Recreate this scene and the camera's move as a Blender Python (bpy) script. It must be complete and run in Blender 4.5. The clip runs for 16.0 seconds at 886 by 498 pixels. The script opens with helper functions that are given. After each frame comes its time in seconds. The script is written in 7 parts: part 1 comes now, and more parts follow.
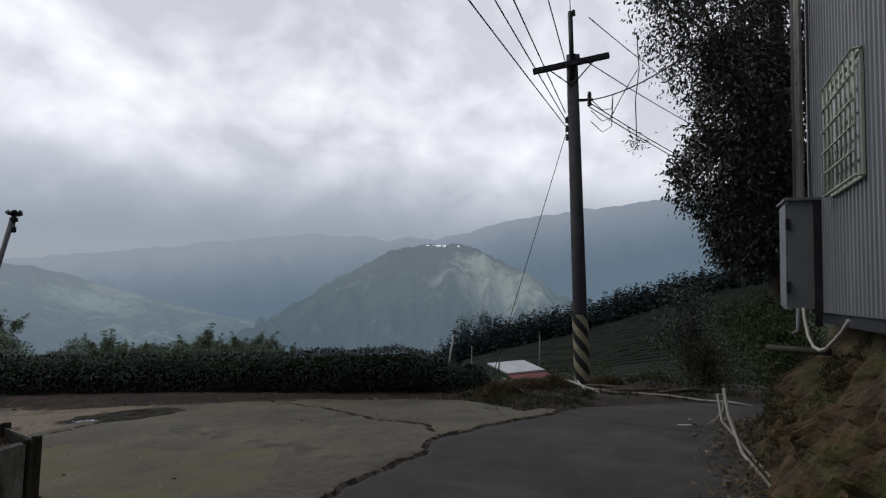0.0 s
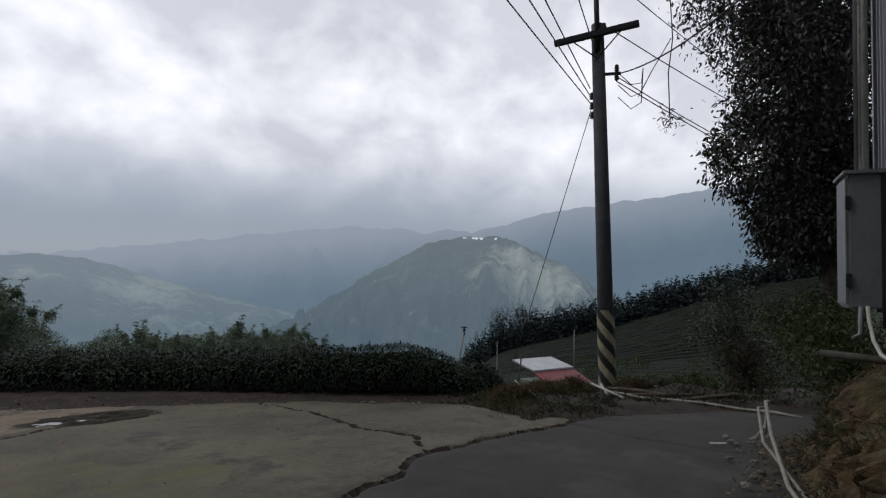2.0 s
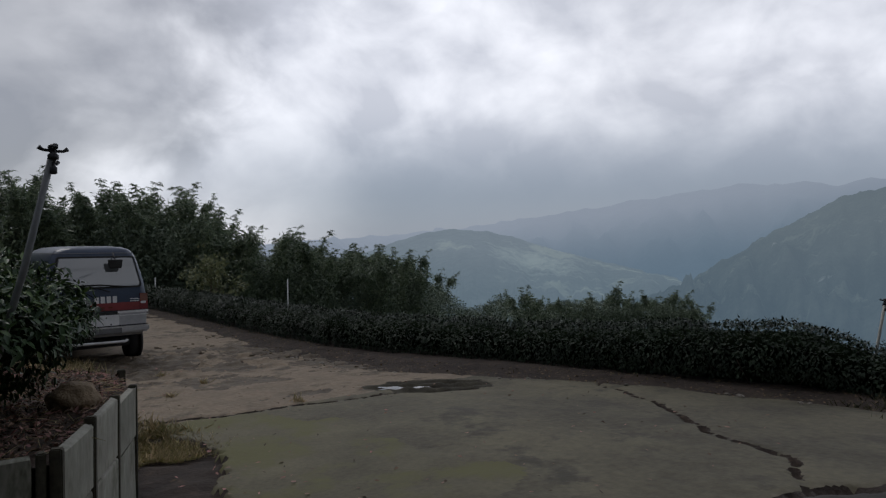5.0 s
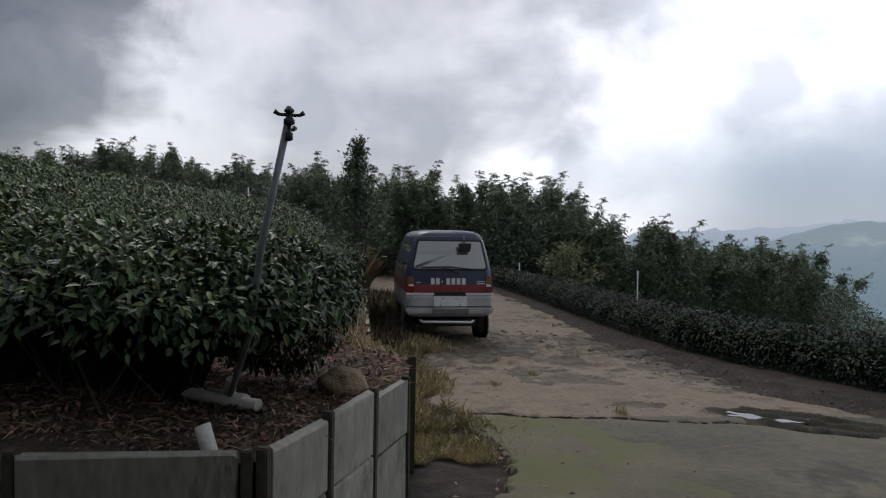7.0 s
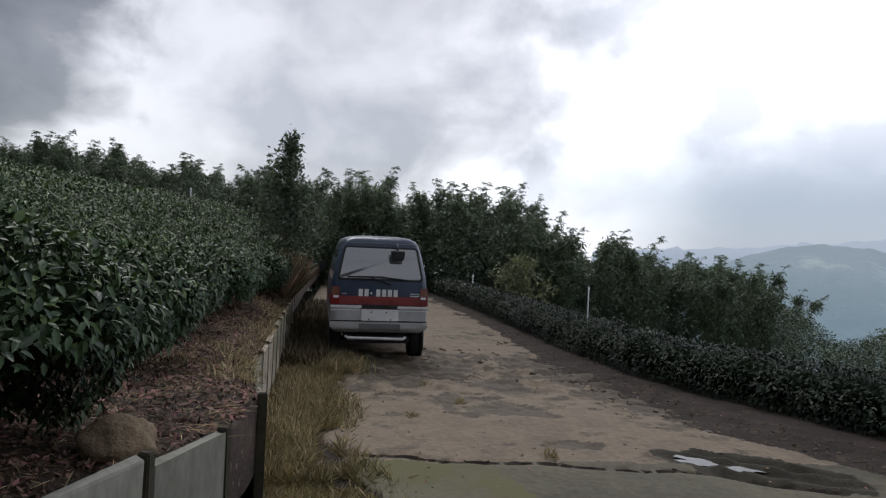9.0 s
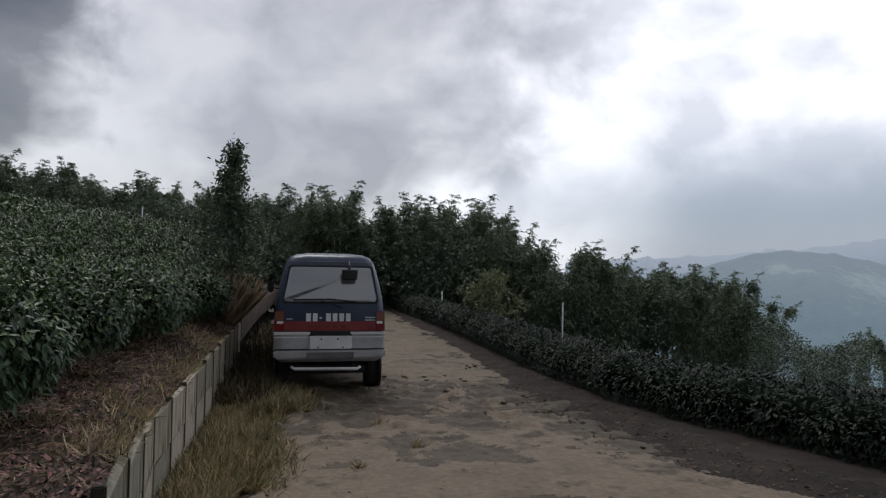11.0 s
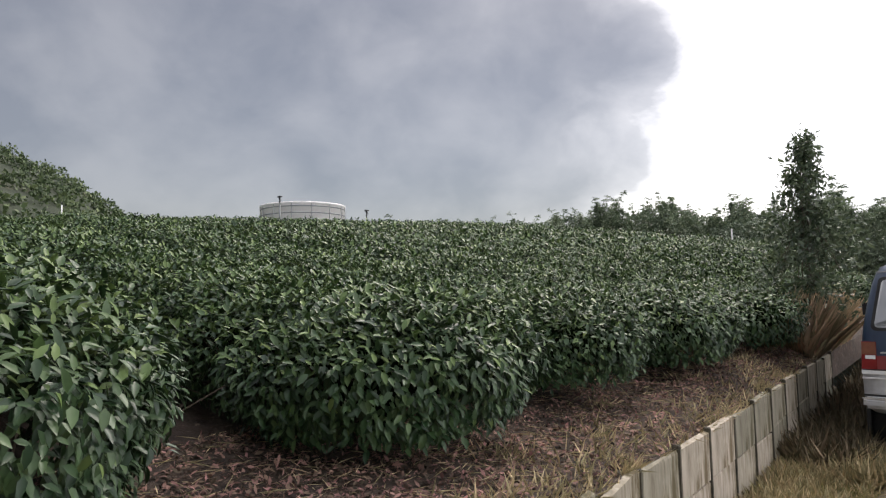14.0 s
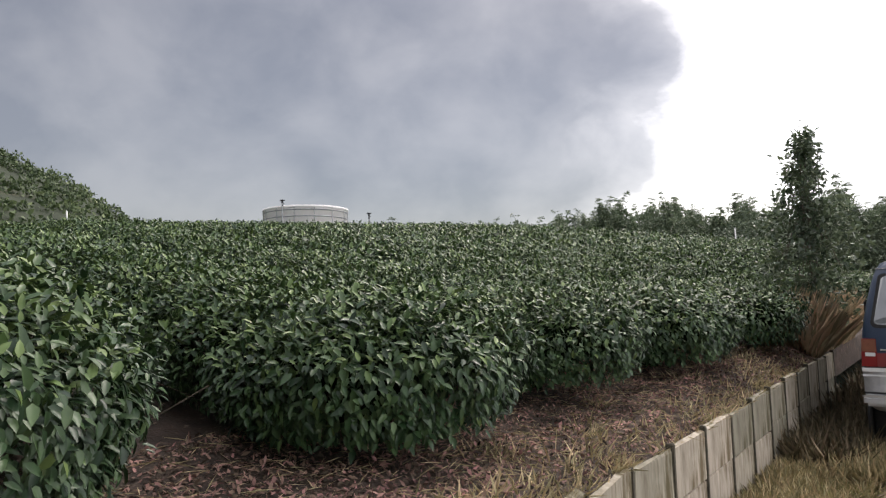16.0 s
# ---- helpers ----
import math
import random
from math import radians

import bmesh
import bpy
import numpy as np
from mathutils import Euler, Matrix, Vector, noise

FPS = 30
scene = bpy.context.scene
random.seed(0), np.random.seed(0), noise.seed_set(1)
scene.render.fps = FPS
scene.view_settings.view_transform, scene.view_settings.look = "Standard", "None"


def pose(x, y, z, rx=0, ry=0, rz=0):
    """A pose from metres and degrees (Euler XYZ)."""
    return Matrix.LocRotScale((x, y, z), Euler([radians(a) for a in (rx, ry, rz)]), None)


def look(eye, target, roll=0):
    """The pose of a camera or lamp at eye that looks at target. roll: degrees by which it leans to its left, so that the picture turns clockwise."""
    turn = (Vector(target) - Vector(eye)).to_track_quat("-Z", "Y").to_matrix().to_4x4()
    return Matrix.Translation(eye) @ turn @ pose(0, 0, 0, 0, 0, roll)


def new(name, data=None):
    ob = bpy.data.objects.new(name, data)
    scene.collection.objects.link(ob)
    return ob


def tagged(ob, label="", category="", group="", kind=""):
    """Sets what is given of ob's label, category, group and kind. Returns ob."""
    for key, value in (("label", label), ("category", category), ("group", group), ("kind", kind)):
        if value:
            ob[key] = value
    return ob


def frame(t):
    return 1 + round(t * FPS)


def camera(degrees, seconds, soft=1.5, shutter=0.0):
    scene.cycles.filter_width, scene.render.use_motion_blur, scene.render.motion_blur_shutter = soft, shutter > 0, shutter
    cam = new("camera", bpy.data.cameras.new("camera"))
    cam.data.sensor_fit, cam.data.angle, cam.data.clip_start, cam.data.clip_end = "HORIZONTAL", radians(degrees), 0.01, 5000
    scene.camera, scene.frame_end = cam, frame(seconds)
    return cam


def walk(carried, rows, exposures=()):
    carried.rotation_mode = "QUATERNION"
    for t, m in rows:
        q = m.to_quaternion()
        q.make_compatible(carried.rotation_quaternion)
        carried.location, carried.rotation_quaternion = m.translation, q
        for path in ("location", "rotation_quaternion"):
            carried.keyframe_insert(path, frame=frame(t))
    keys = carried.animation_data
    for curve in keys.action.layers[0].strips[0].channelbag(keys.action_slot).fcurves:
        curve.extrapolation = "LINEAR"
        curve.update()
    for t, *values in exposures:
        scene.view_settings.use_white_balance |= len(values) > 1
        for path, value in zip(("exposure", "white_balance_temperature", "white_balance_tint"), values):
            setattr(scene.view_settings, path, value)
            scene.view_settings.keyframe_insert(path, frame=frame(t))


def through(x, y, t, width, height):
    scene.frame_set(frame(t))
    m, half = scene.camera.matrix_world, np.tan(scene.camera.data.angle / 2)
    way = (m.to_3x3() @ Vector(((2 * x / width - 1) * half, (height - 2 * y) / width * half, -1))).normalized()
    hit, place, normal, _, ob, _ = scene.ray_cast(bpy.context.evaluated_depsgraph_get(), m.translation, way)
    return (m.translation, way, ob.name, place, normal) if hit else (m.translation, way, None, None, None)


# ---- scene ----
cam = camera(70.0, 16.0, soft=1.25)
PATH = [
    (0, (-5.034, 0.055, 2.006), (-3.099, 0.543, 2.139), 1.1),
    (0.2, (-4.916, 0.033, 2.01), (-2.981, 0.533, 2.092), -0.4),
    (0.3, (-4.857, 0.022, 2.012), (-2.938, 0.585, 2.053), -0.5),
    (0.5, (-4.735, -0.004, 2.014), (-2.855, 0.678, 2.064), -0.5),
    (0.7, (-4.608, -0.034, 2.012), (-2.788, 0.789, 2.116), 0.5),
    (0.8, (-4.544, -0.05, 2.01), (-2.733, 0.793, 2.085), 0.9),
    (1, (-4.418, -0.084, 2.008), (-2.61, 0.769, 2.026), 0.2),
    (1.2, (-4.297, -0.117, 2.014), (-2.426, 0.59, 2.035), -0.5),
    (1.3, (-4.238, -0.131, 2.019), (-2.348, 0.524, 2.05), 1),
    (1.5, (-4.124, -0.15, 2.025), (-2.21, 0.414, 2.148), 1.6),
    (1.7, (-4.013, -0.156, 2.024), (-2.069, 0.31, 2.082), 1.4),
    (1.8, (-3.958, -0.158, 2.022), (-2.016, 0.316, 2.084), 0.9),
    (2, (-3.841, -0.176, 2.019), (-1.937, 0.425, 2.126), 1.3),
    (2.2, (-3.714, -0.233, 2.016), (-1.883, 0.563, 2.134), 1.4),
    (2.3, (-3.649, -0.268, 2.014), (-1.854, 0.611, 2.098), 1.7),
    (2.5, (-3.518, -0.306, 2.013), (-1.749, 0.626, 2.076), 2.1),
    (2.7, (-3.392, -0.306, 2.022), (-1.587, 0.555, 2.085), 2.1),
    (2.8, (-3.329, -0.305, 2.03), (-1.499, 0.499, 2.087), 2.6),
    (3, (-3.205, -0.3, 2.04), (-1.343, 0.418, 2.174), 2.7),
    (3.2, (-3.08, -0.274, 2.027), (-1.204, 0.413, 2.116), 1.3),
    (3.3, (-3.022, -0.255, 2.016), (-1.144, 0.429, 2.103), 1.1),
    (3.5, (-2.92, -0.233, 2.003), (-1.071, 0.527, 2.042), 0.9),
    (3.7, (-2.84, -0.24, 2.003), (-1.083, 0.712, 2.099), 0),
    (3.9, (-2.731, -0.246, 2.004), (-1.108, 0.922, 2.079), 1.1),
    (4, (-2.658, -0.211, 2.0), (-1.108, 1.052, 2.027), 0.6),
    (4.4, (-2.482, -0.1, 1.995), (-1.065, 1.311, 2.014), 0.8),
    (4.5, (-2.388, -0.067, 1.979), (-0.984, 1.356, 2.031), 1.1),
    (5, (-2.179, 0.128, 1.958), (-0.926, 1.688, 1.95), -0.5),
    (5.2, (-2.072, 0.193, 1.945), (-1.002, 1.883, 1.933), -0.2),
    (7.3, (-1.204, 1.036, 1.917), (-1.013, 3.027, 1.892), 0.8),
    (7.5, (-1.138, 1.149, 1.914), (-0.834, 3.125, 1.933), 1.9),
    (7.8, (-1.044, 1.324, 1.912), (-0.566, 3.265, 1.962), 1.2),
    (8, (-0.976, 1.43, 1.908), (-0.488, 3.369, 1.931), 0.6),
    (8.3, (-0.856, 1.562, 1.886), (-0.502, 3.53, 1.931), 1.2),
    (8.5, (-0.777, 1.65, 1.877), (-0.57, 3.639, 1.87), 1.5),
    (8.8, (-0.679, 1.804, 1.877), (-0.487, 3.795, 1.835), 1.9),
    (9, (-0.621, 1.912, 1.877), (-0.317, 3.889, 1.872), 2.6),
    (9.2, (-0.565, 2.014, 1.868), (-0.138, 3.967, 1.904), 1.8),
    (11.3, (-0.124, 3.05, 1.907), (0.234, 5.017, 1.954), 0.8),
    (11.5, (-0.038, 3.157, 1.906), (0.085, 5.152, 1.962), -0.3),
    (11.7, (0.042, 3.253, 1.903), (-0.114, 5.247, 1.906), -1.1),
    (12, (0.104, 3.399, 1.887), (-0.239, 5.369, 1.875), -1.2),
    (12.1, (0.106, 3.455, 1.876), (-0.29, 5.415, 1.868), -1.1),
    (12.5, (0.109, 3.723, 1.828), (-0.428, 5.646, 1.938), -1.2),
    (12.9, (0.133, 4.0, 1.815), (-0.766, 5.782, 1.935), -3.2),
    (13, (0.151, 4.043, 1.815), (-0.821, 5.788, 1.921), -3.1),
    (13.2, (0.197, 4.101, 1.826), (-0.953, 5.732, 1.969), -1.4),
    (13.3, (0.212, 4.147, 1.83), (-0.996, 5.737, 1.938), -1.2),
    (13.5, (0.223, 4.235, 1.832), (-1.082, 5.748, 1.926), -1.4),
    (13.7, (0.227, 4.266, 1.826), (-1.088, 5.767, 1.959), -1.4),
    (14, (0.233, 4.276, 1.809), (-1.071, 5.787, 1.941), -1.4),
    (14.5, (0.251, 4.289, 1.801), (-1.067, 5.784, 1.964), -1.8),
    (15, (0.243, 4.292, 1.807), (-1.098, 5.767, 1.966), -1.5),
    (15.5, (0.252, 4.3, 1.798), (-1.112, 5.751, 1.97), -1.6),
    (16, (0.293, 4.356, 1.783), (-1.022, 5.856, 1.924), -1.9),
]
walk(cam, [(t, look(eye, target, roll)) for t, eye, target, roll in PATH], exposures=[
    (0, 0.15, 6350, 12), (0.35, 0.19, 6350, 12), (0.75, 0.24, 6350, 12), (1.0, 0.1, 6350, 12), (1.3, 0.1, 6350, 12), (1.6, 0.16, 6350, 12), (2.05, 0.2, 6350, 12), (2.35, 0.06, 6350, 12), (3, 0.06, 6350, 12), (3.6, 0.04, 6320, 12), (4.5, 0.12, 6280, 12), (5.2, 0.05, 6250, 12), (7.3, 0.7, 6270, 12), (7.6, 0.75, 6270, 12), (8, 0.53, 6280, 12), (8.6, 0.47, 6280, 12), (9.2, 0.85, 6300, 12), (11.3, 0.4, 6300, 12),
    (11.6, 0.5, 6300, 12), (12, 1.1, 6350, 12), (12.5, 1.22, 6400, 12), (13, 1.55, 6500, 12), (13.5, 1.87, 6750, 13), (16, 1.95, 6850, 14)])

# ---- world and light ----
SUN_AZ, SUN_EL = radians(-12), radians(52)      # behind the thin cloud to the north
sun = new("sun", bpy.data.lights.new("sun", "SUN"))
sun.data.energy, sun.data.angle, sun.data.color = 0.6, radians(25), (1.0, 0.96, 0.9)
sun.matrix_world = look((30 * math.sin(SUN_AZ), 30 * math.cos(SUN_AZ), 40), (0, 0, 0))

world = bpy.data.worlds.new("overcast_sky")
scene.world = world
world.use_nodes = True
wt = world.node_tree
wt.nodes.clear()


def wn(kind, **values):
    n = wt.nodes.new(kind)
    for k, v in values.items():
        if k in n.inputs:
            n.inputs[k].default_value = v
    return n


def wmath(op, a, b=None, c=None, clamp=False):
    n = wt.nodes.new("ShaderNodeMath")
    n.operation, n.use_clamp = op, clamp
    for i, v in enumerate((a, b, c)):
        if v is None:
            continue
        if isinstance(v, (int, float)):
            n.inputs[i].default_value = v
        else:
            wt.links.new(v, n.inputs[i])
    return n.outputs[0]


def wmix(fac, a, b):
    n = wt.nodes.new("ShaderNodeMix")
    n.data_type = "RGBA"
    for sock, v in ((n.inputs[0], fac), (n.inputs[6], a), (n.inputs[7], b)):
        if isinstance(v, (int, float)):
            sock.default_value = v
        elif isinstance(v, tuple):
            sock.default_value = (*v, 1)
        else:
            wt.links.new(v, sock)
    return n.outputs[2]


coord = wt.nodes.new("ShaderNodeTexCoord")
sep = wt.nodes.new("ShaderNodeSeparateXYZ")
wt.links.new(coord.outputs["Generated"], sep.inputs[0])
dx, dy, dz = sep.outputs
comb = wt.nodes.new("ShaderNodeCombineXYZ")
wt.links.new(dx, comb.inputs[0])
wt.links.new(dy, comb.inputs[1])
wt.links.new(wmath("MULTIPLY", dz, 1.35), comb.inputs[2])
big = wn("ShaderNodeTexNoise", Scale=3.0, Detail=6.0, Roughness=0.52, Distortion=0.25)
fine = wn("ShaderNodeTexNoise", Scale=8.0, Detail=6.0, Roughness=0.5, Distortion=0.3)
wt.links.new(comb.outputs[0], big.inputs["Vector"])
wt.links.new(comb.outputs[0], fine.inputs["Vector"])
cloud = wmath("ADD", wmath("MULTIPLY", big.outputs[0], 0.65), wmath("MULTIPLY", fine.outputs[0], 0.35))
shape = wmath("SMOOTH_MIN", wmath("MULTIPLY_ADD", cloud, 5.6, -2.35), 1.0, 0.25)
shape = wmath("MAXIMUM", shape, 0.0)
# bearing from north, in radians, to the east positive; the clouds' own shapes ruffle it
bearing = wmath("ARCTAN2", dx, dy)
ruffled = wmath("ADD", bearing, wmath("ADD", wmath("MULTIPLY_ADD", big.outputs[0], 0.2, -0.1), wmath("MULTIPLY_ADD", fine.outputs[0], 0.26, -0.13)))
lift = wt.nodes.new("ShaderNodeMapRange")
lift.interpolation_type = "SMOOTHSTEP"
wt.links.new(dz, lift.inputs[0])
for i, v in enumerate((0.06, 0.18, 0.02, -0.18)):
    lift.inputs[i + 1].default_value = v
ruffled = wmath("ADD", ruffled, lift.outputs[0])
turn_share = wmath("MULTIPLY_ADD", ruffled, 0.5 / math.pi, 0.5)
# heavy cloud to the north-west, thin bright cloud to the north-east and east
thick = wt.nodes.new("ShaderNodeValToRGB")
# bearings behind the camera, never in view, are dimmed to darken near flanks
stops = [(-180, 0.17), (-125, 0.12), (-105, 0.083), (-65, 0.076), (-38, 0.092), (-31, 0.15), (-25.5, 0.5), (-17, 0.46), (-3, 0.42), (6, 0.55), (13, 0.9), (28, 0.95), (48, 0.88), (75, 1.0), (110, 0.75), (135, 0.3), (180, 0.17)]
while len(thick.color_ramp.elements) < len(stops):
    thick.color_ramp.elements.new(0.5)
for el, (az, v) in zip(thick.color_ramp.elements, stops):
    el.position, el.color = az / 360 + 0.5, (v, v, v, 1)
wt.links.new(turn_share, thick.inputs[0])
tint = wmix(shape, (0.62, 0.63, 0.665), (1.06, 1.06, 1.07))
clouds = wt.nodes.new("ShaderNodeMix")
clouds.data_type, clouds.blend_type = "RGBA", "MULTIPLY"
clouds.inputs[0].default_value = 1.0
wt.links.new(thick.outputs[0], clouds.inputs[6])
wt.links.new(tint, clouds.inputs[7])
clouds = clouds.outputs[2]
# the low haze towards the horizon; overhead, out of view, dimmed to cut skylight
low = wt.nodes.new("ShaderNodeMapRange")
low.interpolation_type = "SMOOTHSTEP"
wt.links.new(dz, low.inputs[0])
for i, v in enumerate((0.07, 0.24, 1.0, 0.0)):
    low.inputs[i + 1].default_value = v
east = wt.nodes.new("ShaderNodeMapRange")
east.interpolation_type = "SMOOTHSTEP"
wt.links.new(bearing, east.inputs[0])
for i, v in enumerate((0.15, 0.62, 0.0, 0.96)):
    east.inputs[i + 1].default_value = v
clouds = wmix(wmath("MULTIPLY", low.outputs[0], east.outputs[0]), clouds, (0.23, 0.265, 0.315))
top = wt.nodes.new("ShaderNodeMapRange")
top.interpolation_type = "SMOOTHSTEP"
wt.links.new(dz, top.inputs[0])
for i, v in enumerate((0.40, 0.72, 0.0, 1.0)):
    top.inputs[i + 1].default_value = v
clouds = wmix(wmath("MULTIPLY", top.outputs[0], 0.9), clouds, (0.27, 0.28, 0.3))
sky = wt.nodes.new("ShaderNodeTexSky")
sky.sky_type, sky.sun_disc = "NISHITA", False
sky.sun_elevation, sky.sun_rotation = SUN_EL, SUN_AZ
veil = wn("ShaderNodeBackground", Strength=0.01)
layer = wn("ShaderNodeBackground", Strength=0.95)
both = wt.nodes.new("ShaderNodeAddShader")
wout = wt.nodes.new("ShaderNodeOutputWorld")
wt.links.new(sky.outputs[0], veil.inputs[0])
wt.links.new(clouds, layer.inputs[0])
wt.links.new(veil.outputs[0], both.inputs[0])
wt.links.new(layer.outputs[0], both.inputs[1])
wt.links.new(both.outputs[0], wout.inputs[0])


# ---- materials ----
def material(name, low, high, scale=4.0, fine=40.0, rough=0.8, bump=0.3, metal=0.0, spots=None, spot_scale=1.5,
             spot_at=0.6, random=0.0, island=0.0, stretch=(1, 1, 1), distance=0.01, glow=None, glow_strength=0.0, spec=0.5, through=0.0):
    """Two colours mixed by a coarse and a fine grain, a third in patches, relief, and a change from piece to piece."""
    m = bpy.data.materials.new(name)
    m.use_nodes = True
    nt = m.node_tree
    b = nt.nodes["Principled BSDF"]
    b.inputs["Roughness"].default_value, b.inputs["Metallic"].default_value = rough, metal
    b.inputs["Specular IOR Level"].default_value = spec
    tc = nt.nodes.new("ShaderNodeTexCoord")
    mp = nt.nodes.new("ShaderNodeMapping")
    mp.inputs["Scale"].default_value = stretch
    nt.links.new(tc.outputs["Object"], mp.inputs[0])

    def noise_of(s, detail=5.0, r=0.6):
        n = nt.nodes.new("ShaderNodeTexNoise")
        n.inputs["Scale"].default_value, n.inputs["Detail"].default_value, n.inputs["Roughness"].default_value = s, detail, r
        nt.links.new(mp.outputs[0], n.inputs["Vector"])
        return n.outputs[0]

    def ramp(v, a, c):
        n = nt.nodes.new("ShaderNodeMapRange")
        n.inputs[1].default_value, n.inputs[2].default_value = a, c
        nt.links.new(v, n.inputs[0])
        return n.outputs[0]

    def mix(f, a, c):
        n = nt.nodes.new("ShaderNodeMix")
        n.data_type = "RGBA"
        for sock, v in ((n.inputs[0], f), (n.inputs[6], a), (n.inputs[7], c)):
            if isinstance(v, (int, float)):
                sock.default_value = v
            elif isinstance(v, tuple):
                sock.default_value = (*v, 1)
            else:
                nt.links.new(v, sock)
        return n.outputs[2]

    coarse, grain = noise_of(scale), noise_of(fine, 3.0)
    both_grains = nt.nodes.new("ShaderNodeMath")
    both_grains.operation = "MULTIPLY_ADD"
    nt.links.new(grain, both_grains.inputs[0])
    both_grains.inputs[1].default_value = 0.45
    nt.links.new(coarse, both_grains.inputs[2])
    colour = mix(ramp(both_grains.outputs[0], 0.48, 0.96), low, high)
    if spots:
        colour = mix(ramp(noise_of(spot_scale, 6.0, 0.65), spot_at, spot_at + 0.09), colour, spots)
    if random or island:
        info = nt.nodes.new("ShaderNodeNewGeometry" if island else "ShaderNodeObjectInfo")
        value = info.outputs["Random Per Island"] if island else info.outputs["Random"]
        hsv = nt.nodes.new("ShaderNodeHueSaturation")
        vr = nt.nodes.new("ShaderNodeMapRange")
        amount = island or random
        vr.inputs[3].default_value, vr.inputs[4].default_value = 1 - amount, 1 + amount
        nt.links.new(value, vr.inputs[0])
        nt.links.new(vr.outputs[0], hsv.inputs["Value"])
        hr = nt.nodes.new("ShaderNodeMapRange")
        hr.inputs[3].default_value, hr.inputs[4].default_value = 0.5 + amount * 0.05, 0.5 - amount * 0.05
        nt.links.new(value, hr.inputs[0])
        nt.links.new(hr.outputs[0], hsv.inputs["Hue"])
        nt.links.new(colour, hsv.inputs["Color"])
        colour = hsv.outputs[0]
    nt.links.new(colour, b.inputs["Base Color"])
    if bump:
        bp = nt.nodes.new("ShaderNodeBump")
        bp.inputs["Strength"].default_value, bp.inputs["Distance"].default_value = bump, distance
        nt.links.new(both_grains.outputs[0], bp.inputs["Height"])
        nt.links.new(bp.outputs[0], b.inputs["Normal"])
    if glow:
        b.inputs["Emission Color"].default_value = (*glow, 1)
        b.inputs["Emission Strength"].default_value = glow_strength
    if through:
        b.inputs["Subsurface Weight"].default_value = 0.0
        tr = nt.nodes.new("ShaderNodeBsdfTranslucent")
        nt.links.new(colour, tr.inputs[0])
        mx = nt.nodes.new("ShaderNodeMixShader")
        mx.inputs[0].default_value = through
        nt.links.new(b.outputs[0], mx.inputs[1])
        nt.links.new(tr.outputs[0], mx.inputs[2])
        nt.links.new(mx.outputs[0], nt.nodes["Material Output"].inputs[0])
    return m


CONCRETE = material("worn_concrete", (0.042, 0.037, 0.023), (0.145, 0.128, 0.08), 0.8, 14, 0.8, 1.0, spots=(0.05, 0.045, 0.029), spot_scale=1.5, spot_at=0.54, distance=0.02)
CONCRETE_MOSS = material("mossy_concrete", (0.056, 0.05, 0.029), (0.14, 0.124, 0.074), 1.0, 24, 0.8, 0.7, spots=(0.105, 0.1, 0.035), spot_scale=0.9, spot_at=0.47, distance=0.012)
MUD_CONCRETE = material("muddy_concrete", (0.11, 0.083, 0.056), (0.285, 0.222, 0.152), 1.3, 16, 0.82, 1.0, spots=(0.075, 0.056, 0.036), spot_scale=1.3, spot_at=0.53, distance=0.025)
ASPHALT = material("old_asphalt", (0.018, 0.016, 0.014), (0.05, 0.045, 0.038), 1.3, 26, 0.85, 0.9, spots=(0.058, 0.053, 0.044), spot_scale=1.1, spot_at=0.56, distance=0.008)
DIRT = material("dark_earth", (0.016, 0.0115, 0.0095), (0.055, 0.039, 0.03), 3.0, 30, 0.95, 0.9, spots=(0.085, 0.058, 0.04), spot_scale=6, spot_at=0.6, distance=0.03)
SOIL = material("field_soil", (0.02, 0.013, 0.009), (0.08, 0.053, 0.039), 4.0, 45, 0.95, 1.0, spots=(0.22, 0.165, 0.12), spot_scale=14, spot_at=0.6, distance=0.03)
BANK = material("cut_earth", (0.016, 0.011, 0.007), (0.125, 0.08, 0.035), 3.2, 18, 0.95, 1.0, spots=(0.075, 0.075, 0.025), spot_scale=2.2, spot_at=0.5, distance=0.06)
GRASSLAND = material("rough_grass", (0.015, 0.022, 0.011), (0.042, 0.054, 0.027), 0.15, 2.0, 0.95, 0.8, spots=(0.09, 0.085, 0.05), spot_scale=0.08, spot_at=0.6, distance=0.3)
PANEL = material("precast_concrete", (0.17, 0.145, 0.1), (0.55, 0.5, 0.4), 5.0, 25, 0.85, 0.6, spots=(0.125, 0.1, 0.05), spot_scale=4.0, spot_at=0.48, stretch=(1, 1, 0.2), random=0.36, distance=0.006)
POST_DARK = material("mossy_post", (0.025, 0.023, 0.016), (0.09, 0.08, 0.055), 5.0, 30, 0.9, 0.6, random=0.2)
POLE = material("pole_concrete", (0.05, 0.05, 0.055), (0.1, 0.1, 0.11), 3.0, 30, 0.85, 0.3)
STRIPE_Y = material("faded_yellow_paint", (0.26, 0.24, 0.15), (0.46, 0.42, 0.27), 4.0, 30, 0.7, 0.3)
STRIPE_K = material("black_paint", (0.012, 0.013, 0.015), (0.03, 0.03, 0.03), 5.0, 30, 0.6, 0.3)
METAL_DARK = material("dark_metal", (0.02, 0.02, 0.022), (0.05, 0.05, 0.055), 6.0, 40, 0.55, 0.2, metal=0.3)
STEEL_SHEET = material("painted_steel_sheet", (0.16, 0.17, 0.185), (0.27, 0.28, 0.3), 1.4, 25, 0.5, 0.15, metal=0.2, stretch=(1, 1, 0.15), spots=(0.12, 0.11, 0.1), spot_scale=1.4, spot_at=0.66)
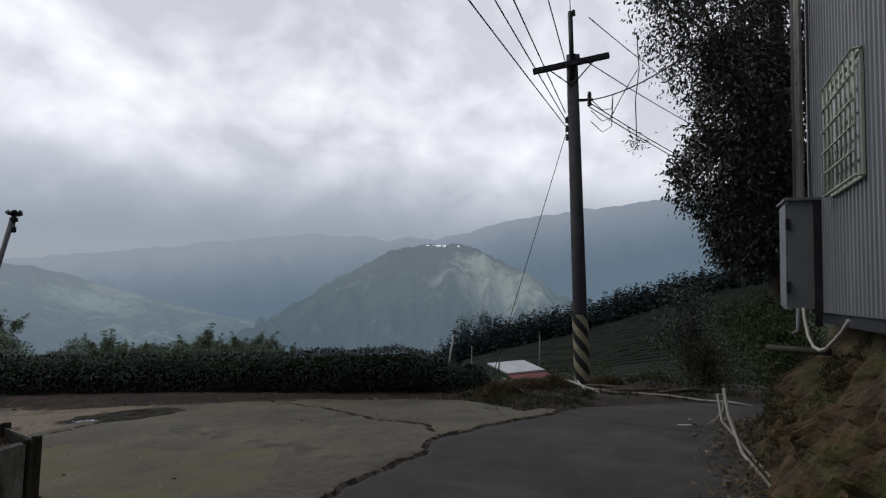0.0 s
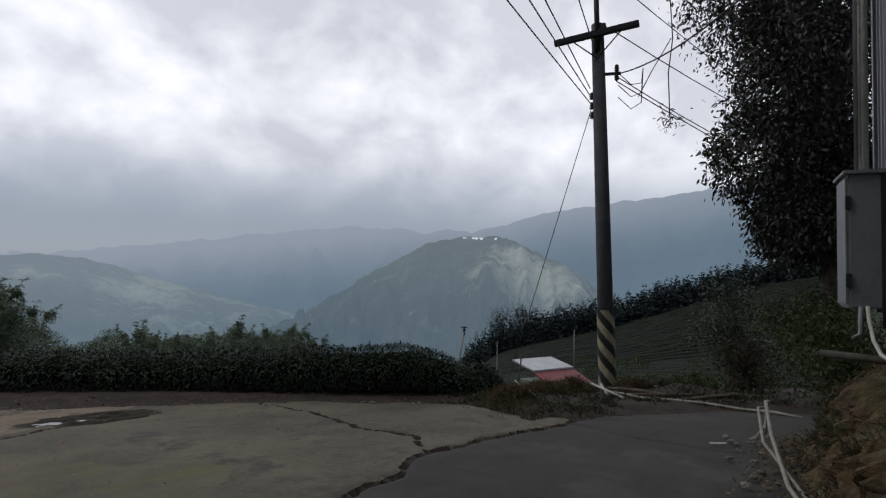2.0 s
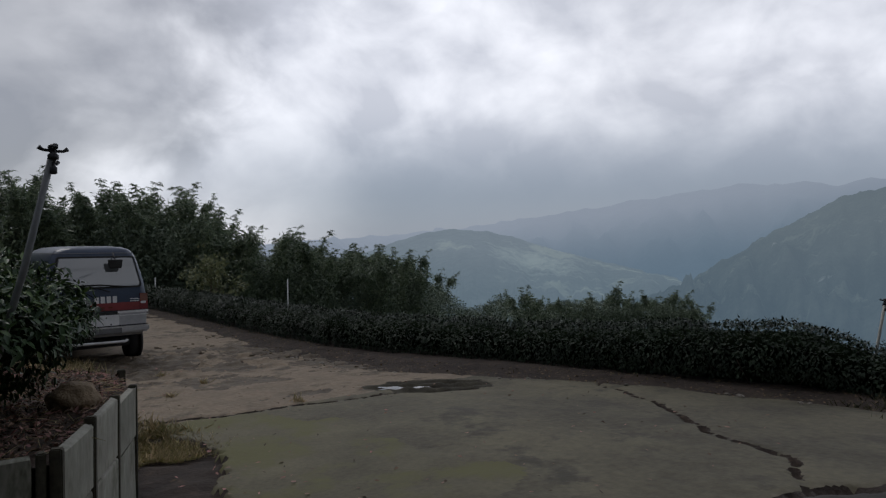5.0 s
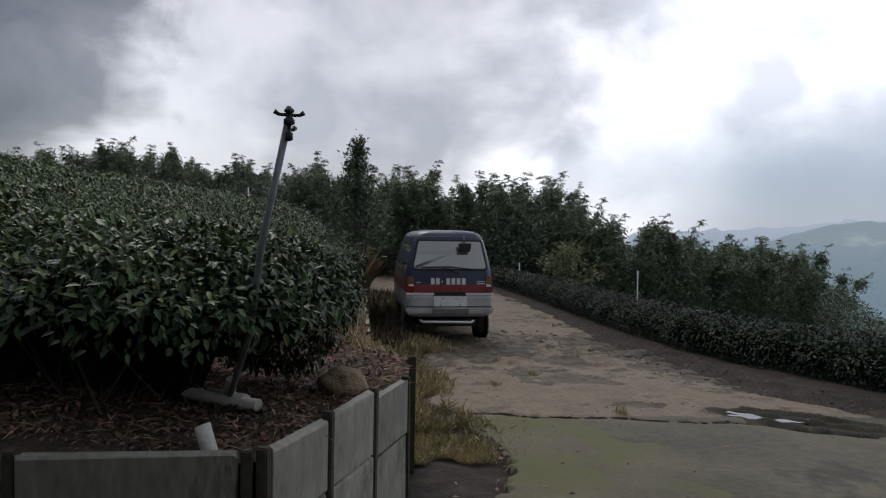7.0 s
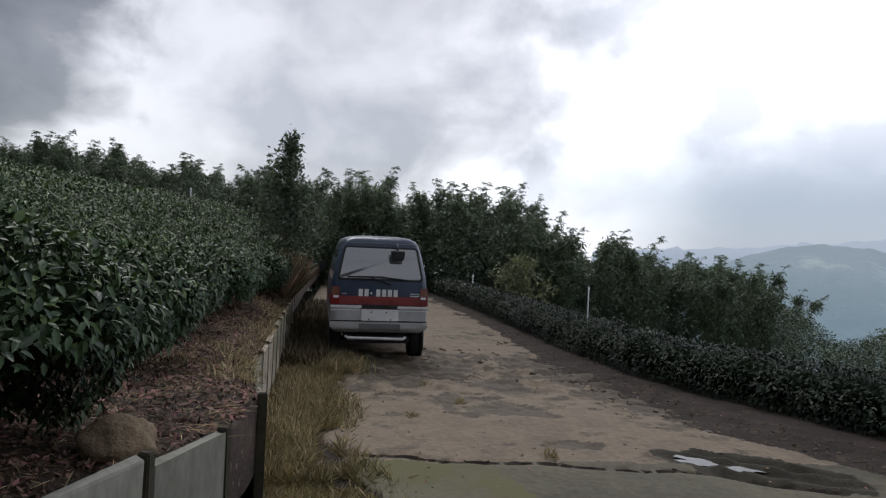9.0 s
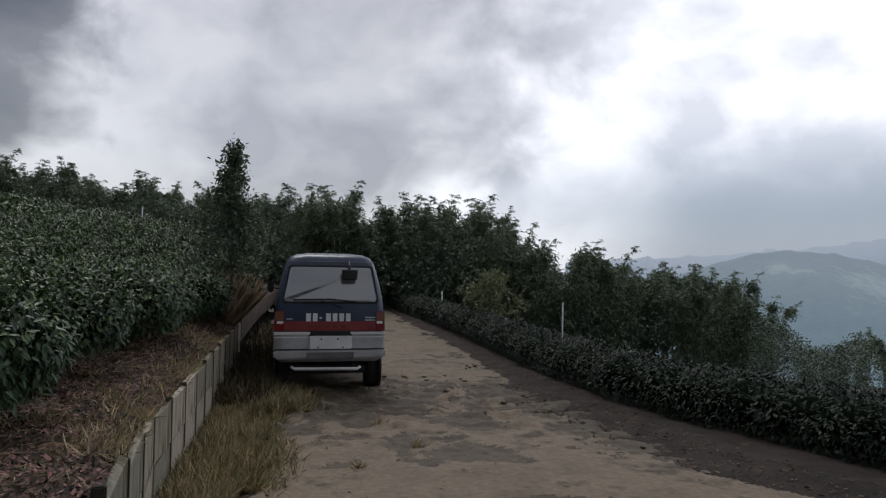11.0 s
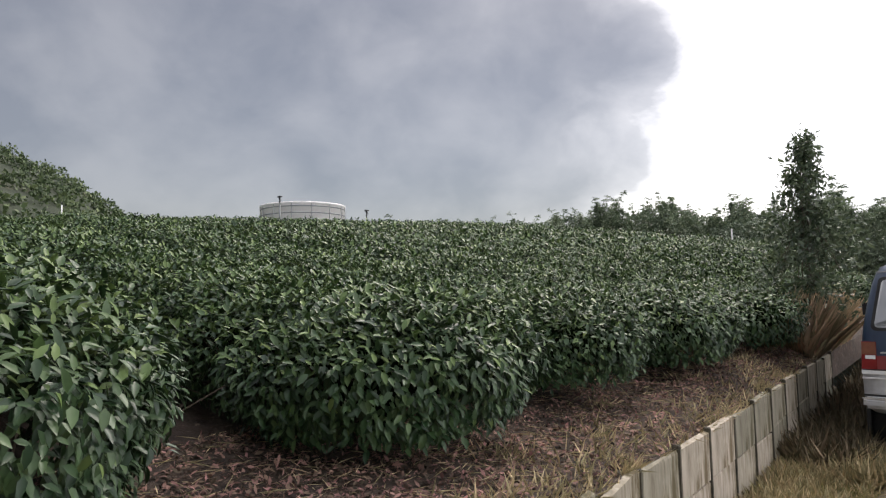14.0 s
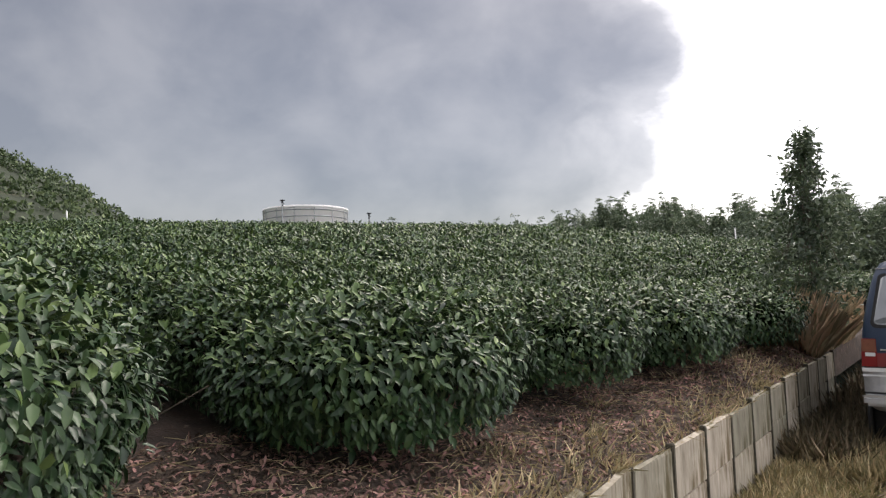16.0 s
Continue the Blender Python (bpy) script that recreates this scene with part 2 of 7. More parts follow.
BOX_GREY = material("grey_cabinet_paint", (0.15, 0.16, 0.165), (0.25, 0.26, 0.265), 2.0, 30, 0.5, 0.1, spots=(0.11, 0.1, 0.09), spot_scale=4, spot_at=0.68)
PVC = material("weathered_pvc", (0.34, 0.33, 0.29), (0.6, 0.58, 0.52), 5.0, 40, 0.55, 0.2, spots=(0.2, 0.17, 0.12), spot_scale=7, spot_at=0.6)
GRILLE = material("pale_green_grille", (0.4, 0.47, 0.36), (0.62, 0.68, 0.55), 6.0, 40, 0.5, 0.15)
WHITE_PAINT = material("weathered_white_paint", (0.5, 0.5, 0.5), (0.78, 0.78, 0.76), 4.0, 40, 0.5, 0.2)
ROCK = material("brown_rock", (0.1, 0.07, 0.04), (0.27, 0.2, 0.125), 5.0, 40, 0.9, 0.8, spots=(0.32, 0.26, 0.17), spot_scale=6, spot_at=0.62, distance=0.02)
TEA_LEAF = material("tea_leaf", (0.02, 0.045, 0.018), (0.046, 0.09, 0.033), 2.0, 30, 0.4, 0.0, island=0.6, spec=0.34, through=0.0)
TEA_SHOOT = material("young_tea_leaf", (0.06, 0.11, 0.034), (0.115, 0.175, 0.056), 2.0, 30, 0.42, 0.0, island=0.5, spec=0.32, through=0.1)
# near-black green of the solid cores stands in for shade behind the leaves
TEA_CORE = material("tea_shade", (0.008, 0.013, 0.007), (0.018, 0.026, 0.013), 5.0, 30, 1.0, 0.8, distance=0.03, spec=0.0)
TWIG = material("tea_twig", (0.04, 0.028, 0.02), (0.1, 0.075, 0.055), 8.0, 50, 0.9, 0.5)
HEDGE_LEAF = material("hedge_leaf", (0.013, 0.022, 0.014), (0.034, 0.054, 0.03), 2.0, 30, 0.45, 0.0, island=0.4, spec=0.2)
BAMBOO_LEAF = material("bamboo_leaf", (0.07, 0.104, 0.062), (0.18, 0.23, 0.135), 0.6, 8, 0.5, 0.0, island=0.5, through=0.35)
BAMBOO_CULM = material("bamboo_culm", (0.07, 0.1, 0.04), (0.14, 0.17, 0.08), 3.0, 20, 0.5, 0.1)
TREE_LEAF = material("tree_leaf", (0.016, 0.026, 0.014), (0.045, 0.065, 0.035), 0.8, 10, 0.4, 0.0, island=0.5, through=0.15)
DARK_LEAF = material("shaded_tree_leaf", (0.024, 0.027, 0.021), (0.06, 0.066, 0.048), 0.8, 10, 0.5, 0.0, island=0.5, through=0.1)
BARK = material("bark", (0.06, 0.045, 0.035), (0.16, 0.13, 0.1), 5.0, 30, 0.9, 0.8, stretch=(1, 1, 0.3), distance=0.02)
DRY_GRASS = material("dry_grass", (0.34, 0.285, 0.145), (0.6, 0.51, 0.3), 1.2, 20, 0.8, 0.0, island=0.45, through=0.2)
GREEN_GRASS = material("green_grass", (0.23, 0.22, 0.075), (0.48, 0.43, 0.18), 1.2, 20, 0.8, 0.0, island=0.45, through=0.2)
WEED = material("dark_weed", (0.028, 0.036, 0.014), (0.08, 0.085, 0.035), 1.2, 20, 0.7, 0.0, island=0.5, through=0.15)
MUD = material("brown_mud", (0.05, 0.037, 0.024), (0.125, 0.096, 0.062), 3.0, 25, 0.75, 1.0, spots=(0.04, 0.029, 0.02), spot_scale=3, spot_at=0.6, distance=0.02)
WET_MUD = material("wet_mud", (0.022, 0.02, 0.014), (0.062, 0.055, 0.038), 4.0, 30, 0.8, 1.0, distance=0.015, spec=0.2)
PANEL_MOSS = material("mossy_precast_concrete", (0.16, 0.155, 0.125), (0.42, 0.41, 0.35), 4.0, 25, 0.85, 0.6, spots=(0.1, 0.1, 0.065), spot_scale=3.0, spot_at=0.52, stretch=(1, 1, 0.35), random=0.25, distance=0.006)
RUSSET_GRASS = material("russet_grass", (0.42, 0.31, 0.18), (0.68, 0.53, 0.34), 1.2, 20, 0.85, 0.0, island=0.45, through=0.2)
GAP_WEED = material("withered_weed", (0.085, 0.07, 0.042), (0.23, 0.185, 0.11), 1.2, 20, 0.85, 0.0, island=0.5, through=0.1)
EDGE_GRASS = material("olive_grass", (0.05, 0.056, 0.022), (0.13, 0.13, 0.055), 1.2, 20, 0.8, 0.0, island=0.5, through=0.15)
LITTER = material("leaf_litter", (0.05, 0.03, 0.022), (0.32, 0.205, 0.148), 3.0, 20, 0.9, 0.0, island=0.85)


# ---- building helpers ----
def mesh_from(name, verts, faces, mats=(), smooth=False, index=None):
    me = bpy.data.meshes.new(name)
    me.from_pydata([tuple(v) for v in verts], [], [tuple(f) for f in faces])
    for m in mats:
        me.materials.append(m)
    if smooth:
        me.polygons.foreach_set("use_smooth", [True] * len(me.polygons))
    if index is not None:
        me.polygons.foreach_set("material_index", index)
    me.update()
    return me


def tri_mesh(name, verts, tris, mat, smooth=False):
    """A mesh from arrays of corners and triangles."""
    verts, tris = np.asarray(verts, np.float32), np.asarray(tris, np.int32)
    me = bpy.data.meshes.new(name)
    me.vertices.add(len(verts))
    me.vertices.foreach_set("co", verts.ravel())
    me.loops.add(tris.size)
    me.loops.foreach_set("vertex_index", tris.ravel())
    me.polygons.add(len(tris))
    me.polygons.foreach_set("loop_start", np.arange(len(tris), dtype=np.int32) * 3)
    if smooth:
        me.polygons.foreach_set("use_smooth", np.ones(len(tris), bool))
    me.materials.append(mat)
    me.update(calc_edges=True)
    return me


def thing(name, at=(0, 0, 0), turn=0.0, **tags):
    """An Empty at the base of a thing, which holds its parts."""
    ob = new(name)
    ob.empty_display_size = 0.1
    ob.matrix_basis = pose(*at, 0, 0, turn)
    return tagged(ob, **tags)


def part(name, data, mat=None, parent=None, label=""):
    """Links a bmesh or a mesh as one mesh object under a thing or a part."""
    if isinstance(data, bmesh.types.BMesh):
        me = bpy.data.meshes.new(name)
        data.to_mesh(me)
        data.free()
        data = me
    if mat and not data.materials:
        data.materials.append(mat)
    ob = new(name, data)
    ob.parent = parent
    return tagged(ob, label=label) if label else ob


def box(bm, x0, x1, y0, y1, z0, z1, bevel=0.0):
    vs = [bm.verts.new(c) for c in ((x0, y0, z0), (x1, y0, z0), (x1, y1, z0), (x0, y1, z0), (x0, y0, z1), (x1, y0, z1), (x1, y1, z1), (x0, y1, z1))]
    fs = [bm.faces.new([vs[i] for i in f]) for f in ((3, 2, 1, 0), (4, 5, 6, 7), (0, 1, 5, 4), (1, 2, 6, 5), (2, 3, 7, 6), (3, 0, 4, 7))]
    if bevel:
        edges = {e for f in fs for e in f.edges}
        bmesh.ops.bevel(bm, geom=list(edges), offset=bevel, segments=2, affect="EDGES", clamp_overlap=True)
    return bm


def boxed(*args, bevel=0.0):
    return box(bmesh.new(), *args, bevel=bevel)


def tube(points, radius, sides=8, cap=True):
    """A tube along points; radius may be one number or one for each point."""
    bm = bmesh.new()
    points = [Vector(p) for p in points]
    radii = radius if isinstance(radius, (list, tuple)) else [radius] * len(points)
    rings = []
    for i, p in enumerate(points):
        d = (points[min(i + 1, len(points) - 1)] - points[max(i - 1, 0)]).normalized()
        side = d.cross(Vector((0, 0, 1))) if abs(d.z) < 0.95 else d.cross(Vector((0, 1, 0)))
        side.normalize()
        up = side.cross(d)
        rings.append([bm.verts.new(p + (side * math.cos(a) + up * math.sin(a)) * radii[i]) for a in (2 * math.pi * k / sides for k in range(sides))])
    for a, b in zip(rings, rings[1:]):
        for k in range(sides):
            f = bm.faces.new((a[k], a[(k + 1) % sides], b[(k + 1) % sides], b[k]))
            f.smooth = True
    if cap:
        bm.faces.new(list(reversed(rings[0])))
        bm.faces.new(rings[-1])
    bmesh.ops.recalc_face_normals(bm, faces=bm.faces[:])
    return bm


def lathe(profile, sides=24, smooth=True):
    """A turned shape round z from (radius, height) pairs."""
    bm = bmesh.new()
    rings = [[bm.verts.new((r * math.cos(a), r * math.sin(a), z)) for a in (2 * math.pi * k / sides for k in range(sides))] for r, z in profile]
    for a, b in zip(rings, rings[1:]):
        for k in range(sides):
            bm.faces.new((a[k], a[(k + 1) % sides], b[(k + 1) % sides], b[k])).smooth = smooth
    bm.faces.new(list(reversed(rings[0])))
    bm.faces.new(rings[-1])
    return bm


def unit(v):
    return v / np.maximum(np.linalg.norm(v, axis=-1, keepdims=True), 1e-9)


def leaf_arrays(at, axis, normal, length, width, droop=0.25, rich=True, spare=False):
    """Corners and triangles of many leaves: folded along the midrib and bent, each in its own direction."""
    n = len(at)
    axis = unit(axis)
    side = unit(np.cross(axis, normal))
    up = np.cross(side, axis)
    L, W = np.reshape(length, (-1, 1)) * np.ones((n, 1)), np.reshape(width, (-1, 1)) * np.ones((n, 1))
    if spare:
        verts = np.stack([at - side * W * 0.5, at + side * W * 0.5, at + axis * L - up * L * droop], 1).reshape(-1, 3)
        tris = np.arange(3 * n).reshape(-1, 3)
    elif rich:
        def row(s, w, lift):
            mid = at + axis * L * s - up * L * droop * s * s
            return mid - side * W * w + up * W * lift, mid - up * W * 0.12, mid + side * W * w + up * W * lift
        l1, c1, r1 = row(0.32, 0.46, 0.1)
        l2, c2, r2 = row(0.68, 0.38, 0.08)
        tip = at + axis * L - up * L * droop
        verts = np.stack([at, l1, c1, r1, l2, c2, r2, tip], 1).reshape(-1, 3)
        base = np.array([(0, 2, 1), (0, 3, 2), (1, 2, 5), (1, 5, 4), (2, 3, 6), (2, 6, 5), (4, 5, 7), (5, 6, 7)])
        tris = (base[None] + 8 * np.arange(n)[:, None, None]).reshape(-1, 3)
    else:
        mid = at + axis * L * 0.45 - up * L * droop * 0.2
        verts = np.stack([at, mid - side * W * 0.5, at + axis * L - up * L * droop, mid + side * W * 0.5], 1).reshape(-1, 3)
        tris = (np.array([(0, 2, 1), (0, 3, 2)])[None] + 4 * np.arange(n)[:, None, None]).reshape(-1, 3)
    return verts, tris


def joined(pieces):
    verts, tris, k = [], [], 0
    for v, t in pieces:
        verts.append(v)
        tris.append(t + k)
        k += len(v)
    return np.concatenate(verts), np.concatenate(tris)




def smooth_step(v, a, b):
    t = min(max((v - a) / (b - a), 0.0), 1.0)
    return t * t * (3 - 2 * t)


def ground_z(x, y):
    """The height of the road and yard."""
    y = min(max(y, -4.0), 10.0)
    return 0.40 - 0.038 * y - 0.03 * (min(max(x, 2), 12) - 2) - 0.06 * (min(max(x, 5), 12) - 5)


def field_z(x, y):
    """The height of the tea terrace's soil."""
    d = max(-1.3 - x, 0.0)
    front = 0.97 - 0.14 * smooth_step(y, 5.5, 8.0) + 0.1 * smooth_step(y, 9.6, 12.5) * (1 - smooth_step(d, 0.6, 2.0))
    rise = 0.127 * max(min(d, 18) - 1.0, 0) + 0.02 * max(0, min(d - 2, 10)) + 0.055 * max(0, min(y - 8, 22)) * smooth_step(d, 1.0, 4.0)
    return front + rise - 0.12 * max(d - 18, 0)

# ---- land ----
def lerp_table(x, xs, ys):
    return float(np.interp(x, xs, ys))


HEDGE_LINE = [(2.9, 34), (3.3, 26), (3.75, 20), (3.95, 14), (4.25, 11.2), (4.9, 9.3), (5.45, 7.6), (5.98, 5.85), (6.45, 4.2), (6.85, 3.0), (7.0, 2.6)]
EDGE_LINE = [(1.9, 34), (2.2, 26), (2.5, 20), (2.65, 14), (2.8, 11.3), (2.98, 9.5), (3.3, 8.0), (4.0, 6.85), (4.8, 5.45), (5.4, 3.7), (5.7, 2.8), (5.5, 2.2), (4.8, 1.65), (4.25, 1.15), (4.6, 0.75), (5.4, 0.0), (6.2, -1.0), (6.6, -2.2), (6.8, -4.5)]



def line_x(line, y):
    """The x of a line that runs south at the given y."""
    ys, xs = [p[1] for p in reversed(line)], [p[0] for p in reversed(line)]
    return float(np.interp(y, ys, xs))


def land_z(x, y):
    """The open ground: the shoulder by the road, the valley to the east, the slope to the south-east, the hill behind."""
    r, az = math.hypot(x, y), math.degrees(math.atan2(x, y))
    near = ground_z(x, y) - 0.10
    out = max(0.0, x - max(line_x(HEDGE_LINE, y) + 1.0, 0)) if y > 1 else max(0.0, x - 8.8)
    # valley
    fall = -0.22 * out - 0.0016 * out * min(out, 120)
    valley = max(near + fall, -170)
    # tea slope to the south-east, rising to a wooded ridge
    ridge = lerp_table(az, (70, 75, 80, 88, 98, 110, 140), (-28, -17.5, -13, -7, 3.5, 12, 16))
    slope = lerp_table(r, (9, 14, 24, 45, 90, 160, 200, 500, 1000), (-0.2, -1.9, -3.6, -6.2, -8.0 + 0.25 * ridge, ridge, ridge - 5, -70, -170))
    w = smooth_step(az, 58, 78) * (1 - smooth_step(az, 150, 175)) if x > 0 else 0.0
    z = valley * (1 - w) + (slope if r > 12 else min(near, slope)) * w if out > 0 else near
    # west and north: under the tea field, and the hill that closes the place
    if az < -2 or az > 170:
        d = max(-1.6 - x, 0.0)
        z = near + 0.12 * min(d, 18) - 0.1 * max(d - 20, 0) - 0.5 * min(d, 1)
    if y > 30:
        z -= 0.10 * (y - 30) * (1 - smooth_step(r, 200, 500))
    return max(z, -170)


def ring_grid(name, height, radii, n, mat, centre=(0, 0)):
    verts, faces = [(centre[0], centre[1], height(*centre))], []
    for r in radii:
        for k in range(n):
            a = 2 * math.pi * k / n
            x, y = centre[0] + r * math.sin(a), centre[1] + r * math.cos(a)
            verts.append((x, y, height(x, y)))
    faces += [(0, 1 + (k + 1) % n, 1 + k) for k in range(n)]
    for j in range(len(radii) - 1):
        for k in range(n):
            a, b = 1 + j * n, 1 + (j + 1) * n
            faces.append((a + k, a + (k + 1) % n, b + (k + 1) % n, b + k))
    return mesh_from(name, verts, faces, (mat,), smooth=True)


radii = [0.8 * 1.09 ** k for k in range(100)]
ground = part("ground", ring_grid("ground", land_z, [r for r in radii if r < 4500], 180, GRASSLAND))
tagged(ground, label="rough grassy ground sloping away to a valley", category="ground", kind="structure")


# ---- far mountains ----
def mountain(name, crest, distance, depth, rough, mat, label, foot=-175, seed=0):
    """A mountain whose skyline is given as bearing and elevation in degrees; spurs and gullies run down its face."""
    azs, els = [c[0] for c in crest], [c[1] for c in crest]
    n, m = 240, 44
    verts, faces = [], []
    for j in range(m):
        s = j / (m - 6)                      # past 1 it falls away behind the crest
        for i in range(n):
            az = azs[0] + (azs[-1] - azs[0]) * i / (n - 1)
            top = 2 + distance * math.tan(radians(lerp_table(az, azs, els)))
            r = distance - depth * (1 - s)
            p = Vector((az * 0.22 + seed, s * 1.6, seed))
            gully = noise.fractal(p * 1.6, 1.0, 2.1, 6) * rough
            spur = (0.5 - abs(noise.noise(Vector((az * 0.42 + 1.2 * s + seed, s * 0.7, seed))))) * rough * 0.9
            gully += spur + (0.5 - abs(noise.noise(Vector((az * 1.3 - 1.5 * s, s * 2.2, seed + 4))))) * rough * 0.35
            wobble = noise.fractal(Vector((az * 0.9, seed, s * 0.3)), 0.9, 2.0, 5) * rough * 0.12
            if s <= 1:
                z = foot + (top - foot) * s ** 1.25 + gully * math.sin(math.pi * s) + wobble * s
            else:
                z = top - (s - 1) * depth * 0.8 + wobble
            a = radians(az)
            verts.append((r * math.sin(a), r * math.cos(a), z))
    for j in range(m - 1):
        for i in range(n - 1):
            faces.append((j * n + i, j * n + i + 1, (j + 1) * n + i + 1, (j + 1) * n + i))
    ob = part(name, mesh_from(name, verts, faces, (mat,), smooth=True))
    return tagged(ob, label=label, category="mountain", kind="structure")


# distance haze is put into each mountain as a bluish emission
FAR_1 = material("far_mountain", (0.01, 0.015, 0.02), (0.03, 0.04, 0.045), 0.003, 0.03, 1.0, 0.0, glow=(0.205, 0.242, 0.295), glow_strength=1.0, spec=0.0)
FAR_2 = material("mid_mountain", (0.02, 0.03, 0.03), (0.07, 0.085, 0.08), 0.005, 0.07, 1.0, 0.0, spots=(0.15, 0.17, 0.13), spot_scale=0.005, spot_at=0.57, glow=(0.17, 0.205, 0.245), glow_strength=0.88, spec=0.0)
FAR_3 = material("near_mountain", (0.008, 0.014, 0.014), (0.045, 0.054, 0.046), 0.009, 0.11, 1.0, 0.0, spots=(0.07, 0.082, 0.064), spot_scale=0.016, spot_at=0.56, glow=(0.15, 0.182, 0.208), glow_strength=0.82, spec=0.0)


def pale_patch(mat, centre, radius, pale):
    """A pale patch of base colour, speckled and with a ragged edge, round a place on a slope: grassy or felled
    clearings and painted sunlight.
    """
    nt = mat.node_tree
    b = nt.nodes["Principled BSDF"]
    old = b.inputs["Base Color"].links[0].from_socket
    place, off, fine_ = nt.nodes.new("ShaderNodeNewGeometry"), nt.nodes.new("ShaderNodeVectorMath"), nt.nodes.new("ShaderNodeTexNoise")
    off.operation, off.inputs[1].default_value = "DISTANCE", centre
    nt.links.new(place.outputs["Position"], off.inputs[0])
    nt.links.new(place.outputs["Position"], fine_.inputs["Vector"])
    fine_.inputs["Scale"].default_value, fine_.inputs["Detail"].default_value, fine_.inputs["Roughness"].default_value = 0.022, 8.0, 0.72
    ragged = nt.nodes.new("ShaderNodeMath")
    ragged.operation, ragged.inputs[1].default_value = "MULTIPLY_ADD", radius * 3.2
    nt.links.new(fine_.outputs[0], ragged.inputs[0])
    nt.links.new(off.outputs["Value"], ragged.inputs[2])
    share, mixed = nt.nodes.new("ShaderNodeMapRange"), nt.nodes.new("ShaderNodeMix")
    for k, v in enumerate((radius * 1.7, radius * 2.9, 1.0, 0.0)):
        share.inputs[k + 1].default_value = v
    nt.links.new(ragged.outputs[0], share.inputs[0])
    mixed.data_type = "RGBA"
    mixed.inputs[7].default_value = (*pale, 1)
    nt.links.new(share.outputs[0], mixed.inputs[0])
    nt.links.new(old, mixed.inputs[6])
    nt.links.new(mixed.outputs[2], b.inputs["Base Color"])


def on_bearing(az, el, d):
    return (d * math.sin(radians(az)), d * math.cos(radians(az)), 2 + d * math.tan(radians(el)))


# the right flank's first two patches are sunlight painted into the base colour
pale_patch(FAR_3, on_bearing(82, 0.6, 1230), 120, (0.3, 0.312, 0.25))
pale_patch(FAR_3, on_bearing(79.5, 2.6, 1300), 60, (0.3, 0.312, 0.25))
pale_patch(FAR_3, on_bearing(66.0, 0.3, 1290), 14, (0.3, 0.3, 0.27))
pale_patch(FAR_3, on_bearing(69.4, -1.8, 1080), 20, (0.42, 0.44, 0.41))
pale_patch(FAR_2, on_bearing(47, -1.0, 1800), 110, (0.2, 0.23, 0.19))
def paint_haze(mat, low, high, dark, pale, drift=0.0):
    """Haze painted as emission colour, paler on the upper slopes and, with drift, towards the north."""
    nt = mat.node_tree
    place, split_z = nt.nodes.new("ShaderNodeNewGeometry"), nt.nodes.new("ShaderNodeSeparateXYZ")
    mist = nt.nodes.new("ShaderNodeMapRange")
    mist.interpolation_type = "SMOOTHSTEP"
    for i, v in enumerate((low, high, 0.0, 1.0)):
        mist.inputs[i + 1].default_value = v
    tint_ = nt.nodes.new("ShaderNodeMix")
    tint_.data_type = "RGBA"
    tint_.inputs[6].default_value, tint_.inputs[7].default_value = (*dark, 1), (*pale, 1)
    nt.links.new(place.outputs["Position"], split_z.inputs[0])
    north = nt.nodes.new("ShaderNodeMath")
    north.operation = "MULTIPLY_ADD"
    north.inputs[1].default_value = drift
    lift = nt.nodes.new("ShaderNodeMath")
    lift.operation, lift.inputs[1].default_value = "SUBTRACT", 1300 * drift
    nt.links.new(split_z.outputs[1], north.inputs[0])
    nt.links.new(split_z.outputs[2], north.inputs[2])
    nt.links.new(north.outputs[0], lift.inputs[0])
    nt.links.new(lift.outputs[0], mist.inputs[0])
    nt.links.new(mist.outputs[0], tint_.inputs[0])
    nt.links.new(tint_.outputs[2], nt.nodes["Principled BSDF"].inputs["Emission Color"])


paint_haze(FAR_1, -140, 260, (0.105, 0.15, 0.19), (0.238, 0.27, 0.315), 0.17)
paint_haze(FAR_2, -130, 40, (0.11, 0.15, 0.18), (0.165, 0.2, 0.23))
paint_haze(FAR_3, -120, 90, (0.085, 0.122, 0.152), (0.135, 0.168, 0.19))
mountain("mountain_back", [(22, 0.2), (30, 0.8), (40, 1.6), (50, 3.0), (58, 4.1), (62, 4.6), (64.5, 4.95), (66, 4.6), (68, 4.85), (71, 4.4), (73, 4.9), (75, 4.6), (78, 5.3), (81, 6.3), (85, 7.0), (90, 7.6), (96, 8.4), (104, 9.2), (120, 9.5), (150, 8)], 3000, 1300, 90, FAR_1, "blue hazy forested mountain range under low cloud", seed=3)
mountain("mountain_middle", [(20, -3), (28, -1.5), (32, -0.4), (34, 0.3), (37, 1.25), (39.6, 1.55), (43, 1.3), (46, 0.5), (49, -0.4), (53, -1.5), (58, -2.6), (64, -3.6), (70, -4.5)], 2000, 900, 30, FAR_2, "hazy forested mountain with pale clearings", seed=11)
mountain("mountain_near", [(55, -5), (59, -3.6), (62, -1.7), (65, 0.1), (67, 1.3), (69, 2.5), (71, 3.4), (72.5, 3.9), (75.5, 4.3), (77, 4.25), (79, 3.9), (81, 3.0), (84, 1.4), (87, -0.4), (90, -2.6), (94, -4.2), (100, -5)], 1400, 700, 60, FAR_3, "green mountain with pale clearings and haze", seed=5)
# emission stands in for the sun and haze on the far houses
GLOW_WHITE = material("white_paint_in_haze", (0.6, 0.6, 0.6), (0.8, 0.8, 0.8), 1.0, 5, 0.7, 0.0, glow=(0.2, 0.22, 0.235), glow_strength=1.6, spec=0.0)
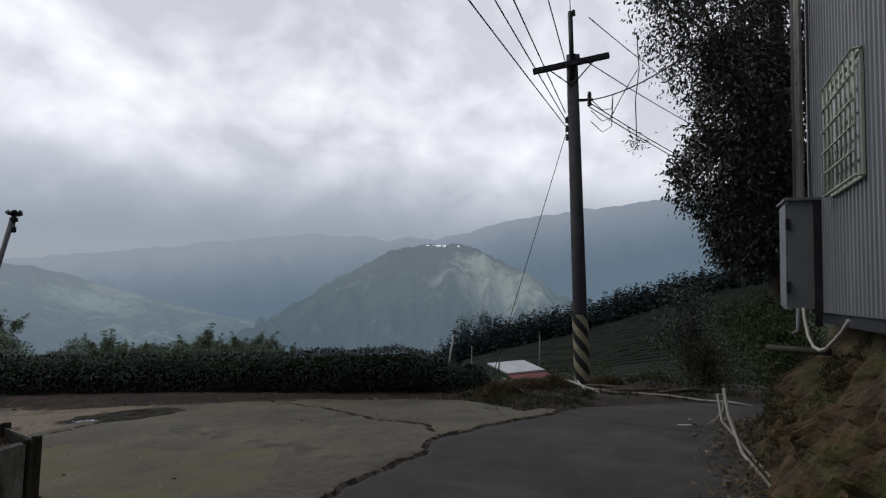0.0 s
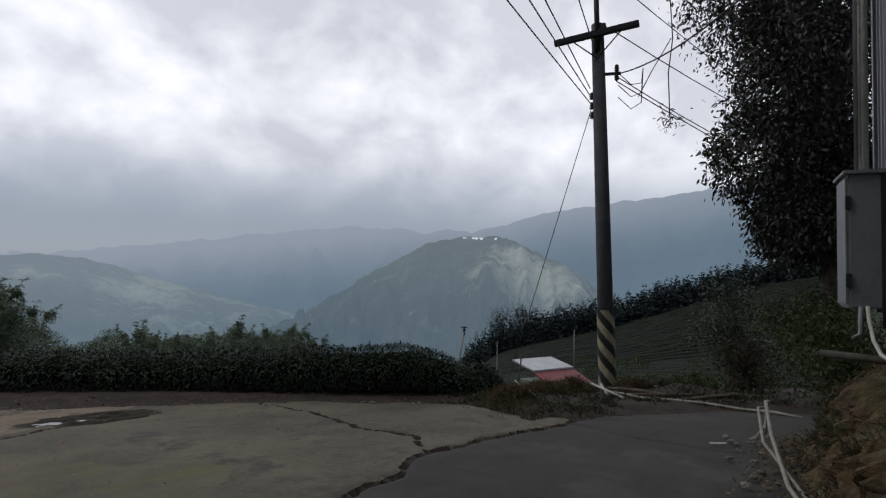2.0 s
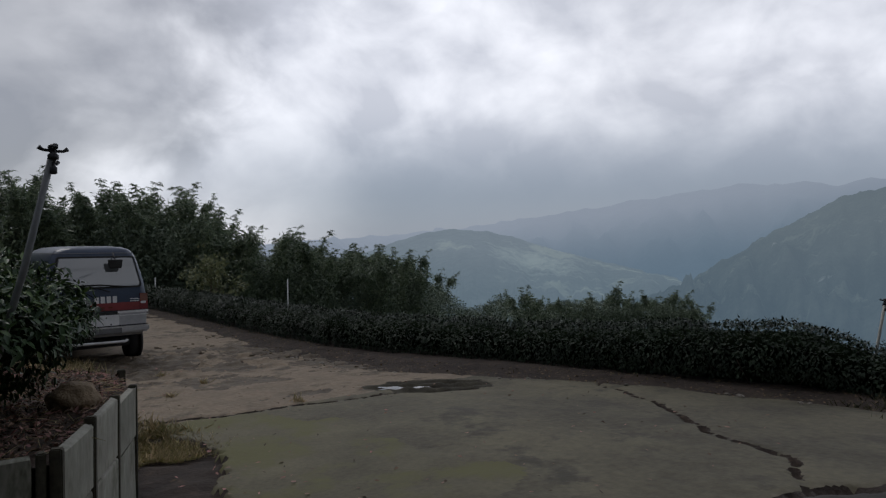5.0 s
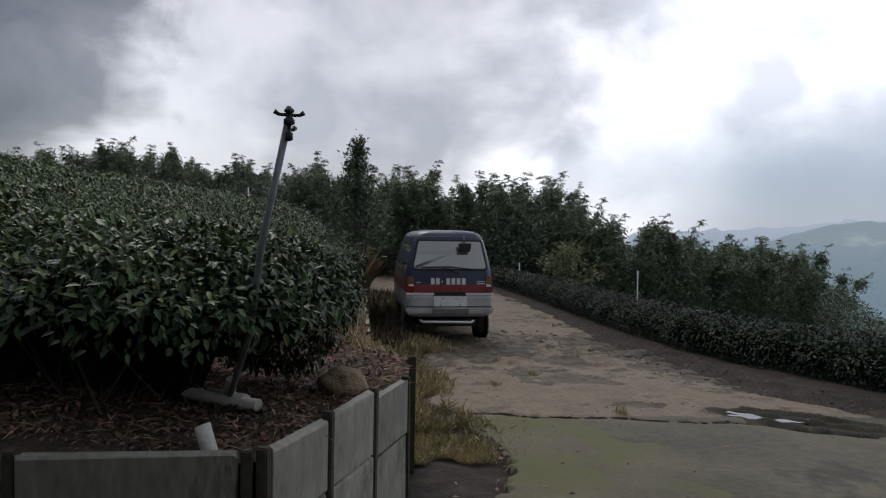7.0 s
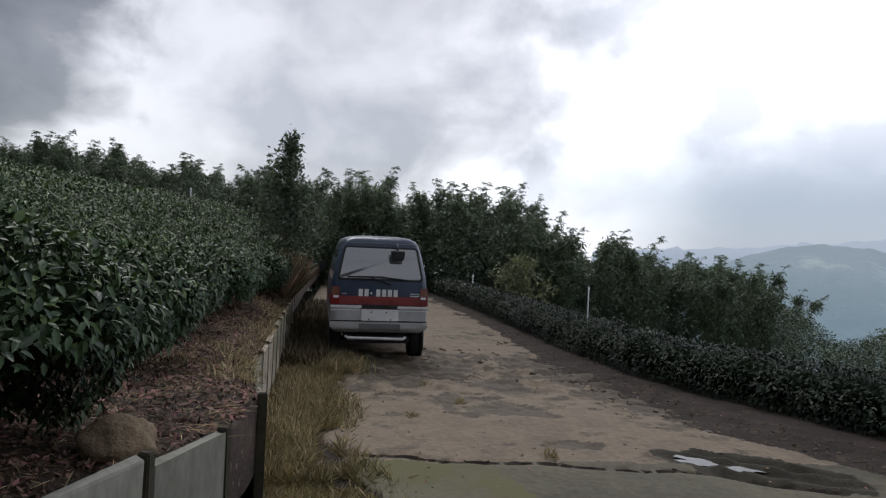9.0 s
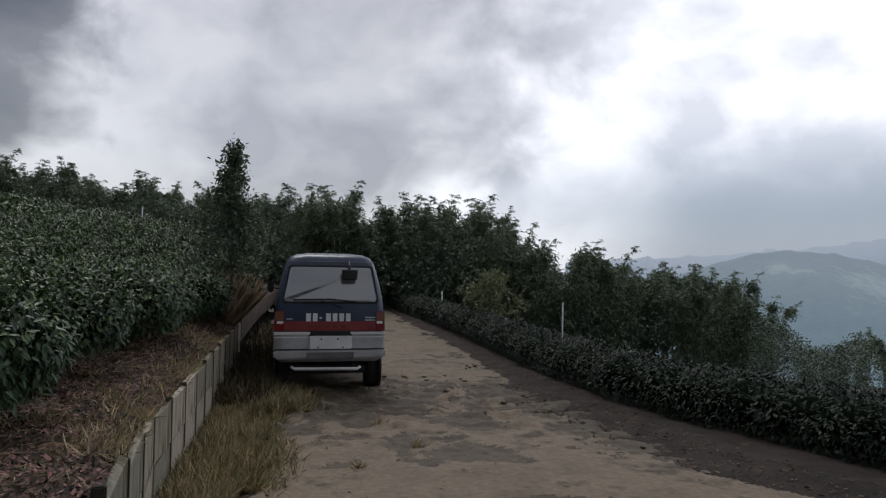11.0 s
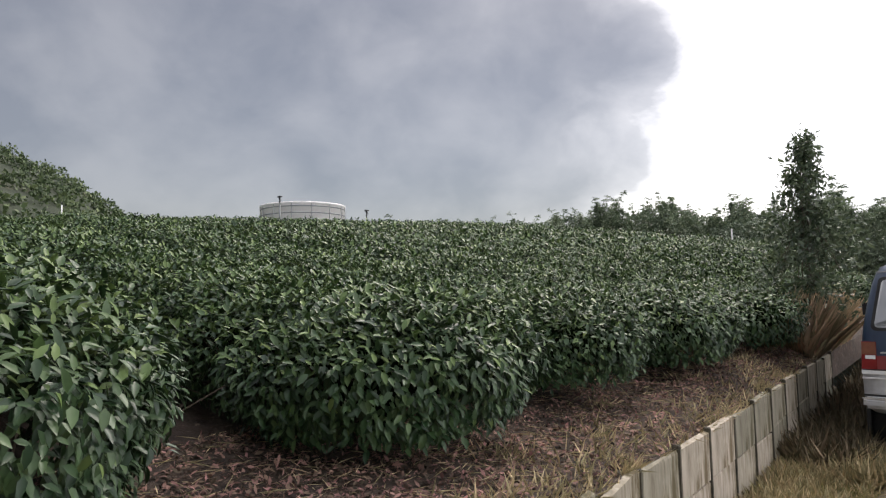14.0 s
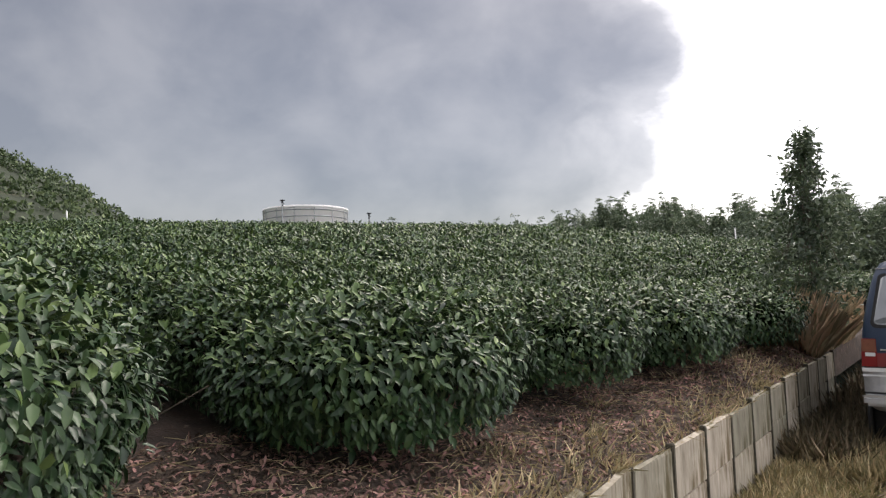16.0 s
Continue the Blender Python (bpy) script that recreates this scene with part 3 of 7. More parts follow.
# a row of houses on the near mountain's crest
for k, (az, wd) in enumerate(((74.4, 3), (75.2, 9), (75.9, 3), (77.2, 2))):
    a, r = radians(az), 1380
    z = 2 + r * math.tan(radians(4.12))
    house = thing("mountain_house", (r * math.sin(a), r * math.cos(a), z - 3), -az, label="pale house on a distant mountain crest", category="house", group="houses on the mountain crest")
    part("wall", boxed(-wd, wd, -4, 4, 0, 2.4, bevel=0.2), GLOW_WHITE, house)
    bm = bmesh.new()
    pts = [bm.verts.new(p) for p in ((-wd - 1, -5, 2.4), (wd + 1, -5, 2.4), (wd + 1, 5, 2.4), (-wd - 1, 5, 2.4), (-wd - 1, 0, 4.2), (wd + 1, 0, 4.2))]
    for f in ((0, 1, 5, 4), (2, 3, 4, 5), (0, 4, 3), (1, 2, 5), (3, 2, 1, 0)):
        bm.faces.new([pts[i] for i in f])
    part("roof", bm, GLOW_WHITE, house, "pale metal roof")


# ---- road: slabs of old concrete, an asphalt lane, dirt in the cracks ----
MAIN_CRACK = [(-3.2, 2.9), (-1.6, 2.5), (-0.14, 2.25), (0.54, 2.18), (1.07, 2.03), (1.5, 1.95), (2.2, 1.9), (2.72, 1.65), (3.2, 1.42), (3.7, 1.05), (4.15, 0.8), (5.5, 0.2), (9, -1)]
SIDE_CRACK = [(2.3, 1.9), (3.0, 2.24), (3.22, 2.66), (3.33, 3.12), (3.82, 3.72), (4.35, 4.55), (4.65, 5.35), (5.0, 5.6)]
ROAD_CRACK = [(4.4, 0.8), (4.17, 0.58), (3.72, -0.09), (3.3, -0.85), (3.1, -1.3)]
JOINT = [(-1.5, 7.25), (-0.4, 7.15), (0.5, 7.0), (1.2, 6.92), (1.9, 6.8), (2.5, 6.6), (3.3, 6.3)]
FAR_JOINT = [(-1.4, 11.3), (0.2, 11.0), (1.2, 10.9), (2.0, 10.6), (3.2, 10.9)]


def away(x, y, line):
    """Distance from a line, and whether the point lies to its left."""
    best, left, gx, gy = 1e9, False, 0.0, 0.0
    for (ax, ay), (bx, by) in zip(line, line[1:]):
        ux, uy = bx - ax, by - ay
        t = min(max(((x - ax) * ux + (y - ay) * uy) / (ux * ux + uy * uy), 0.0), 1.0)
        d = math.hypot(x - ax - t * ux, y - ay - t * uy)
        if d < best:
            best, left = d, ux * (y - ay) - uy * (x - ax) > 0
            gx, gy = (x - ax - t * ux) / max(d, 1e-6), (y - ay - t * uy) / max(d, 1e-6)
    return best, left, gx, gy


def wall_x(y):
    """The foot of the retaining wall along the road."""
    return lerp_table(y, (3.35, 3.5, 4.9, 5.6, 7.85, 11.8, 15.0, 20), (-3.2, -1.75, -1.1, -1.05, -1.40, -1.52, -1.62, -1.7))


PUDDLE = (2.95, 6.82)
PATCHES = [(0.0, 11.0, 0.7, 0.45), (0.5, 11.7, 0.8, 0.5), (-0.35, 10.1, 0.35, 0.4), (1.3, 11.9, 0.5, 0.6), (1.7, 12.6, 0.5, 0.5), (1.0, 10.9, 0.35, 0.3), (0.95, 9.0, 0.4, 0.35), (2.68, 10.9, 0.4, 0.6), (3.0, 8.95, 0.3, 0.5), (1.12, 13.0, 0.4, 0.4), (0.15, 10.7, 0.45, 0.4), (2.2, 12.8, 0.4, 0.5), (0.9, 9.5, 0.45, 0.5), (1.3, 9.1, 0.3, 0.3), (0.6, 11.7, 0.55, 0.5), (0.3, 12.4, 0.5, 0.4), (3.2, 9.3, 0.5, 0.9), (2.9, 10.2, 0.35, 0.6), (2.3, 12.0, 0.6, 0.35), (1.5, 7.5, 0.5, 0.12)]


def road_point(x, y, snap=None):
    """Height and kind of the road surface: 0 concrete, 1 mossy, 2 muddy, 3 asphalt, 4 dirt."""
    jx = noise.noise(Vector((x * 2.3, y * 2.3, 1))) * 0.10 + noise.noise(Vector((x * 9, y * 9, 4))) * 0.035
    jy = noise.noise(Vector((x * 2.3, y * 2.3, 7))) * 0.10 + noise.noise(Vector((x * 9, y * 9, 9))) * 0.035
    px, py = x + jx, y + jy
    z = ground_z(x, y) + noise.noise(Vector((x * 0.5, y * 0.5, 2))) * 0.025 + noise.noise(Vector((x * 3, y * 3, 3))) * 0.006
    lines = [away(px, py, MAIN_CRACK), away(px, py, SIDE_CRACK), away(px, py, JOINT), away(px, py, ROAD_CRACK), away(px, py, FAR_JOINT)]
    north = lines[0][1]
    kind = 0
    if not north:
        kind, z = 3, z - 0.02
    elif py > 7.0:
        kind = 2
    elif away(px, py, [(0.0, 4.0), (-0.1, 6.2)])[0] < 1.1 + 0.5 * noise.noise(Vector((x, y, 8))):
        kind = 1
    gap = 0.028 + 0.034 * abs(noise.noise(Vector((x * 3, y * 3, 12))))
    for (d, _, gx, gy), w in zip(lines, (gap * 1.0, gap * 1.0, gap * 1.0, gap * 0.6, gap * 0.55)):
        if snap is not None and abs(d - w) < 0.024:
            snap[:] = [x + gx * (w - d), y + gy * (w - d)]
            d = w
        if d < w:
            return z - 0.05 * (1 - (d / w) ** 2) - 0.012, 4
        if d < w + 0.05:
            z -= 0.012 * (1 - (d - w) / 0.05)
    # ruts and lumps of broken concrete on the far stretch
    z += 0.065 * smooth_step(y, 8.8, 11.0) * noise.fractal(Vector((x * 2.2, y * 3.6, 60)), 0.8, 2.1, 4)
    # puddle hollow with ridges of mud
    u, v = (x - PUDDLE[0]) * 0.84 - (y - PUDDLE[1]) * 0.54, (x - PUDDLE[0]) * 0.54 + (y - PUDDLE[1]) * 0.84
    q = (u / 0.75) ** 2 + (v / 0.38) ** 2
    if q < 1.5:
        ridge = math.sin(v * 21 + 3.0 * noise.noise(Vector((x * 1.8, y * 1.8, 0)))) + 0.9 * noise.noise(Vector((x * 6, y * 6, 1)))
        hold = min(1.0, 1.5 - q)
        z += hold * (0.036 * ridge - 0.02)
        if q + 0.5 * noise.noise(Vector((x * 5, y * 5, 20))) < 1.3:
            kind = 6
    # broken, muddy patches on the far stretch and along the edges
    rag = noise.fractal(Vector((x * 0.9, y * 1.3, 30)), 0.8, 2.0, 4)
    for cx, cy, rx, ry in PATCHES:
        if ((x - cx) / rx) ** 2 + ((y - cy) / ry) ** 2 + 1.9 * noise.fractal(Vector((x * 2.6, y * 2.6, 50)), 0.7, 2.2, 4) < 0.75:
            return z - 0.012 + 0.02 * noise.fractal(Vector((x * 5, y * 8, 70)), 0.8, 2.1, 3), 5
    if py > 8.6 and rag > 0.13 + 0.24 * smooth_step(12.5 - py, 0, 3) - 0.3 * smooth_step(0.9 - (line_x(EDGE_LINE, y) - x), 0, 0.9):
        return z - 0.014, 5
    edge = line_x(EDGE_LINE, y) - x
    left = x - wall_x(y) - (0.75 if y > 5 else 0.6)
    near = min(edge, left if north else 9)
    if near + 0.22 * rag < 0.0:
        return z - 0.05 + 0.03 * noise.noise(Vector((x * 5, y * 5, 40))), 4
    return z, kind


def road_mesh():
    xs = np.arange(-3.0, 9.0, 0.036)
    ys = np.r_[np.arange(-1.2, 8.0, 0.036), np.arange(8.0, 13.0, 0.04)]
    pts = {}
    groups = {k: ([], {}, []) for k in range(7)}

    def at(i, j):
        if (i, j) not in pts:
            moved = [xs[i], ys[j]]
            z, kind = road_point(xs[i], ys[j], moved)
            pts[i, j] = (z, kind, *moved)
        return pts[i, j]

    for i in range(len(xs) - 1):
        for j in range(len(ys) - 1):
            x, y = xs[i], ys[j]
            if x < wall_x(y) - 0.1 or x > line_x(EDGE_LINE, y) + 0.5:
                continue
            corners = ((i, j), (i + 1, j), (i + 1, j + 1), (i, j + 1))
            kinds = [at(*c)[1] for c in corners]
            kind = kinds[0] if min(kinds) == max(kinds) else road_point((xs[i] + xs[i + 1]) / 2, (ys[j] + ys[j + 1]) / 2)[1]
            verts, seen, faces = groups[kind]
            ids = []
            for c in corners:
                if c not in seen:
                    seen[c] = len(verts)
                    verts.append((at(*c)[2], at(*c)[3], at(*c)[0]))
                ids.append(seen[c])
            faces.append(ids)
    return groups


road = tagged(thing("road"), label="cracked old concrete road with muddy patches", category="road", kind="structure")
for kind, (verts, seen, faces) in road_mesh().items():
    name, mat, label = (("slab", CONCRETE, "worn grey concrete slab"), ("slab", CONCRETE_MOSS, "concrete slab with yellow moss"), ("slab", MUD_CONCRETE, "muddy brown concrete slab"),
                        ("asphalt", ASPHALT, "dark worn asphalt"), ("crack_filling", DIRT, "dark dirt in cracks and hollows"), ("mud_patch", MUD, "brown mud over broken concrete"), ("wet_mud", WET_MUD, "dark wet mud round a puddle"))[kind]
    part(name, mesh_from(name, verts, faces, (mat,), smooth=True), None, road, label)


def strip(name, x0, x1, y0, y1, step, height, mat, label, parent=road):
    nx, ny = max(2, int((x1 - x0) / step)), max(2, int((y1 - y0) / step))
    verts = [(x0 + (x1 - x0) * i / nx, y0 + (y1 - y0) * j / ny, height(x0 + (x1 - x0) * i / nx, y0 + (y1 - y0) * j / ny)) for j in range(ny + 1) for i in range(nx + 1)]
    faces = [(j * (nx + 1) + i, j * (nx + 1) + i + 1, (j + 1) * (nx + 1) + i + 1, (j + 1) * (nx + 1) + i) for j in range(ny) for i in range(nx)]
    return part(name, mesh_from(name, verts, faces, (mat,), smooth=True), None, parent, label)


strip("far_stretch", -1.6, 3.6, 11.6, 34, 0.2, lambda x, y: ground_z(x, y) - 0.015 - 0.09 * smooth_step(13.0 - y, 0.0, 0.7) + 0.03 * noise.noise(Vector((x * 1.5, y * 1.5, 5))), MUD_CONCRETE, "muddy brown track")
strip("near_stretch", -16, 6.7, -9, -1.17, 0.4, lambda x, y: ground_z(x, y) - 0.03, ASPHALT, "dark worn asphalt")
strip("side_stretch", -16, -2.95, -1.2, 3.6, 0.3, lambda x, y: ground_z(x, y) - 0.035, ASPHALT, "dark worn asphalt")


def shoulder_z(x, y):
    out = x - line_x(EDGE_LINE, y)
    far = max(0, out - 1.9) if y > 2.6 else max(0, out - 4.6)
    pile = 0.14 * math.exp(-((x - 7.6) ** 2 + (y - 1.5) ** 2) / 0.8) + 0.1 * math.exp(-((x - 6.3) ** 2 + (y - 1.6) ** 2) / 0.5) + 0.2 * math.exp(-((x - 8.8) ** 2 + (y + 0.9) ** 2) / 0.5)
    return ground_z(x, y) - 0.03 + 0.10 * smooth_step(out, 0.1, 0.9) - 0.22 * far + pile + (0.05 * noise.noise(Vector((x * 2.2, y * 2.2, 9))) if y < 2.6 else 0) + 0.03 * noise.noise(Vector((x * 4, y * 4, 6)))


verts, faces = [], []
ns, nu = 260, 26
for j in range(ns + 1):
    y = 34 - 38 * (j / ns) ** 0.8
    for i in range(nu + 1):
        x = line_x(EDGE_LINE, y) - 0.15 + (3.4 + 2.6 * smooth_step(3.4 - y, 0, 1)) * i / nu
        verts.append((x, y, shoulder_z(x, y) - (0.06 if i == 0 else 0)))
faces = [(j * (nu + 1) + i, (j + 1) * (nu + 1) + i, (j + 1) * (nu + 1) + i + 1, j * (nu + 1) + i + 1) for j in range(ns) for i in range(nu)]
shoulder = part("verge", mesh_from("verge", verts, faces, (DIRT,), smooth=True))
tagged(shoulder, label="dark earth verge under a tea hedge", category="verge", kind="structure")

WATER = bpy.data.materials.new("puddle_water")
WATER.use_nodes = True
wb = WATER.node_tree.nodes["Principled BSDF"]
wb.inputs["Base Color"].default_value, wb.inputs["Roughness"].default_value = (0.05, 0.045, 0.035, 1), 0.04
bm = bmesh.new()
rim = []
puddle_z = ground_z(*PUDDLE) + noise.noise(Vector((PUDDLE[0] * 0.5, PUDDLE[1] * 0.5, 2))) * 0.025 - 0.012
for k in range(40):
    a = 2 * math.pi * k / 40
    rag = 1 + 0.22 * math.sin(5 * a + 1) + 0.12 * math.sin(11 * a)
    u, v = 0.34 * rag * math.cos(a) - 0.34, 0.15 * rag * math.sin(a) - 0.02
    rim.append(bm.verts.new((PUDDLE[0] + u * 0.84 + v * 0.54, PUDDLE[1] - u * 0.54 + v * 0.84, puddle_z)))
bm.faces.new(rim)
tagged(part("puddle", bm, WATER), label="muddy rain puddle in a rut of the road", category="puddle", kind="structure")


# ---- tea terrace and its walls ----
def soil_z(x, y):
    return field_z(x, y) - 0.008 + 0.03 * noise.noise(Vector((x * 3, y * 3, 2))) + 0.02 * noise.noise(Vector((x * 9, y * 9, 3)))


def terrace_z(x, y):
    """The soil as it meets the top of the wall."""
    brim = lerp_table(y, (3.5, 4.9, 5.6, 7.0, 7.85, 9.0, 10.4, 11.8, 20), (1.05, 1.02, 0.98, 0.8, 0.745, 0.715, 0.72, 0.755, 0.8)) - 0.01
    return min(soil_z(x, y), brim + 0.5 * max(wall_x(y) - 0.018 - x - 0.05, 0))


verts, faces = [], []
cols = [0, 0.05, 0.15, 0.3, 0.45, 0.6, 0.8, 1.0, 1.2, 1.4, 1.7, 2.0, 2.6, 3.4, 4.5, 6, 8, 11, 15, 20, 26, 34]
rows_y = list(np.arange(3.55, 15, 0.12)) + list(np.arange(15, 60, 1.0))
for y in rows_y:
    for k, c in enumerate([0] + cols):
        x = wall_x(y) - 0.018 - c
        verts.append((x, y, terrace_z(x, y) - (0.4 if k == 0 else 0)))
nc = len(cols) + 1
faces = [(j * nc + i, (j + 1) * nc + i, (j + 1) * nc + i + 1, j * nc + i + 1) for j in range(len(rows_y) - 1) for i in range(nc - 1)]
terrace = part("terrace_soil", mesh_from("terrace_soil", verts, faces, (SOIL,), smooth=True))
tagged(terrace, label="brown soil terrace strewn with dead leaves", category="soil", kind="structure")


def panel_mesh(width, height, thick, seed, mat=PANEL):
    """A precast slab with a worn upper edge."""
    r = random.Random(seed)
    bm = box(bmesh.new(), -width / 2, width / 2, -thick / 2, thick / 2, 0, height)
    bmesh.ops.bevel(bm, geom=bm.edges[:], offset=0.006, segments=1, affect="EDGES")
    for v in bm.verts:
        if v.co.z > height - 0.02:
            v.co.z += r.uniform(-0.02, 0.01)
        v.co.y += r.uniform(-0.004, 0.004)
    me = bpy.data.meshes.new("panel")
    bm.to_mesh(me)
    bm.free()
    me.materials.append(mat)
    return me


def retaining_wall(name, line, tops, pitch, label, mat=PANEL):
    """Posts along a line with two precast panels, one on the other, between each pair."""
    wall = tagged(thing(name), label=label, category="retaining wall", kind="structure")
    spots = []
    for (ax, ay), (bx, by) in zip(line, line[1:]):
        n = max(1, round(math.hypot(bx - ax, by - ay) / pitch))
        spots += [(ax + (bx - ax) * k / n, ay + (by - ay) * k / n) for k in range(n)]
    spots.append(line[-1])
    for k, (x, y) in enumerate(spots):
        nx, ny = spots[min(k + 1, len(spots) - 1)]
        ox, oy = spots[max(k - 1, 0)]
        turn = math.degrees(math.atan2(ny - oy, nx - ox))
        top = lerp_table(y if len(tops) > 2 else x, *zip(*tops)) if tops else 1
        low = min(ground_z(x, y), ground_z(nx, ny)) - 0.25
        r = random.Random(k + len(spots))
        bm = boxed(-0.02, 0.02, -0.027, 0.027, low, top + r.uniform(-0.01, 0.035), bevel=0.006)
        p = part("post", bm, POST_DARK, wall)
        p.matrix_basis = pose(x, y, 0, 0, r.uniform(-1, 1), turn)
        if k + 1 < len(spots):
            w = math.hypot(nx - x, ny - y) - 0.052
            a = math.degrees(math.atan2(ny - y, nx - x))
            ntop = lerp_table(ny, *zip(*tops)) if len(tops) > 2 else lerp_table(nx, *zip(*tops))
            mid = (top + ntop) / 2
            split = mid - 0.36 + r.uniform(-0.02, 0.02)
            for z0, z1 in ((low, split), (split + 0.006, mid + r.uniform(-0.02, 0.015))):
                q = part("panel", panel_mesh(w, z1 - z0, 0.045, 100 + k, mat), None, wall)
                q.matrix_basis = pose((x + nx) / 2, (y + ny) / 2, z0, r.uniform(-0.8, 0.8), 0, a)
    return wall


retaining_wall("retaining_wall_1", [(-1.75, 3.48), (-1.12, 4.88)], [(3.4, 1.06), (4.2, 1.04), (4.9, 1.02)], 0.52, "low wall of mossy grey precast concrete panels between posts", PANEL_MOSS)
retaining_wall("retaining_wall_2", [(-1.05, 5.6), (-1.40, 7.85), (-1.52, 11.8), (-1.62, 15.0)], [(5.6, 0.98), (7.0, 0.8), (7.85, 0.745), (9.0, 0.715), (10.4, 0.72), (11.8, 0.755), (15, 0.77)], 0.66, "low wall of weathered precast concrete panels between posts")
retaining_wall("retaining_wall_3", [(-9.0, 3.7), (-1.83, 3.46)], [(-9, 1.1), (-1.9, 1.04)], 0.95, "low dark wall of mossy precast panels", PANEL_MOSS)
gap_panel = part("retaining_wall_4", panel_mesh(0.66, 0.5, 0.04, 5, PANEL_MOSS), None)
gap_panel.matrix_basis = pose(-1.2, 5.2, 0.14, 0, 0, 84)
tagged(gap_panel, label="sunken dark concrete slab closing a gap", category="retaining wall", kind="structure")

# ---- tea rows ----
def dome(u, width, height):
    """A point and outward normal on a clipped tea row's cross-section; u runs 0..1 by length from one foot over the top to the other."""
    t = np.linspace(0, 1, 400)
    a = np.pi * (0.01 + 0.98 * t)
    c, s = np.cos(a), np.sin(a)
    px, pz = width / 2 * np.sign(c) * np.abs(c) ** 0.72, height * (0.03 + 0.97 * np.abs(s) ** 0.8)
    # the skirt draws in towards the stems
    px = px * (0.56 + 0.44 * np.clip(pz / (0.62 * height), 0, 1) ** 0.85)
    arc = np.r_[0, np.cumsum(np.hypot(np.diff(px), np.diff(pz)))]
    arc /= arc[-1]
    tx, tz = np.gradient(px, arc), np.gradient(pz, arc)
    k = np.hypot(tx, tz)
    f = lambda v: np.interp(u, arc, v)
    return f(px), f(pz), f(tz / k), f(-tx / k)


def row_core(path, width, height, base, shrink=0.22):
    """The inner body of a row, coloured dark for the shade among its leaves, with a rounded nose at both ends."""
    pts = [np.array(p, float) for p in path]
    d0, d1 = unit(pts[0] - pts[1]), unit(pts[-1] - pts[-2])
    w = width - 2 * shrink
    noses = [(math.sin(q), math.cos(q)) for q in np.linspace(1.45, 0.15, 6)]
    rings = [(pts[0], c, d0 * -1, d0 * w / 2 * s) for s, c in noses] + [(p, 1.0, None, d0 * 0) for p in pts] + [(pts[-1], c, d1, d1 * w / 2 * s) for s, c in reversed(noses)]
    verts, faces, k, n = [], [], 14, len(rings)
    for i, (p, e, d, ext) in enumerate(rings):
        if d is None:
            j = i - len(noses)
            d = unit(pts[min(j + 1, len(pts) - 1)] - pts[max(j - 1, 0)])
        side = np.array([-d[1], d[0]])
        for j in range(k + 1):
            px, pz, _, _ = dome(j / k, w, height - shrink)
            taper = 0.06 + 0.94 * smooth_step(pz, 0.3 * height, 0.7 * height)
            px *= taper
            # towards the nose the section is that of a turned dome
            rad = abs(px) if e == 1 else 0
            q = p + side * px * e + ext * taper
            drop = 0 if e == 1 else (1 - e) ** 2 * 0.25 * (height - shrink)
            z = base(p[0], p[1]) + max(pz - drop, 0.08) * (1 + 0.03 * noise.noise(Vector((q[0] * 2, q[1] * 2, 1))))
            verts.append((q[0], q[1], z if 0 < j < k else base(p[0], p[1]) - 0.05))
    for i in range(n - 1):
        for j in range(k):
            a, b = i * (k + 1) + j, (i + 1) * (k + 1) + j
            faces.append((a, a + 1, b + 1, b))
    faces += [tuple(range(k, -1, -1)), tuple(range((n - 1) * (k + 1), n * (k + 1)))]
    return mesh_from("core", verts, faces, (), smooth=True)


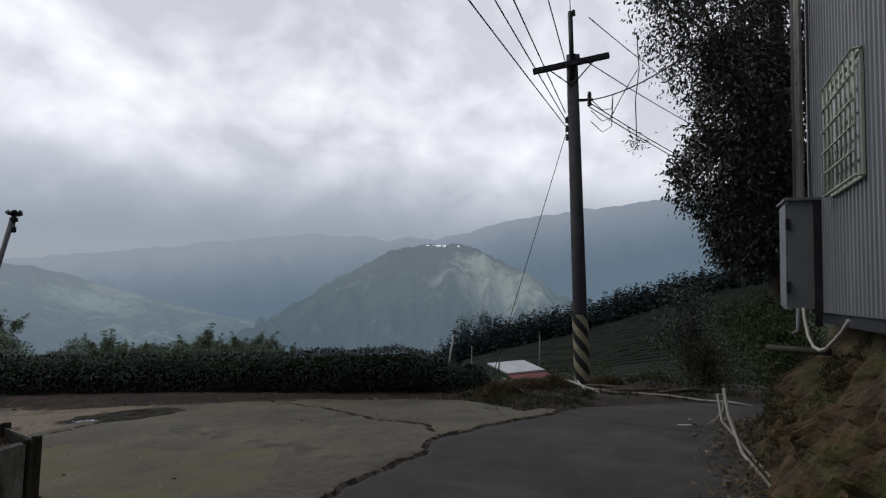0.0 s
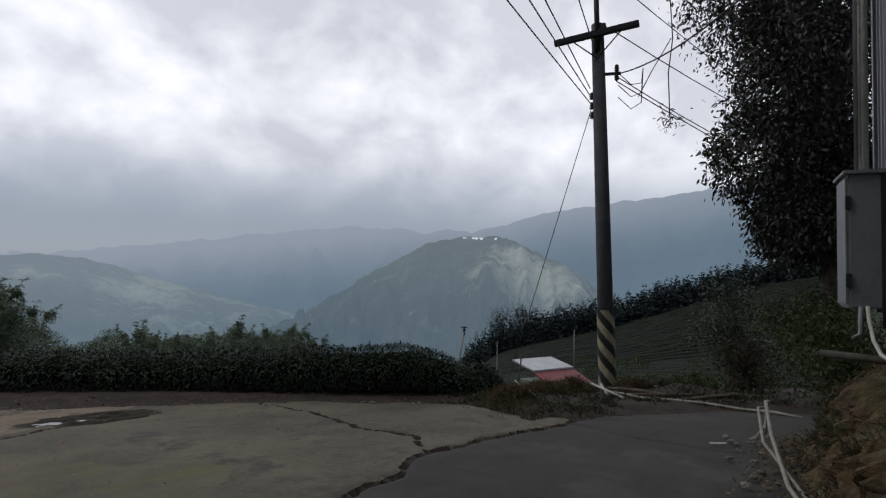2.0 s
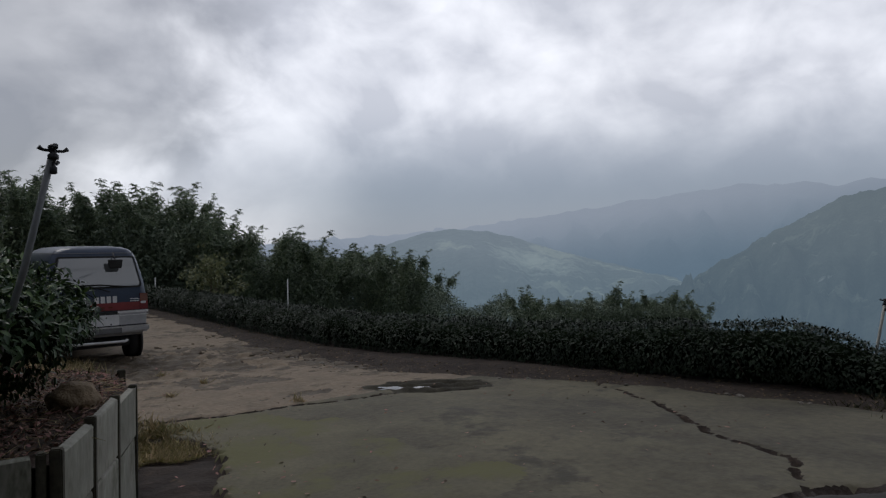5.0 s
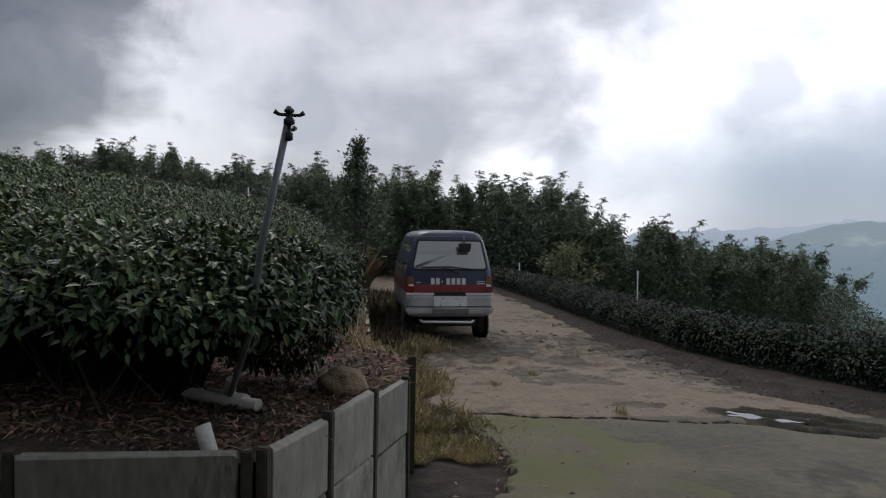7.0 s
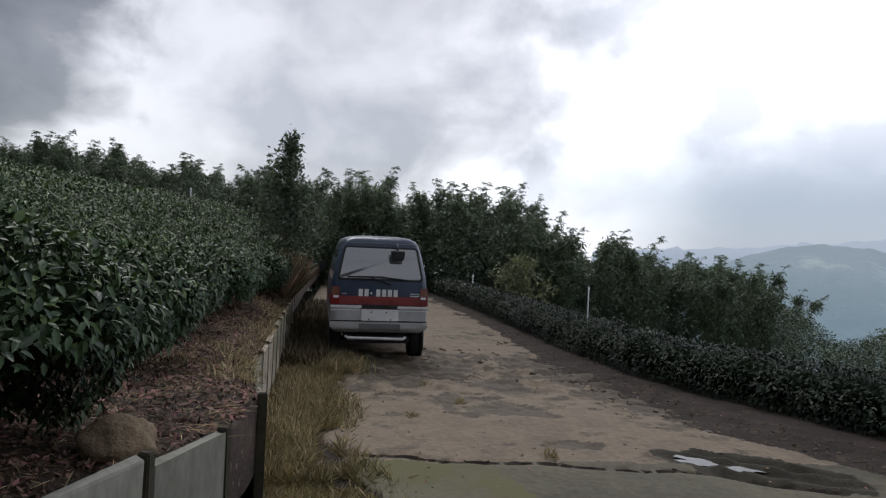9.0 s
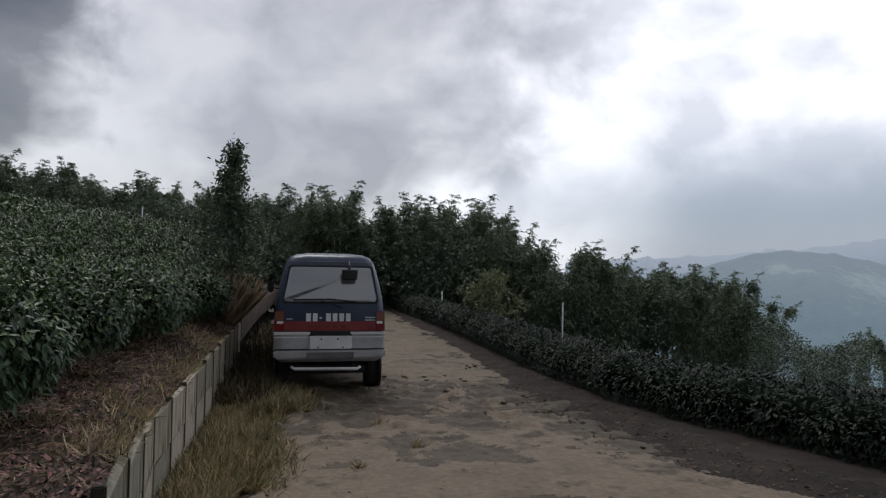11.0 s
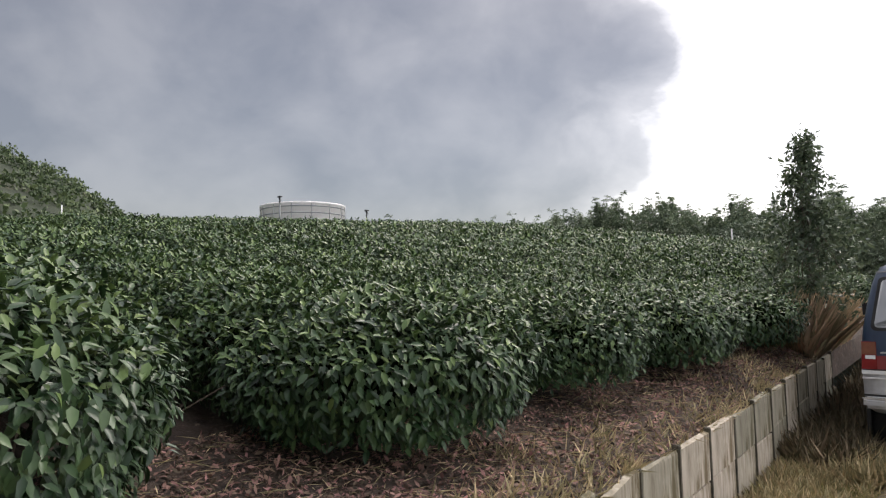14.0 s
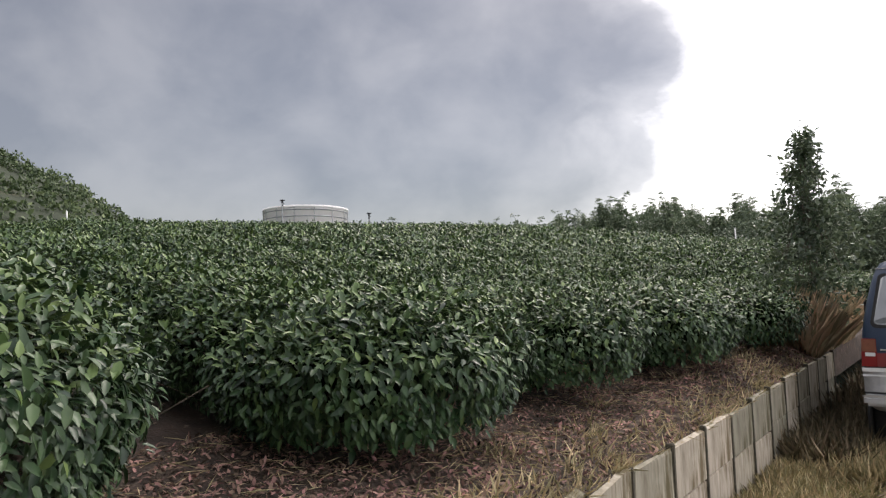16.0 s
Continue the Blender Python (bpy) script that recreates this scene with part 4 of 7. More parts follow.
def row_leaves(path, width, height, base, density, length, rich, nose=(True, True), seed=0, lumps=0.05, curl=0.35, depth=0.13, skirt=0.0, skirt_south_of=99.0, shoots=0.0):
    """Leaves over a row: upright on top, hanging on the flanks; each nose is a turned dome."""
    r = np.random.default_rng(seed)
    pts = np.array(path, float)
    seg = np.hypot(*np.diff(pts, axis=0).T)
    total = seg.sum()
    cum = np.r_[0, np.cumsum(seg)]
    girth = width * 0.8 + 2 * height * 0.85
    n = int(total * girth * density)
    s = r.random(n) * total
    x, y = np.interp(s, cum, pts[:, 0]), np.interp(s, cum, pts[:, 1])
    i = np.clip(np.searchsorted(cum, s) - 1, 0, len(seg) - 1)
    d = (pts[i + 1] - pts[i]) / seg[i][:, None]
    u = r.random(n)
    px, pz, nx, nz = dome(u, width, height)
    side = np.stack([-d[:, 1], d[:, 0]], 1)
    sets = [(np.stack([x, y], 1), side * px[:, None], pz, side * nx[:, None], nz, s)]
    for end, has in ((0, nose[0]), (-1, nose[1])):
        if not has:
            continue
        out = unit(pts[0] - pts[1]) if end == 0 else unit(pts[-1] - pts[-2])
        m = int(density * math.pi * width / 2 * height * 1.5)
        u = 0.5 * r.random(m) ** 1.15
        q = r.uniform(-1.6, 1.6, m)
        px, pz, nx, nz = dome(u, width, height)
        dirs = np.cos(q)[:, None] * out + np.sin(q)[:, None] * np.array([-out[1], out[0]])
        sets.append((np.repeat(pts[end][None], m, 0), dirs * np.abs(px)[:, None], pz, dirs * np.abs(nx)[:, None], nz, q * 0.8))
    c = np.concatenate([a[0] for a in sets])
    off = np.concatenate([a[1] for a in sets])
    pz = np.concatenate([a[2] for a in sets])
    nh = np.concatenate([a[3] for a in sets])
    nz = np.concatenate([a[4] for a in sets])
    w = np.concatenate([a[5] for a in sets])
    n = len(c)
    lump = 1 + lumps * np.sin(w * 4.1 + seed) + lumps * 0.7 * np.sin(w * 9.7 + pz * 7 + seed)
    flat = c + off * lump[:, None]
    ground = np.array([base(a, b) for a, b in zip(c[:, 0], c[:, 1])])
    at = np.concatenate([flat, (ground + pz * (1 + (lump - 1) * 0.6))[:, None]], 1)
    out = unit(np.concatenate([nh, np.maximum(nz, 0)[:, None]], 1))
    at = at - out * r.random((n, 1)) * depth + r.normal(0, 0.016, (n, 3))
    wild = unit(r.normal(0, 1, (n, 3)))
    steep = np.clip(out[:, 2:3], 0, 1)
    axis = unit(out * (0.5 - 0.1 * steep) + wild * (0.8 + 0.12 * steep) - np.array([0, 0, 1]) * (1 - steep) * 0.75)
    norm = unit(out + np.array([0, 0, 0.8]) + wild[:, ::-1] * 0.35)
    L = length * (0.55 + 0.6 * r.random(n))
    if skirt:
        keep = (pz > skirt * (0.8 + 0.5 * r.random(n))) | (at[:, 1] > skirt_south_of)
        at, axis, norm, L, n = at[keep], axis[keep], norm[keep], L[keep], int(keep.sum())
        steep = steep[keep]
    W = L * (0.4 + 0.14 * r.random(n))
    if not shoots:
        return leaf_arrays(at, axis, norm, L, W, curl, rich)
    # the young flush stands on the clipped top
    fresh = r.random(n) < shoots * np.clip(steep[:, 0] * 1.7 - 0.6, 0.04, 1)
    return [leaf_arrays(at[m], axis[m], norm[m], L[m], W[m], curl, rich) for m in (~fresh, fresh)]


def twig_arrays(path, width, base, n, seed, high=0.5):
    """Thin bare stems under a row."""
    r = random.Random(seed)
    pieces = []
    pts = np.array(path, float)
    for _ in range(n):
        t = r.random() * (len(pts) - 1)
        i = int(t)
        p = pts[i] + (pts[i + 1] - pts[i]) * (t - i)
        d = unit(pts[i + 1] - pts[i])
        sd = np.array([-d[1], d[0]])
        foot = p + sd * r.uniform(-0.2, 0.2) * width
        z = base(*foot)
        tip = foot + sd * r.uniform(-0.42, 0.42) * width + d * r.uniform(-0.25, 0.25)
        a, b = np.array([*foot, z - 0.06]), np.array([*tip, z + high * r.uniform(0.7, 1.3)])
        rad = r.uniform(0.006, 0.013)
        ax = unit(b - a)
        s1 = unit(np.cross(ax, [0.3, 0.9, 0.1]))
        s2 = np.cross(ax, s1)
        v = [c + (s1 * math.cos(q) + s2 * math.sin(q)) * w for c, w in ((a, rad), (b, rad * 0.5)) for q in (0, 2.09, 4.19)]
        pieces.append((np.array(v), np.array([(0, 1, 4), (0, 4, 3), (1, 2, 5), (1, 5, 4), (2, 0, 3), (2, 3, 5)])))
    return joined(pieces)


ROW_HIGH = 0.88
tea_rows = []
row_starts = [(4.55, -2.38), (6.88, -2.62), (9.07, -2.88), (11.12, -2.66), (13.2, -2.5), (15.25, -2.6), (17.3, -2.6), (19.35, -2.9), (21.4, -3.0), (23.5, -3.0), (25.6, -3.1), (27.7, -3.2)]
for k, (y, x0) in enumerate(row_starts):
    length = (22, 24, 25, 26, 26, 26, 25, 24, 24, 24, 24, 24)[k]
    bend = 0.10
    path = [(x0 - s, y + bend * s + 0.12 * math.sin(s * 0.7 + k)) for s in np.r_[0, 0.25, 0.6, np.arange(1.2, length, 0.8)]]
    width = 2.22 if k else 2.15
    row = thing("tea_row", (x0, y, field_z(x0, y)), label="clipped tea bushes with glossy dark green leaves", category="tea row", group="rows of the tea field")
    local = Matrix.Translation((-x0, -y, -field_z(x0, y)))

    def add(name, me, mat, label=""):
        me.transform(local)
        return part(name, me, mat, row, label)

    high = ROW_HIGH if k else 0.95
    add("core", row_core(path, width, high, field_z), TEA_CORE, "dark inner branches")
    near = path[:(7 if k < 2 else 8 if k < 3 else 7)]
    rest = path[len(near) - 1:]
    dens = 2400 if k < 2 else 2000 if k < 4 else 1300 if k < 6 else 320
    size = 0.06 if k == 0 else 0.066 if k < 3 else 0.07 if k < 6 else 0.095
    a = row_leaves(near, width, high, field_z, dens, size, k < 2, (True, False), seed=k * 3 + 1, lumps=0.05, skirt=0.16 if k else 0.5, skirt_south_of=99.0 if k else 4.72, shoots=0.6)
    b = row_leaves(rest, width, high, field_z, 560 if k < 3 else 300 if k < 6 else 130, 0.085 if k < 3 else 0.11 if k < 6 else 0.14, False, (False, True), seed=k * 3 + 2, lumps=0.05, shoots=0.6)
    for name, mat, pair, label in (("foliage", TEA_LEAF, (a[0], b[0]), ""), ("young_foliage", TEA_SHOOT, (a[1], b[1]), "lighter green young leaves on top")):
        v, t = joined(pair)
        add(name, tri_mesh(name, v, t, mat), None, label)
    v, t = twig_arrays(path[:8], width, field_z, 60 if k < 5 else 20, 50 + k)
    add("brushwood", tri_mesh("brushwood", v, t, TWIG), None, "bare brown stems")["kind"] = "stuff"
    tea_rows.append(row)

# rows farther over the rise
far_pieces = []
for k in range(6):
    path = [(-4 - s, 30.5 + 2.4 * k + 0.1 * s) for s in np.arange(0, 26, 1.3)]
    far_pieces.append(row_leaves(path, 1.8, ROW_HIGH, field_z, 45, 0.2, False, seed=200 + k))
v, t = joined(far_pieces)
tagged(part("tea_field", tri_mesh("tea_field", v, t, TEA_LEAF)), label="far rows of clipped tea bushes", category="tea field", kind="stuff")

# ---- tea hedge along the road ----
hedge = thing("tea_hedge", (7.3, 3.2, 0.1), label="long clipped tea hedge, dark, along the road edge", category="hedge")
local = Matrix.Translation((-7.3, -3.2, -0.1))
hp = []
for (ax, ay), (bx, by) in zip(HEDGE_LINE, HEDGE_LINE[1:]):
    n = max(1, int(math.hypot(bx - ax, by - ay) / 0.5))
    hp += [(ax + (bx - ax) * i / n, ay + (by - ay) * i / n) for i in range(n)]
hp.append(HEDGE_LINE[-1])
hp = list(reversed(hp))


def hedge_base(x, y):
    return ground_z(x, y) + 0.05 - 0.42 * smooth_step(3.7 - y, 0.0, 1.5) - 0.17 * smooth_step(y, 3.5, 8.0)


HEDGE_HIGH, HEDGE_WIDE = 0.85, 1.15
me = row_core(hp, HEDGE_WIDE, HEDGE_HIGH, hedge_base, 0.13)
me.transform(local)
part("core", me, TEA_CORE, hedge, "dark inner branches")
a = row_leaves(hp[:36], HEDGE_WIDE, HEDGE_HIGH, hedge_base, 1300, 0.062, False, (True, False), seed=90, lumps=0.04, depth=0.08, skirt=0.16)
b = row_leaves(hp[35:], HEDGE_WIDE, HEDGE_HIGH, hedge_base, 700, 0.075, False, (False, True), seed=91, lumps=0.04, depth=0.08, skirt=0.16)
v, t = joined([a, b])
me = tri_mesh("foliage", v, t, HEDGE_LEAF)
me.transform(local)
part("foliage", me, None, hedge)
v, t = twig_arrays(hp[:40], HEDGE_WIDE, hedge_base, 160, 77, 0.35)
me = tri_mesh("brushwood", v, t, TWIG)
me.transform(local)
tagged(part("brushwood", me, None, hedge, "bare brown stems"), kind="stuff")


# ---- bamboo ----
def bamboo_mesh(seed, high, culms, leafy, lean=(0, 0)):
    """Arching culms with plumes of narrow drooping leaves."""
    r = np.random.default_rng(seed)
    stems, leaves = [], []
    for c in range(culms):
        a, spread = r.random() * 6.28, 0.3 + 1.2 * r.random()
        foot = np.array([math.cos(a) * spread * 0.8, math.sin(a) * spread * 0.8, -0.6])
        h = high * (0.76 + 0.25 * r.random())
        bend = h * (0.06 + 0.14 * r.random())
        dirv = np.array([math.cos(a + r.normal(0, 0.5)) + lean[0], math.sin(a + r.normal(0, 0.5)) + lean[1], 0])
        pts = []
        for s in np.linspace(0, 1, 8):
            p = foot + np.array([0, 0, h * (s - 0.09 * s ** 6)]) + dirv * bend * s ** 2.8
            pts.append(p)
        pts = np.array(pts)
        rad = 0.035 * (1 - 0.85 * np.linspace(0, 1, 8)) + 0.003
        verts, tris = [], []
        for p, q in zip(pts, rad):
            verts += [p + np.array([math.cos(w), math.sin(w), 0]) * q for w in (0, 2.09, 4.19)]
        for i in range(7):
            for j in range(3):
                m, n2 = i * 3 + j, i * 3 + (j + 1) % 3
                tris += [(m, n2, n2 + 3), (m, n2 + 3, m + 3)]
        stems.append((np.array(verts), np.array(tris)))
        for s in np.r_[r.random(leafy) ** 0.7 * 0.76 + 0.1, 0.8 + 0.2 * r.random(22) ** 0.85, 0.995]:
            k = s * 7
            i = min(int(k), 6)
            node = pts[i] + (pts[i + 1] - pts[i]) * (k - i)
            if s < 0.86:
                # dense billows of leaves on the lower branches
                m = 24
                out = unit(np.r_[r.normal(0, 1, 2), 0.35 + r.random() * 0.3])
                reach = (0.3 + 0.55 * r.random()) * (1.1 - 0.6 * s)
                q = r.random(m)[:, None]
                at = node + out * reach * q + np.array([0, 0, -0.35]) * reach * q ** 2 + r.normal(0, 0.12, (m, 3))
                ax = unit(out * 0.8 + r.normal(0, 0.7, (m, 3)) + np.array([0, 0, -0.5]))
                L = 0.14 + 0.12 * r.random(m)
            else:
                # a feathery spray: leaves in two ranks along a rising twig, hanging at the tips
                m = 12
                out = unit(np.r_[r.normal(0, 1, 2) + dirv[:2] * 0.7, 0.6])
                reach = (0.14 + 0.3 * r.random()) * (1.9 - 1.2 * s)
                q = np.linspace(0.1, 1, m)[:, None]
                across = unit(np.array([-out[1], out[0], 0.15])) * np.where(np.arange(m) % 2, 1, -1)[:, None]
                at = node + out * reach * q + np.array([0, 0, -0.25]) * reach * q ** 2
                ax = unit(out * 0.5 + across * 0.7 + np.array([0, 0, -0.7]) * q + r.normal(0, 0.2, (m, 3)))
                L = 0.1 + 0.08 * r.random(m)
            leaves.append(leaf_arrays(at, ax, unit(r.normal(0, 1, (m, 3)) + np.array([0, 0, 1.2])), L, L * (0.32 if s < 0.86 else 0.2), 0.3, False, True))
    return stems, joined(leaves)


bamboo_kinds = []
for k in range(6):
    stems, (lv, lt) = bamboo_mesh(300 + k, 6.2 + 0.5 * (k % 3), 8, 22)
    bamboo_kinds.append(([tri_mesh("culm", sv, st, BAMBOO_CULM) for sv, st in stems], tri_mesh("foliage", lv, lt, BAMBOO_LEAF)))


def bamboo(x, y, z, k, turn, size):
    b = thing("bamboo_clump", (x, y, z), turn, label="feathery green bamboo clump with arching tips", category="bamboo", group="bamboo along the slope")
    b.scale = (size, size, size)
    for me in bamboo_kinds[k][0]:
        part("culm", me, None, b)
    part("foliage", bamboo_kinds[k][1], None, b)
    return b


rb = random.Random(12)
# skyline of the grove: bearing from the camera's middle standpoint, elevation of the tips, distance
GROVE = [(-52, 5.0, 44), (-44, 5.7, 42), (-38, 6.3, 42), (-30, 6.5, 40), (-24, 7.1, 38), (-16, 7.2, 36), (-8, 6.6, 34), (-1, 6.1, 30), (4, 6.1, 28), (9, 6.0, 27), (13, 6.1, 27), (17, 4.7, 27), (21, 2.6, 28), (23.4, 2.2, 29), (25.4, 1.6, 30), (27.3, 1.4, 30), (30, 1.1, 31), (33.5, 0.9, 32), (36.6, -0.3, 34), (39.3, -3.2, 38), (41.6, -4.6, 42), (44, -3.3, 44), (46, -4.5, 46), (52, -4.0, 50), (58, -3.9, 54), (61, -4.2, 58)]
OX, OY, OZ = -0.8, 2.0, 1.85
for row in range(3):
    az = -54.0
    while az < 62:
        el, dist = lerp_table(az, [g[0] for g in GROVE], [g[1] for g in GROVE]), lerp_table(az, [g[0] for g in GROVE], [g[2] for g in GROVE])
        d = dist * (1 + 0.10 * row) + rb.uniform(-1.5, 1.5)
        a = radians(az + rb.uniform(-0.6, 0.6))
        size = rb.uniform(0.85, 1.2)
        top = OZ + d * math.tan(radians(el + rb.uniform(-0.8, 0.35) - 0.2 * row))
        z = top - 5.6 * size
        if not (36 < az < 45 and row < 2) or row == 2:
            bamboo(OX + d * math.sin(a), OY + d * math.cos(a), z, rb.randrange(6), rb.uniform(0, 360), size)
        az += (2.6 if az < 36 else 3.4) * rb.uniform(0.8, 1.25) * (26 / dist if az > -5 else 0.75) * (1 + 0.2 * row)


# ---- broadleaf trees and shrubs ----
def crown_tree(name, seed, at, trunk_h, crown, leaf, n, mat, label, limbs=7, trunk_r=0.06, droop=0.4, rich=False, lean=(0, 0), category="tree", scatter=1.9):
    """A tapered trunk with limbs and twigs, and leaves in clusters about them. crown: lists of (x, y, z, rx, ry, rz)."""
    r = np.random.default_rng(seed)
    ob = thing(name, at, label=label, category=category)
    top = np.array([lean[0], lean[1], trunk_h])
    pts = [top * s + np.array([0.06 * math.sin(4 * s + seed), 0.06 * math.cos(5 * s), -0.3 if s == 0 else 0]) for s in np.linspace(0, 1, 7)]
    part("trunk", tube(pts, [trunk_r * (1.15 - 0.85 * s) for s in np.linspace(0, 1, 7)], 8), BARK, ob)
    clusters = []
    for k in range(limbs):
        c = crown[k % len(crown)]
        v = unit(r.normal(0, 1, 3))
        tip = np.array(c[:3]) + v * np.array(c[3:]) * (0.35 + 0.45 * r.random())
        s = 0.25 + 0.65 * r.random()
        a = top * s
        mid = (a + tip) / 2 + np.array([0, 0, 0.12 * np.linalg.norm(tip - a)])
        part("limb", tube([a, mid, tip], [trunk_r * 0.4, trunk_r * 0.25, trunk_r * 0.1], 5), BARK, ob)
        clusters += [mid, tip]
    pieces = []
    per = 14
    for _ in range(n // per):
        c = crown[r.integers(len(crown))]
        v = unit(r.normal(0, 1, 3)) * (0.45 + 0.55 * r.random() ** 0.5)
        p = np.array(c[:3]) + v * np.array(c[3:])
        if r.random() < 0.3 and clusters:
            p = clusters[r.integers(len(clusters))] + r.normal(0, 0.12, 3) * np.array(c[3:])
        sp = leaf * scatter
        at_l = p + r.normal(0, sp, (per, 3))
        ax = unit(r.normal(0, 1, (per, 3)) + v * 0.6 + np.array([0, 0, -droop]))
        L = leaf * (0.7 + 0.6 * r.random(per))
        pieces.append(leaf_arrays(at_l, ax, unit(r.normal(0, 1, (per, 3)) + np.array([0, 0, 0.8])), L, L * 0.42, 0.2, rich))
    v, t = joined(pieces)
    part("crown", tri_mesh("crown", v, t, mat), None, ob)
    return ob


YOUNG_LEAF = material("leathery_leaf", (0.055, 0.08, 0.045), (0.13, 0.17, 0.095), 0.8, 10, 0.3, 0.0, island=0.6, through=0.3)
# the young tree by the end of the tea field
crown_tree("young_tree", 21, (-1.8, 15.0, 0.85), 3.1, [(0, 0, 0.6, 0.5, 0.5, 0.4), (-0.06, 0, 1.05, 0.82, 0.72, 0.4), (0.1, 0.1, 1.2, 0.8, 0.72, 0.4), (-0.04, -0.1, 0.9, 0.76, 0.7, 0.4), (0.08, 0, 1.55, 0.74, 0.68, 0.38), (-0.1, 0, 1.65, 0.68, 0.64, 0.36), (-0.05, 0.05, 1.95, 0.58, 0.54, 0.34), (0.03, 0, 2.3, 0.44, 0.42, 0.28), (-0.02, 0, 2.6, 0.24, 0.24, 0.22), (0.02, 0, 2.95, 0.07, 0.07, 0.18)], 0.095, 5200, YOUNG_LEAF, "slender young evergreen tree with dark leathery leaves", limbs=44, trunk_r=0.03, droop=0.1, scatter=0.8)
# the tall dark tree behind the shed
big_crown = [(-0.3, 0.95, 10.5, 3.0, 2.6, 2.6), (0.4, 0.45, 8.7, 2.8, 2.3, 1.9), (-0.3, 0.5, 6.6, 2.2, 1.35, 1.4), (0.3, 0.75, 5.3, 2.0, 1.5, 1.1), (0.9, 0.0, 4.6, 1.9, 1.5, 1.1), (1.8, -1.0, 8.0, 2.6, 2.4, 3.6), (0.25, 0.5, 3.9, 1.4, 0.8, 0.75)]
crown_tree("tall_tree", 33, (9.6, -3.6, -0.6), 9.5, big_crown, 0.11, 92000, DARK_LEAF, "tall dark tree with drooping dense foliage", limbs=16, trunk_r=0.24, droop=0.9, scatter=1.25)
# shrubs on the slope below the road
SHRUB_LEAF = material("shrub_leaf", (0.03, 0.047, 0.018), (0.085, 0.112, 0.042), 0.8, 10, 0.6, 0.0, island=0.4, spec=0.2, through=0.15)
PALE_LEAF = material("pale_shrub_leaf", (0.13, 0.15, 0.07), (0.26, 0.28, 0.14), 0.8, 10, 0.5, 0.0, island=0.4, through=0.3)
crown_tree("shrub", 97, (4.35, 19.5, -0.5), 1.6, [(-0.3, 0, 1.5, 0.45, 0.4, 0.4), (0.3, 0, 1.3, 0.6, 0.5, 0.45), (0.1, 0, 1.9, 0.35, 0.3, 0.3)], 0.13, 900, PALE_LEAF, "sparse pale green shrub behind the hedge", limbs=14, trunk_r=0.03, category="shrub", scatter=1.3)
for k, (x, y, h) in enumerate(((7.4, -3.0, 1.8), (6.6, -3.1, 1.5), (10.2, -1.2, 0.8), (10.6, -0.85, 0.7), (12.4, -1.6, 1.1), (13, 0.8, 0.9))):
    crown_tree("shrub", 80 + k, (x, y, min(land_z(x, y), 0.1) - 0.1), h * 0.7, [(0, 0, h * 0.55, h * 0.5, h * 0.45, h * 0.48), (0.2, 0.1, h * 0.8, h * 0.3, h * 0.3, h * 0.25)], 0.075, 4200, SHRUB_LEAF, "bushy green shrub beside the road end", limbs=6, trunk_r=0.03, category="shrub")
BROWN_LEAF = material("brown_shrub_leaf", (0.03, 0.027, 0.017), (0.075, 0.066, 0.04), 0.8, 10, 0.7, 0.0, island=0.4, spec=0.15, through=0.1)
crown_tree("shrub", 58, (9.7, -2.15, -0.25), 0.9, [(0, 0, 0.62, 0.62, 0.6, 0.42), (0.12, 0.05, 0.95, 0.42, 0.4, 0.28)], 0.06, 4600, BROWN_LEAF, "round brownish shrub at the road end", limbs=9, trunk_r=0.03, category="shrub")
crown_tree("shrub", 57, (9.3, -3.75, -0.2), 1.6, [(0.1, 0.55, 1.5, 0.8, 0.7, 0.36), (0.4, 1.0, 1.7, 0.55, 0.45, 0.26), (-0.3, 0.2, 1.9, 0.6, 0.6, 0.4)], 0.085, 2600, SHRUB_LEAF, "leafy green shrub under the tall tree", limbs=12, trunk_r=0.04, category="shrub")
crown_tree("slope_tree", 59, (20.6, -3.2, land_z(20.6, -3.2) - 0.2), 4.6, [(0, 0, 4.4, 1.15, 1.1, 0.8), (0.2, 0.35, 3.6, 1.2, 1.2, 0.7), (-0.2, -0.5, 3.3, 1.3, 1.2, 0.6), (0.1, 0.1, 5.1, 0.6, 0.6, 0.45)], 0.12, 5200, TREE_LEAF, "dark spreading tree on the slope below the road", limbs=12, trunk_r=0.1, category="tree")
rs = random.Random(5)
for k in range(12):
    az, d = rs.uniform(84, 108), rs.uniform(15, 30)
    a = radians(az)
    x, y = -5 + (d + 5) * math.sin(a), (d + 5) * math.cos(a)
    z = land_z(x, y)
    h = rs.uniform(0.8, 1.7)
    crown_tree("shrub", 60 + k, (x, y, z - 0.2), h * 0.7, [(0, 0, h * 0.6, h * 0.55, h * 0.55, h * 0.5)], 0.09, 1500, TREE_LEAF, "tangled green shrub on the slope", limbs=4, trunk_r=0.03, category="shrub")

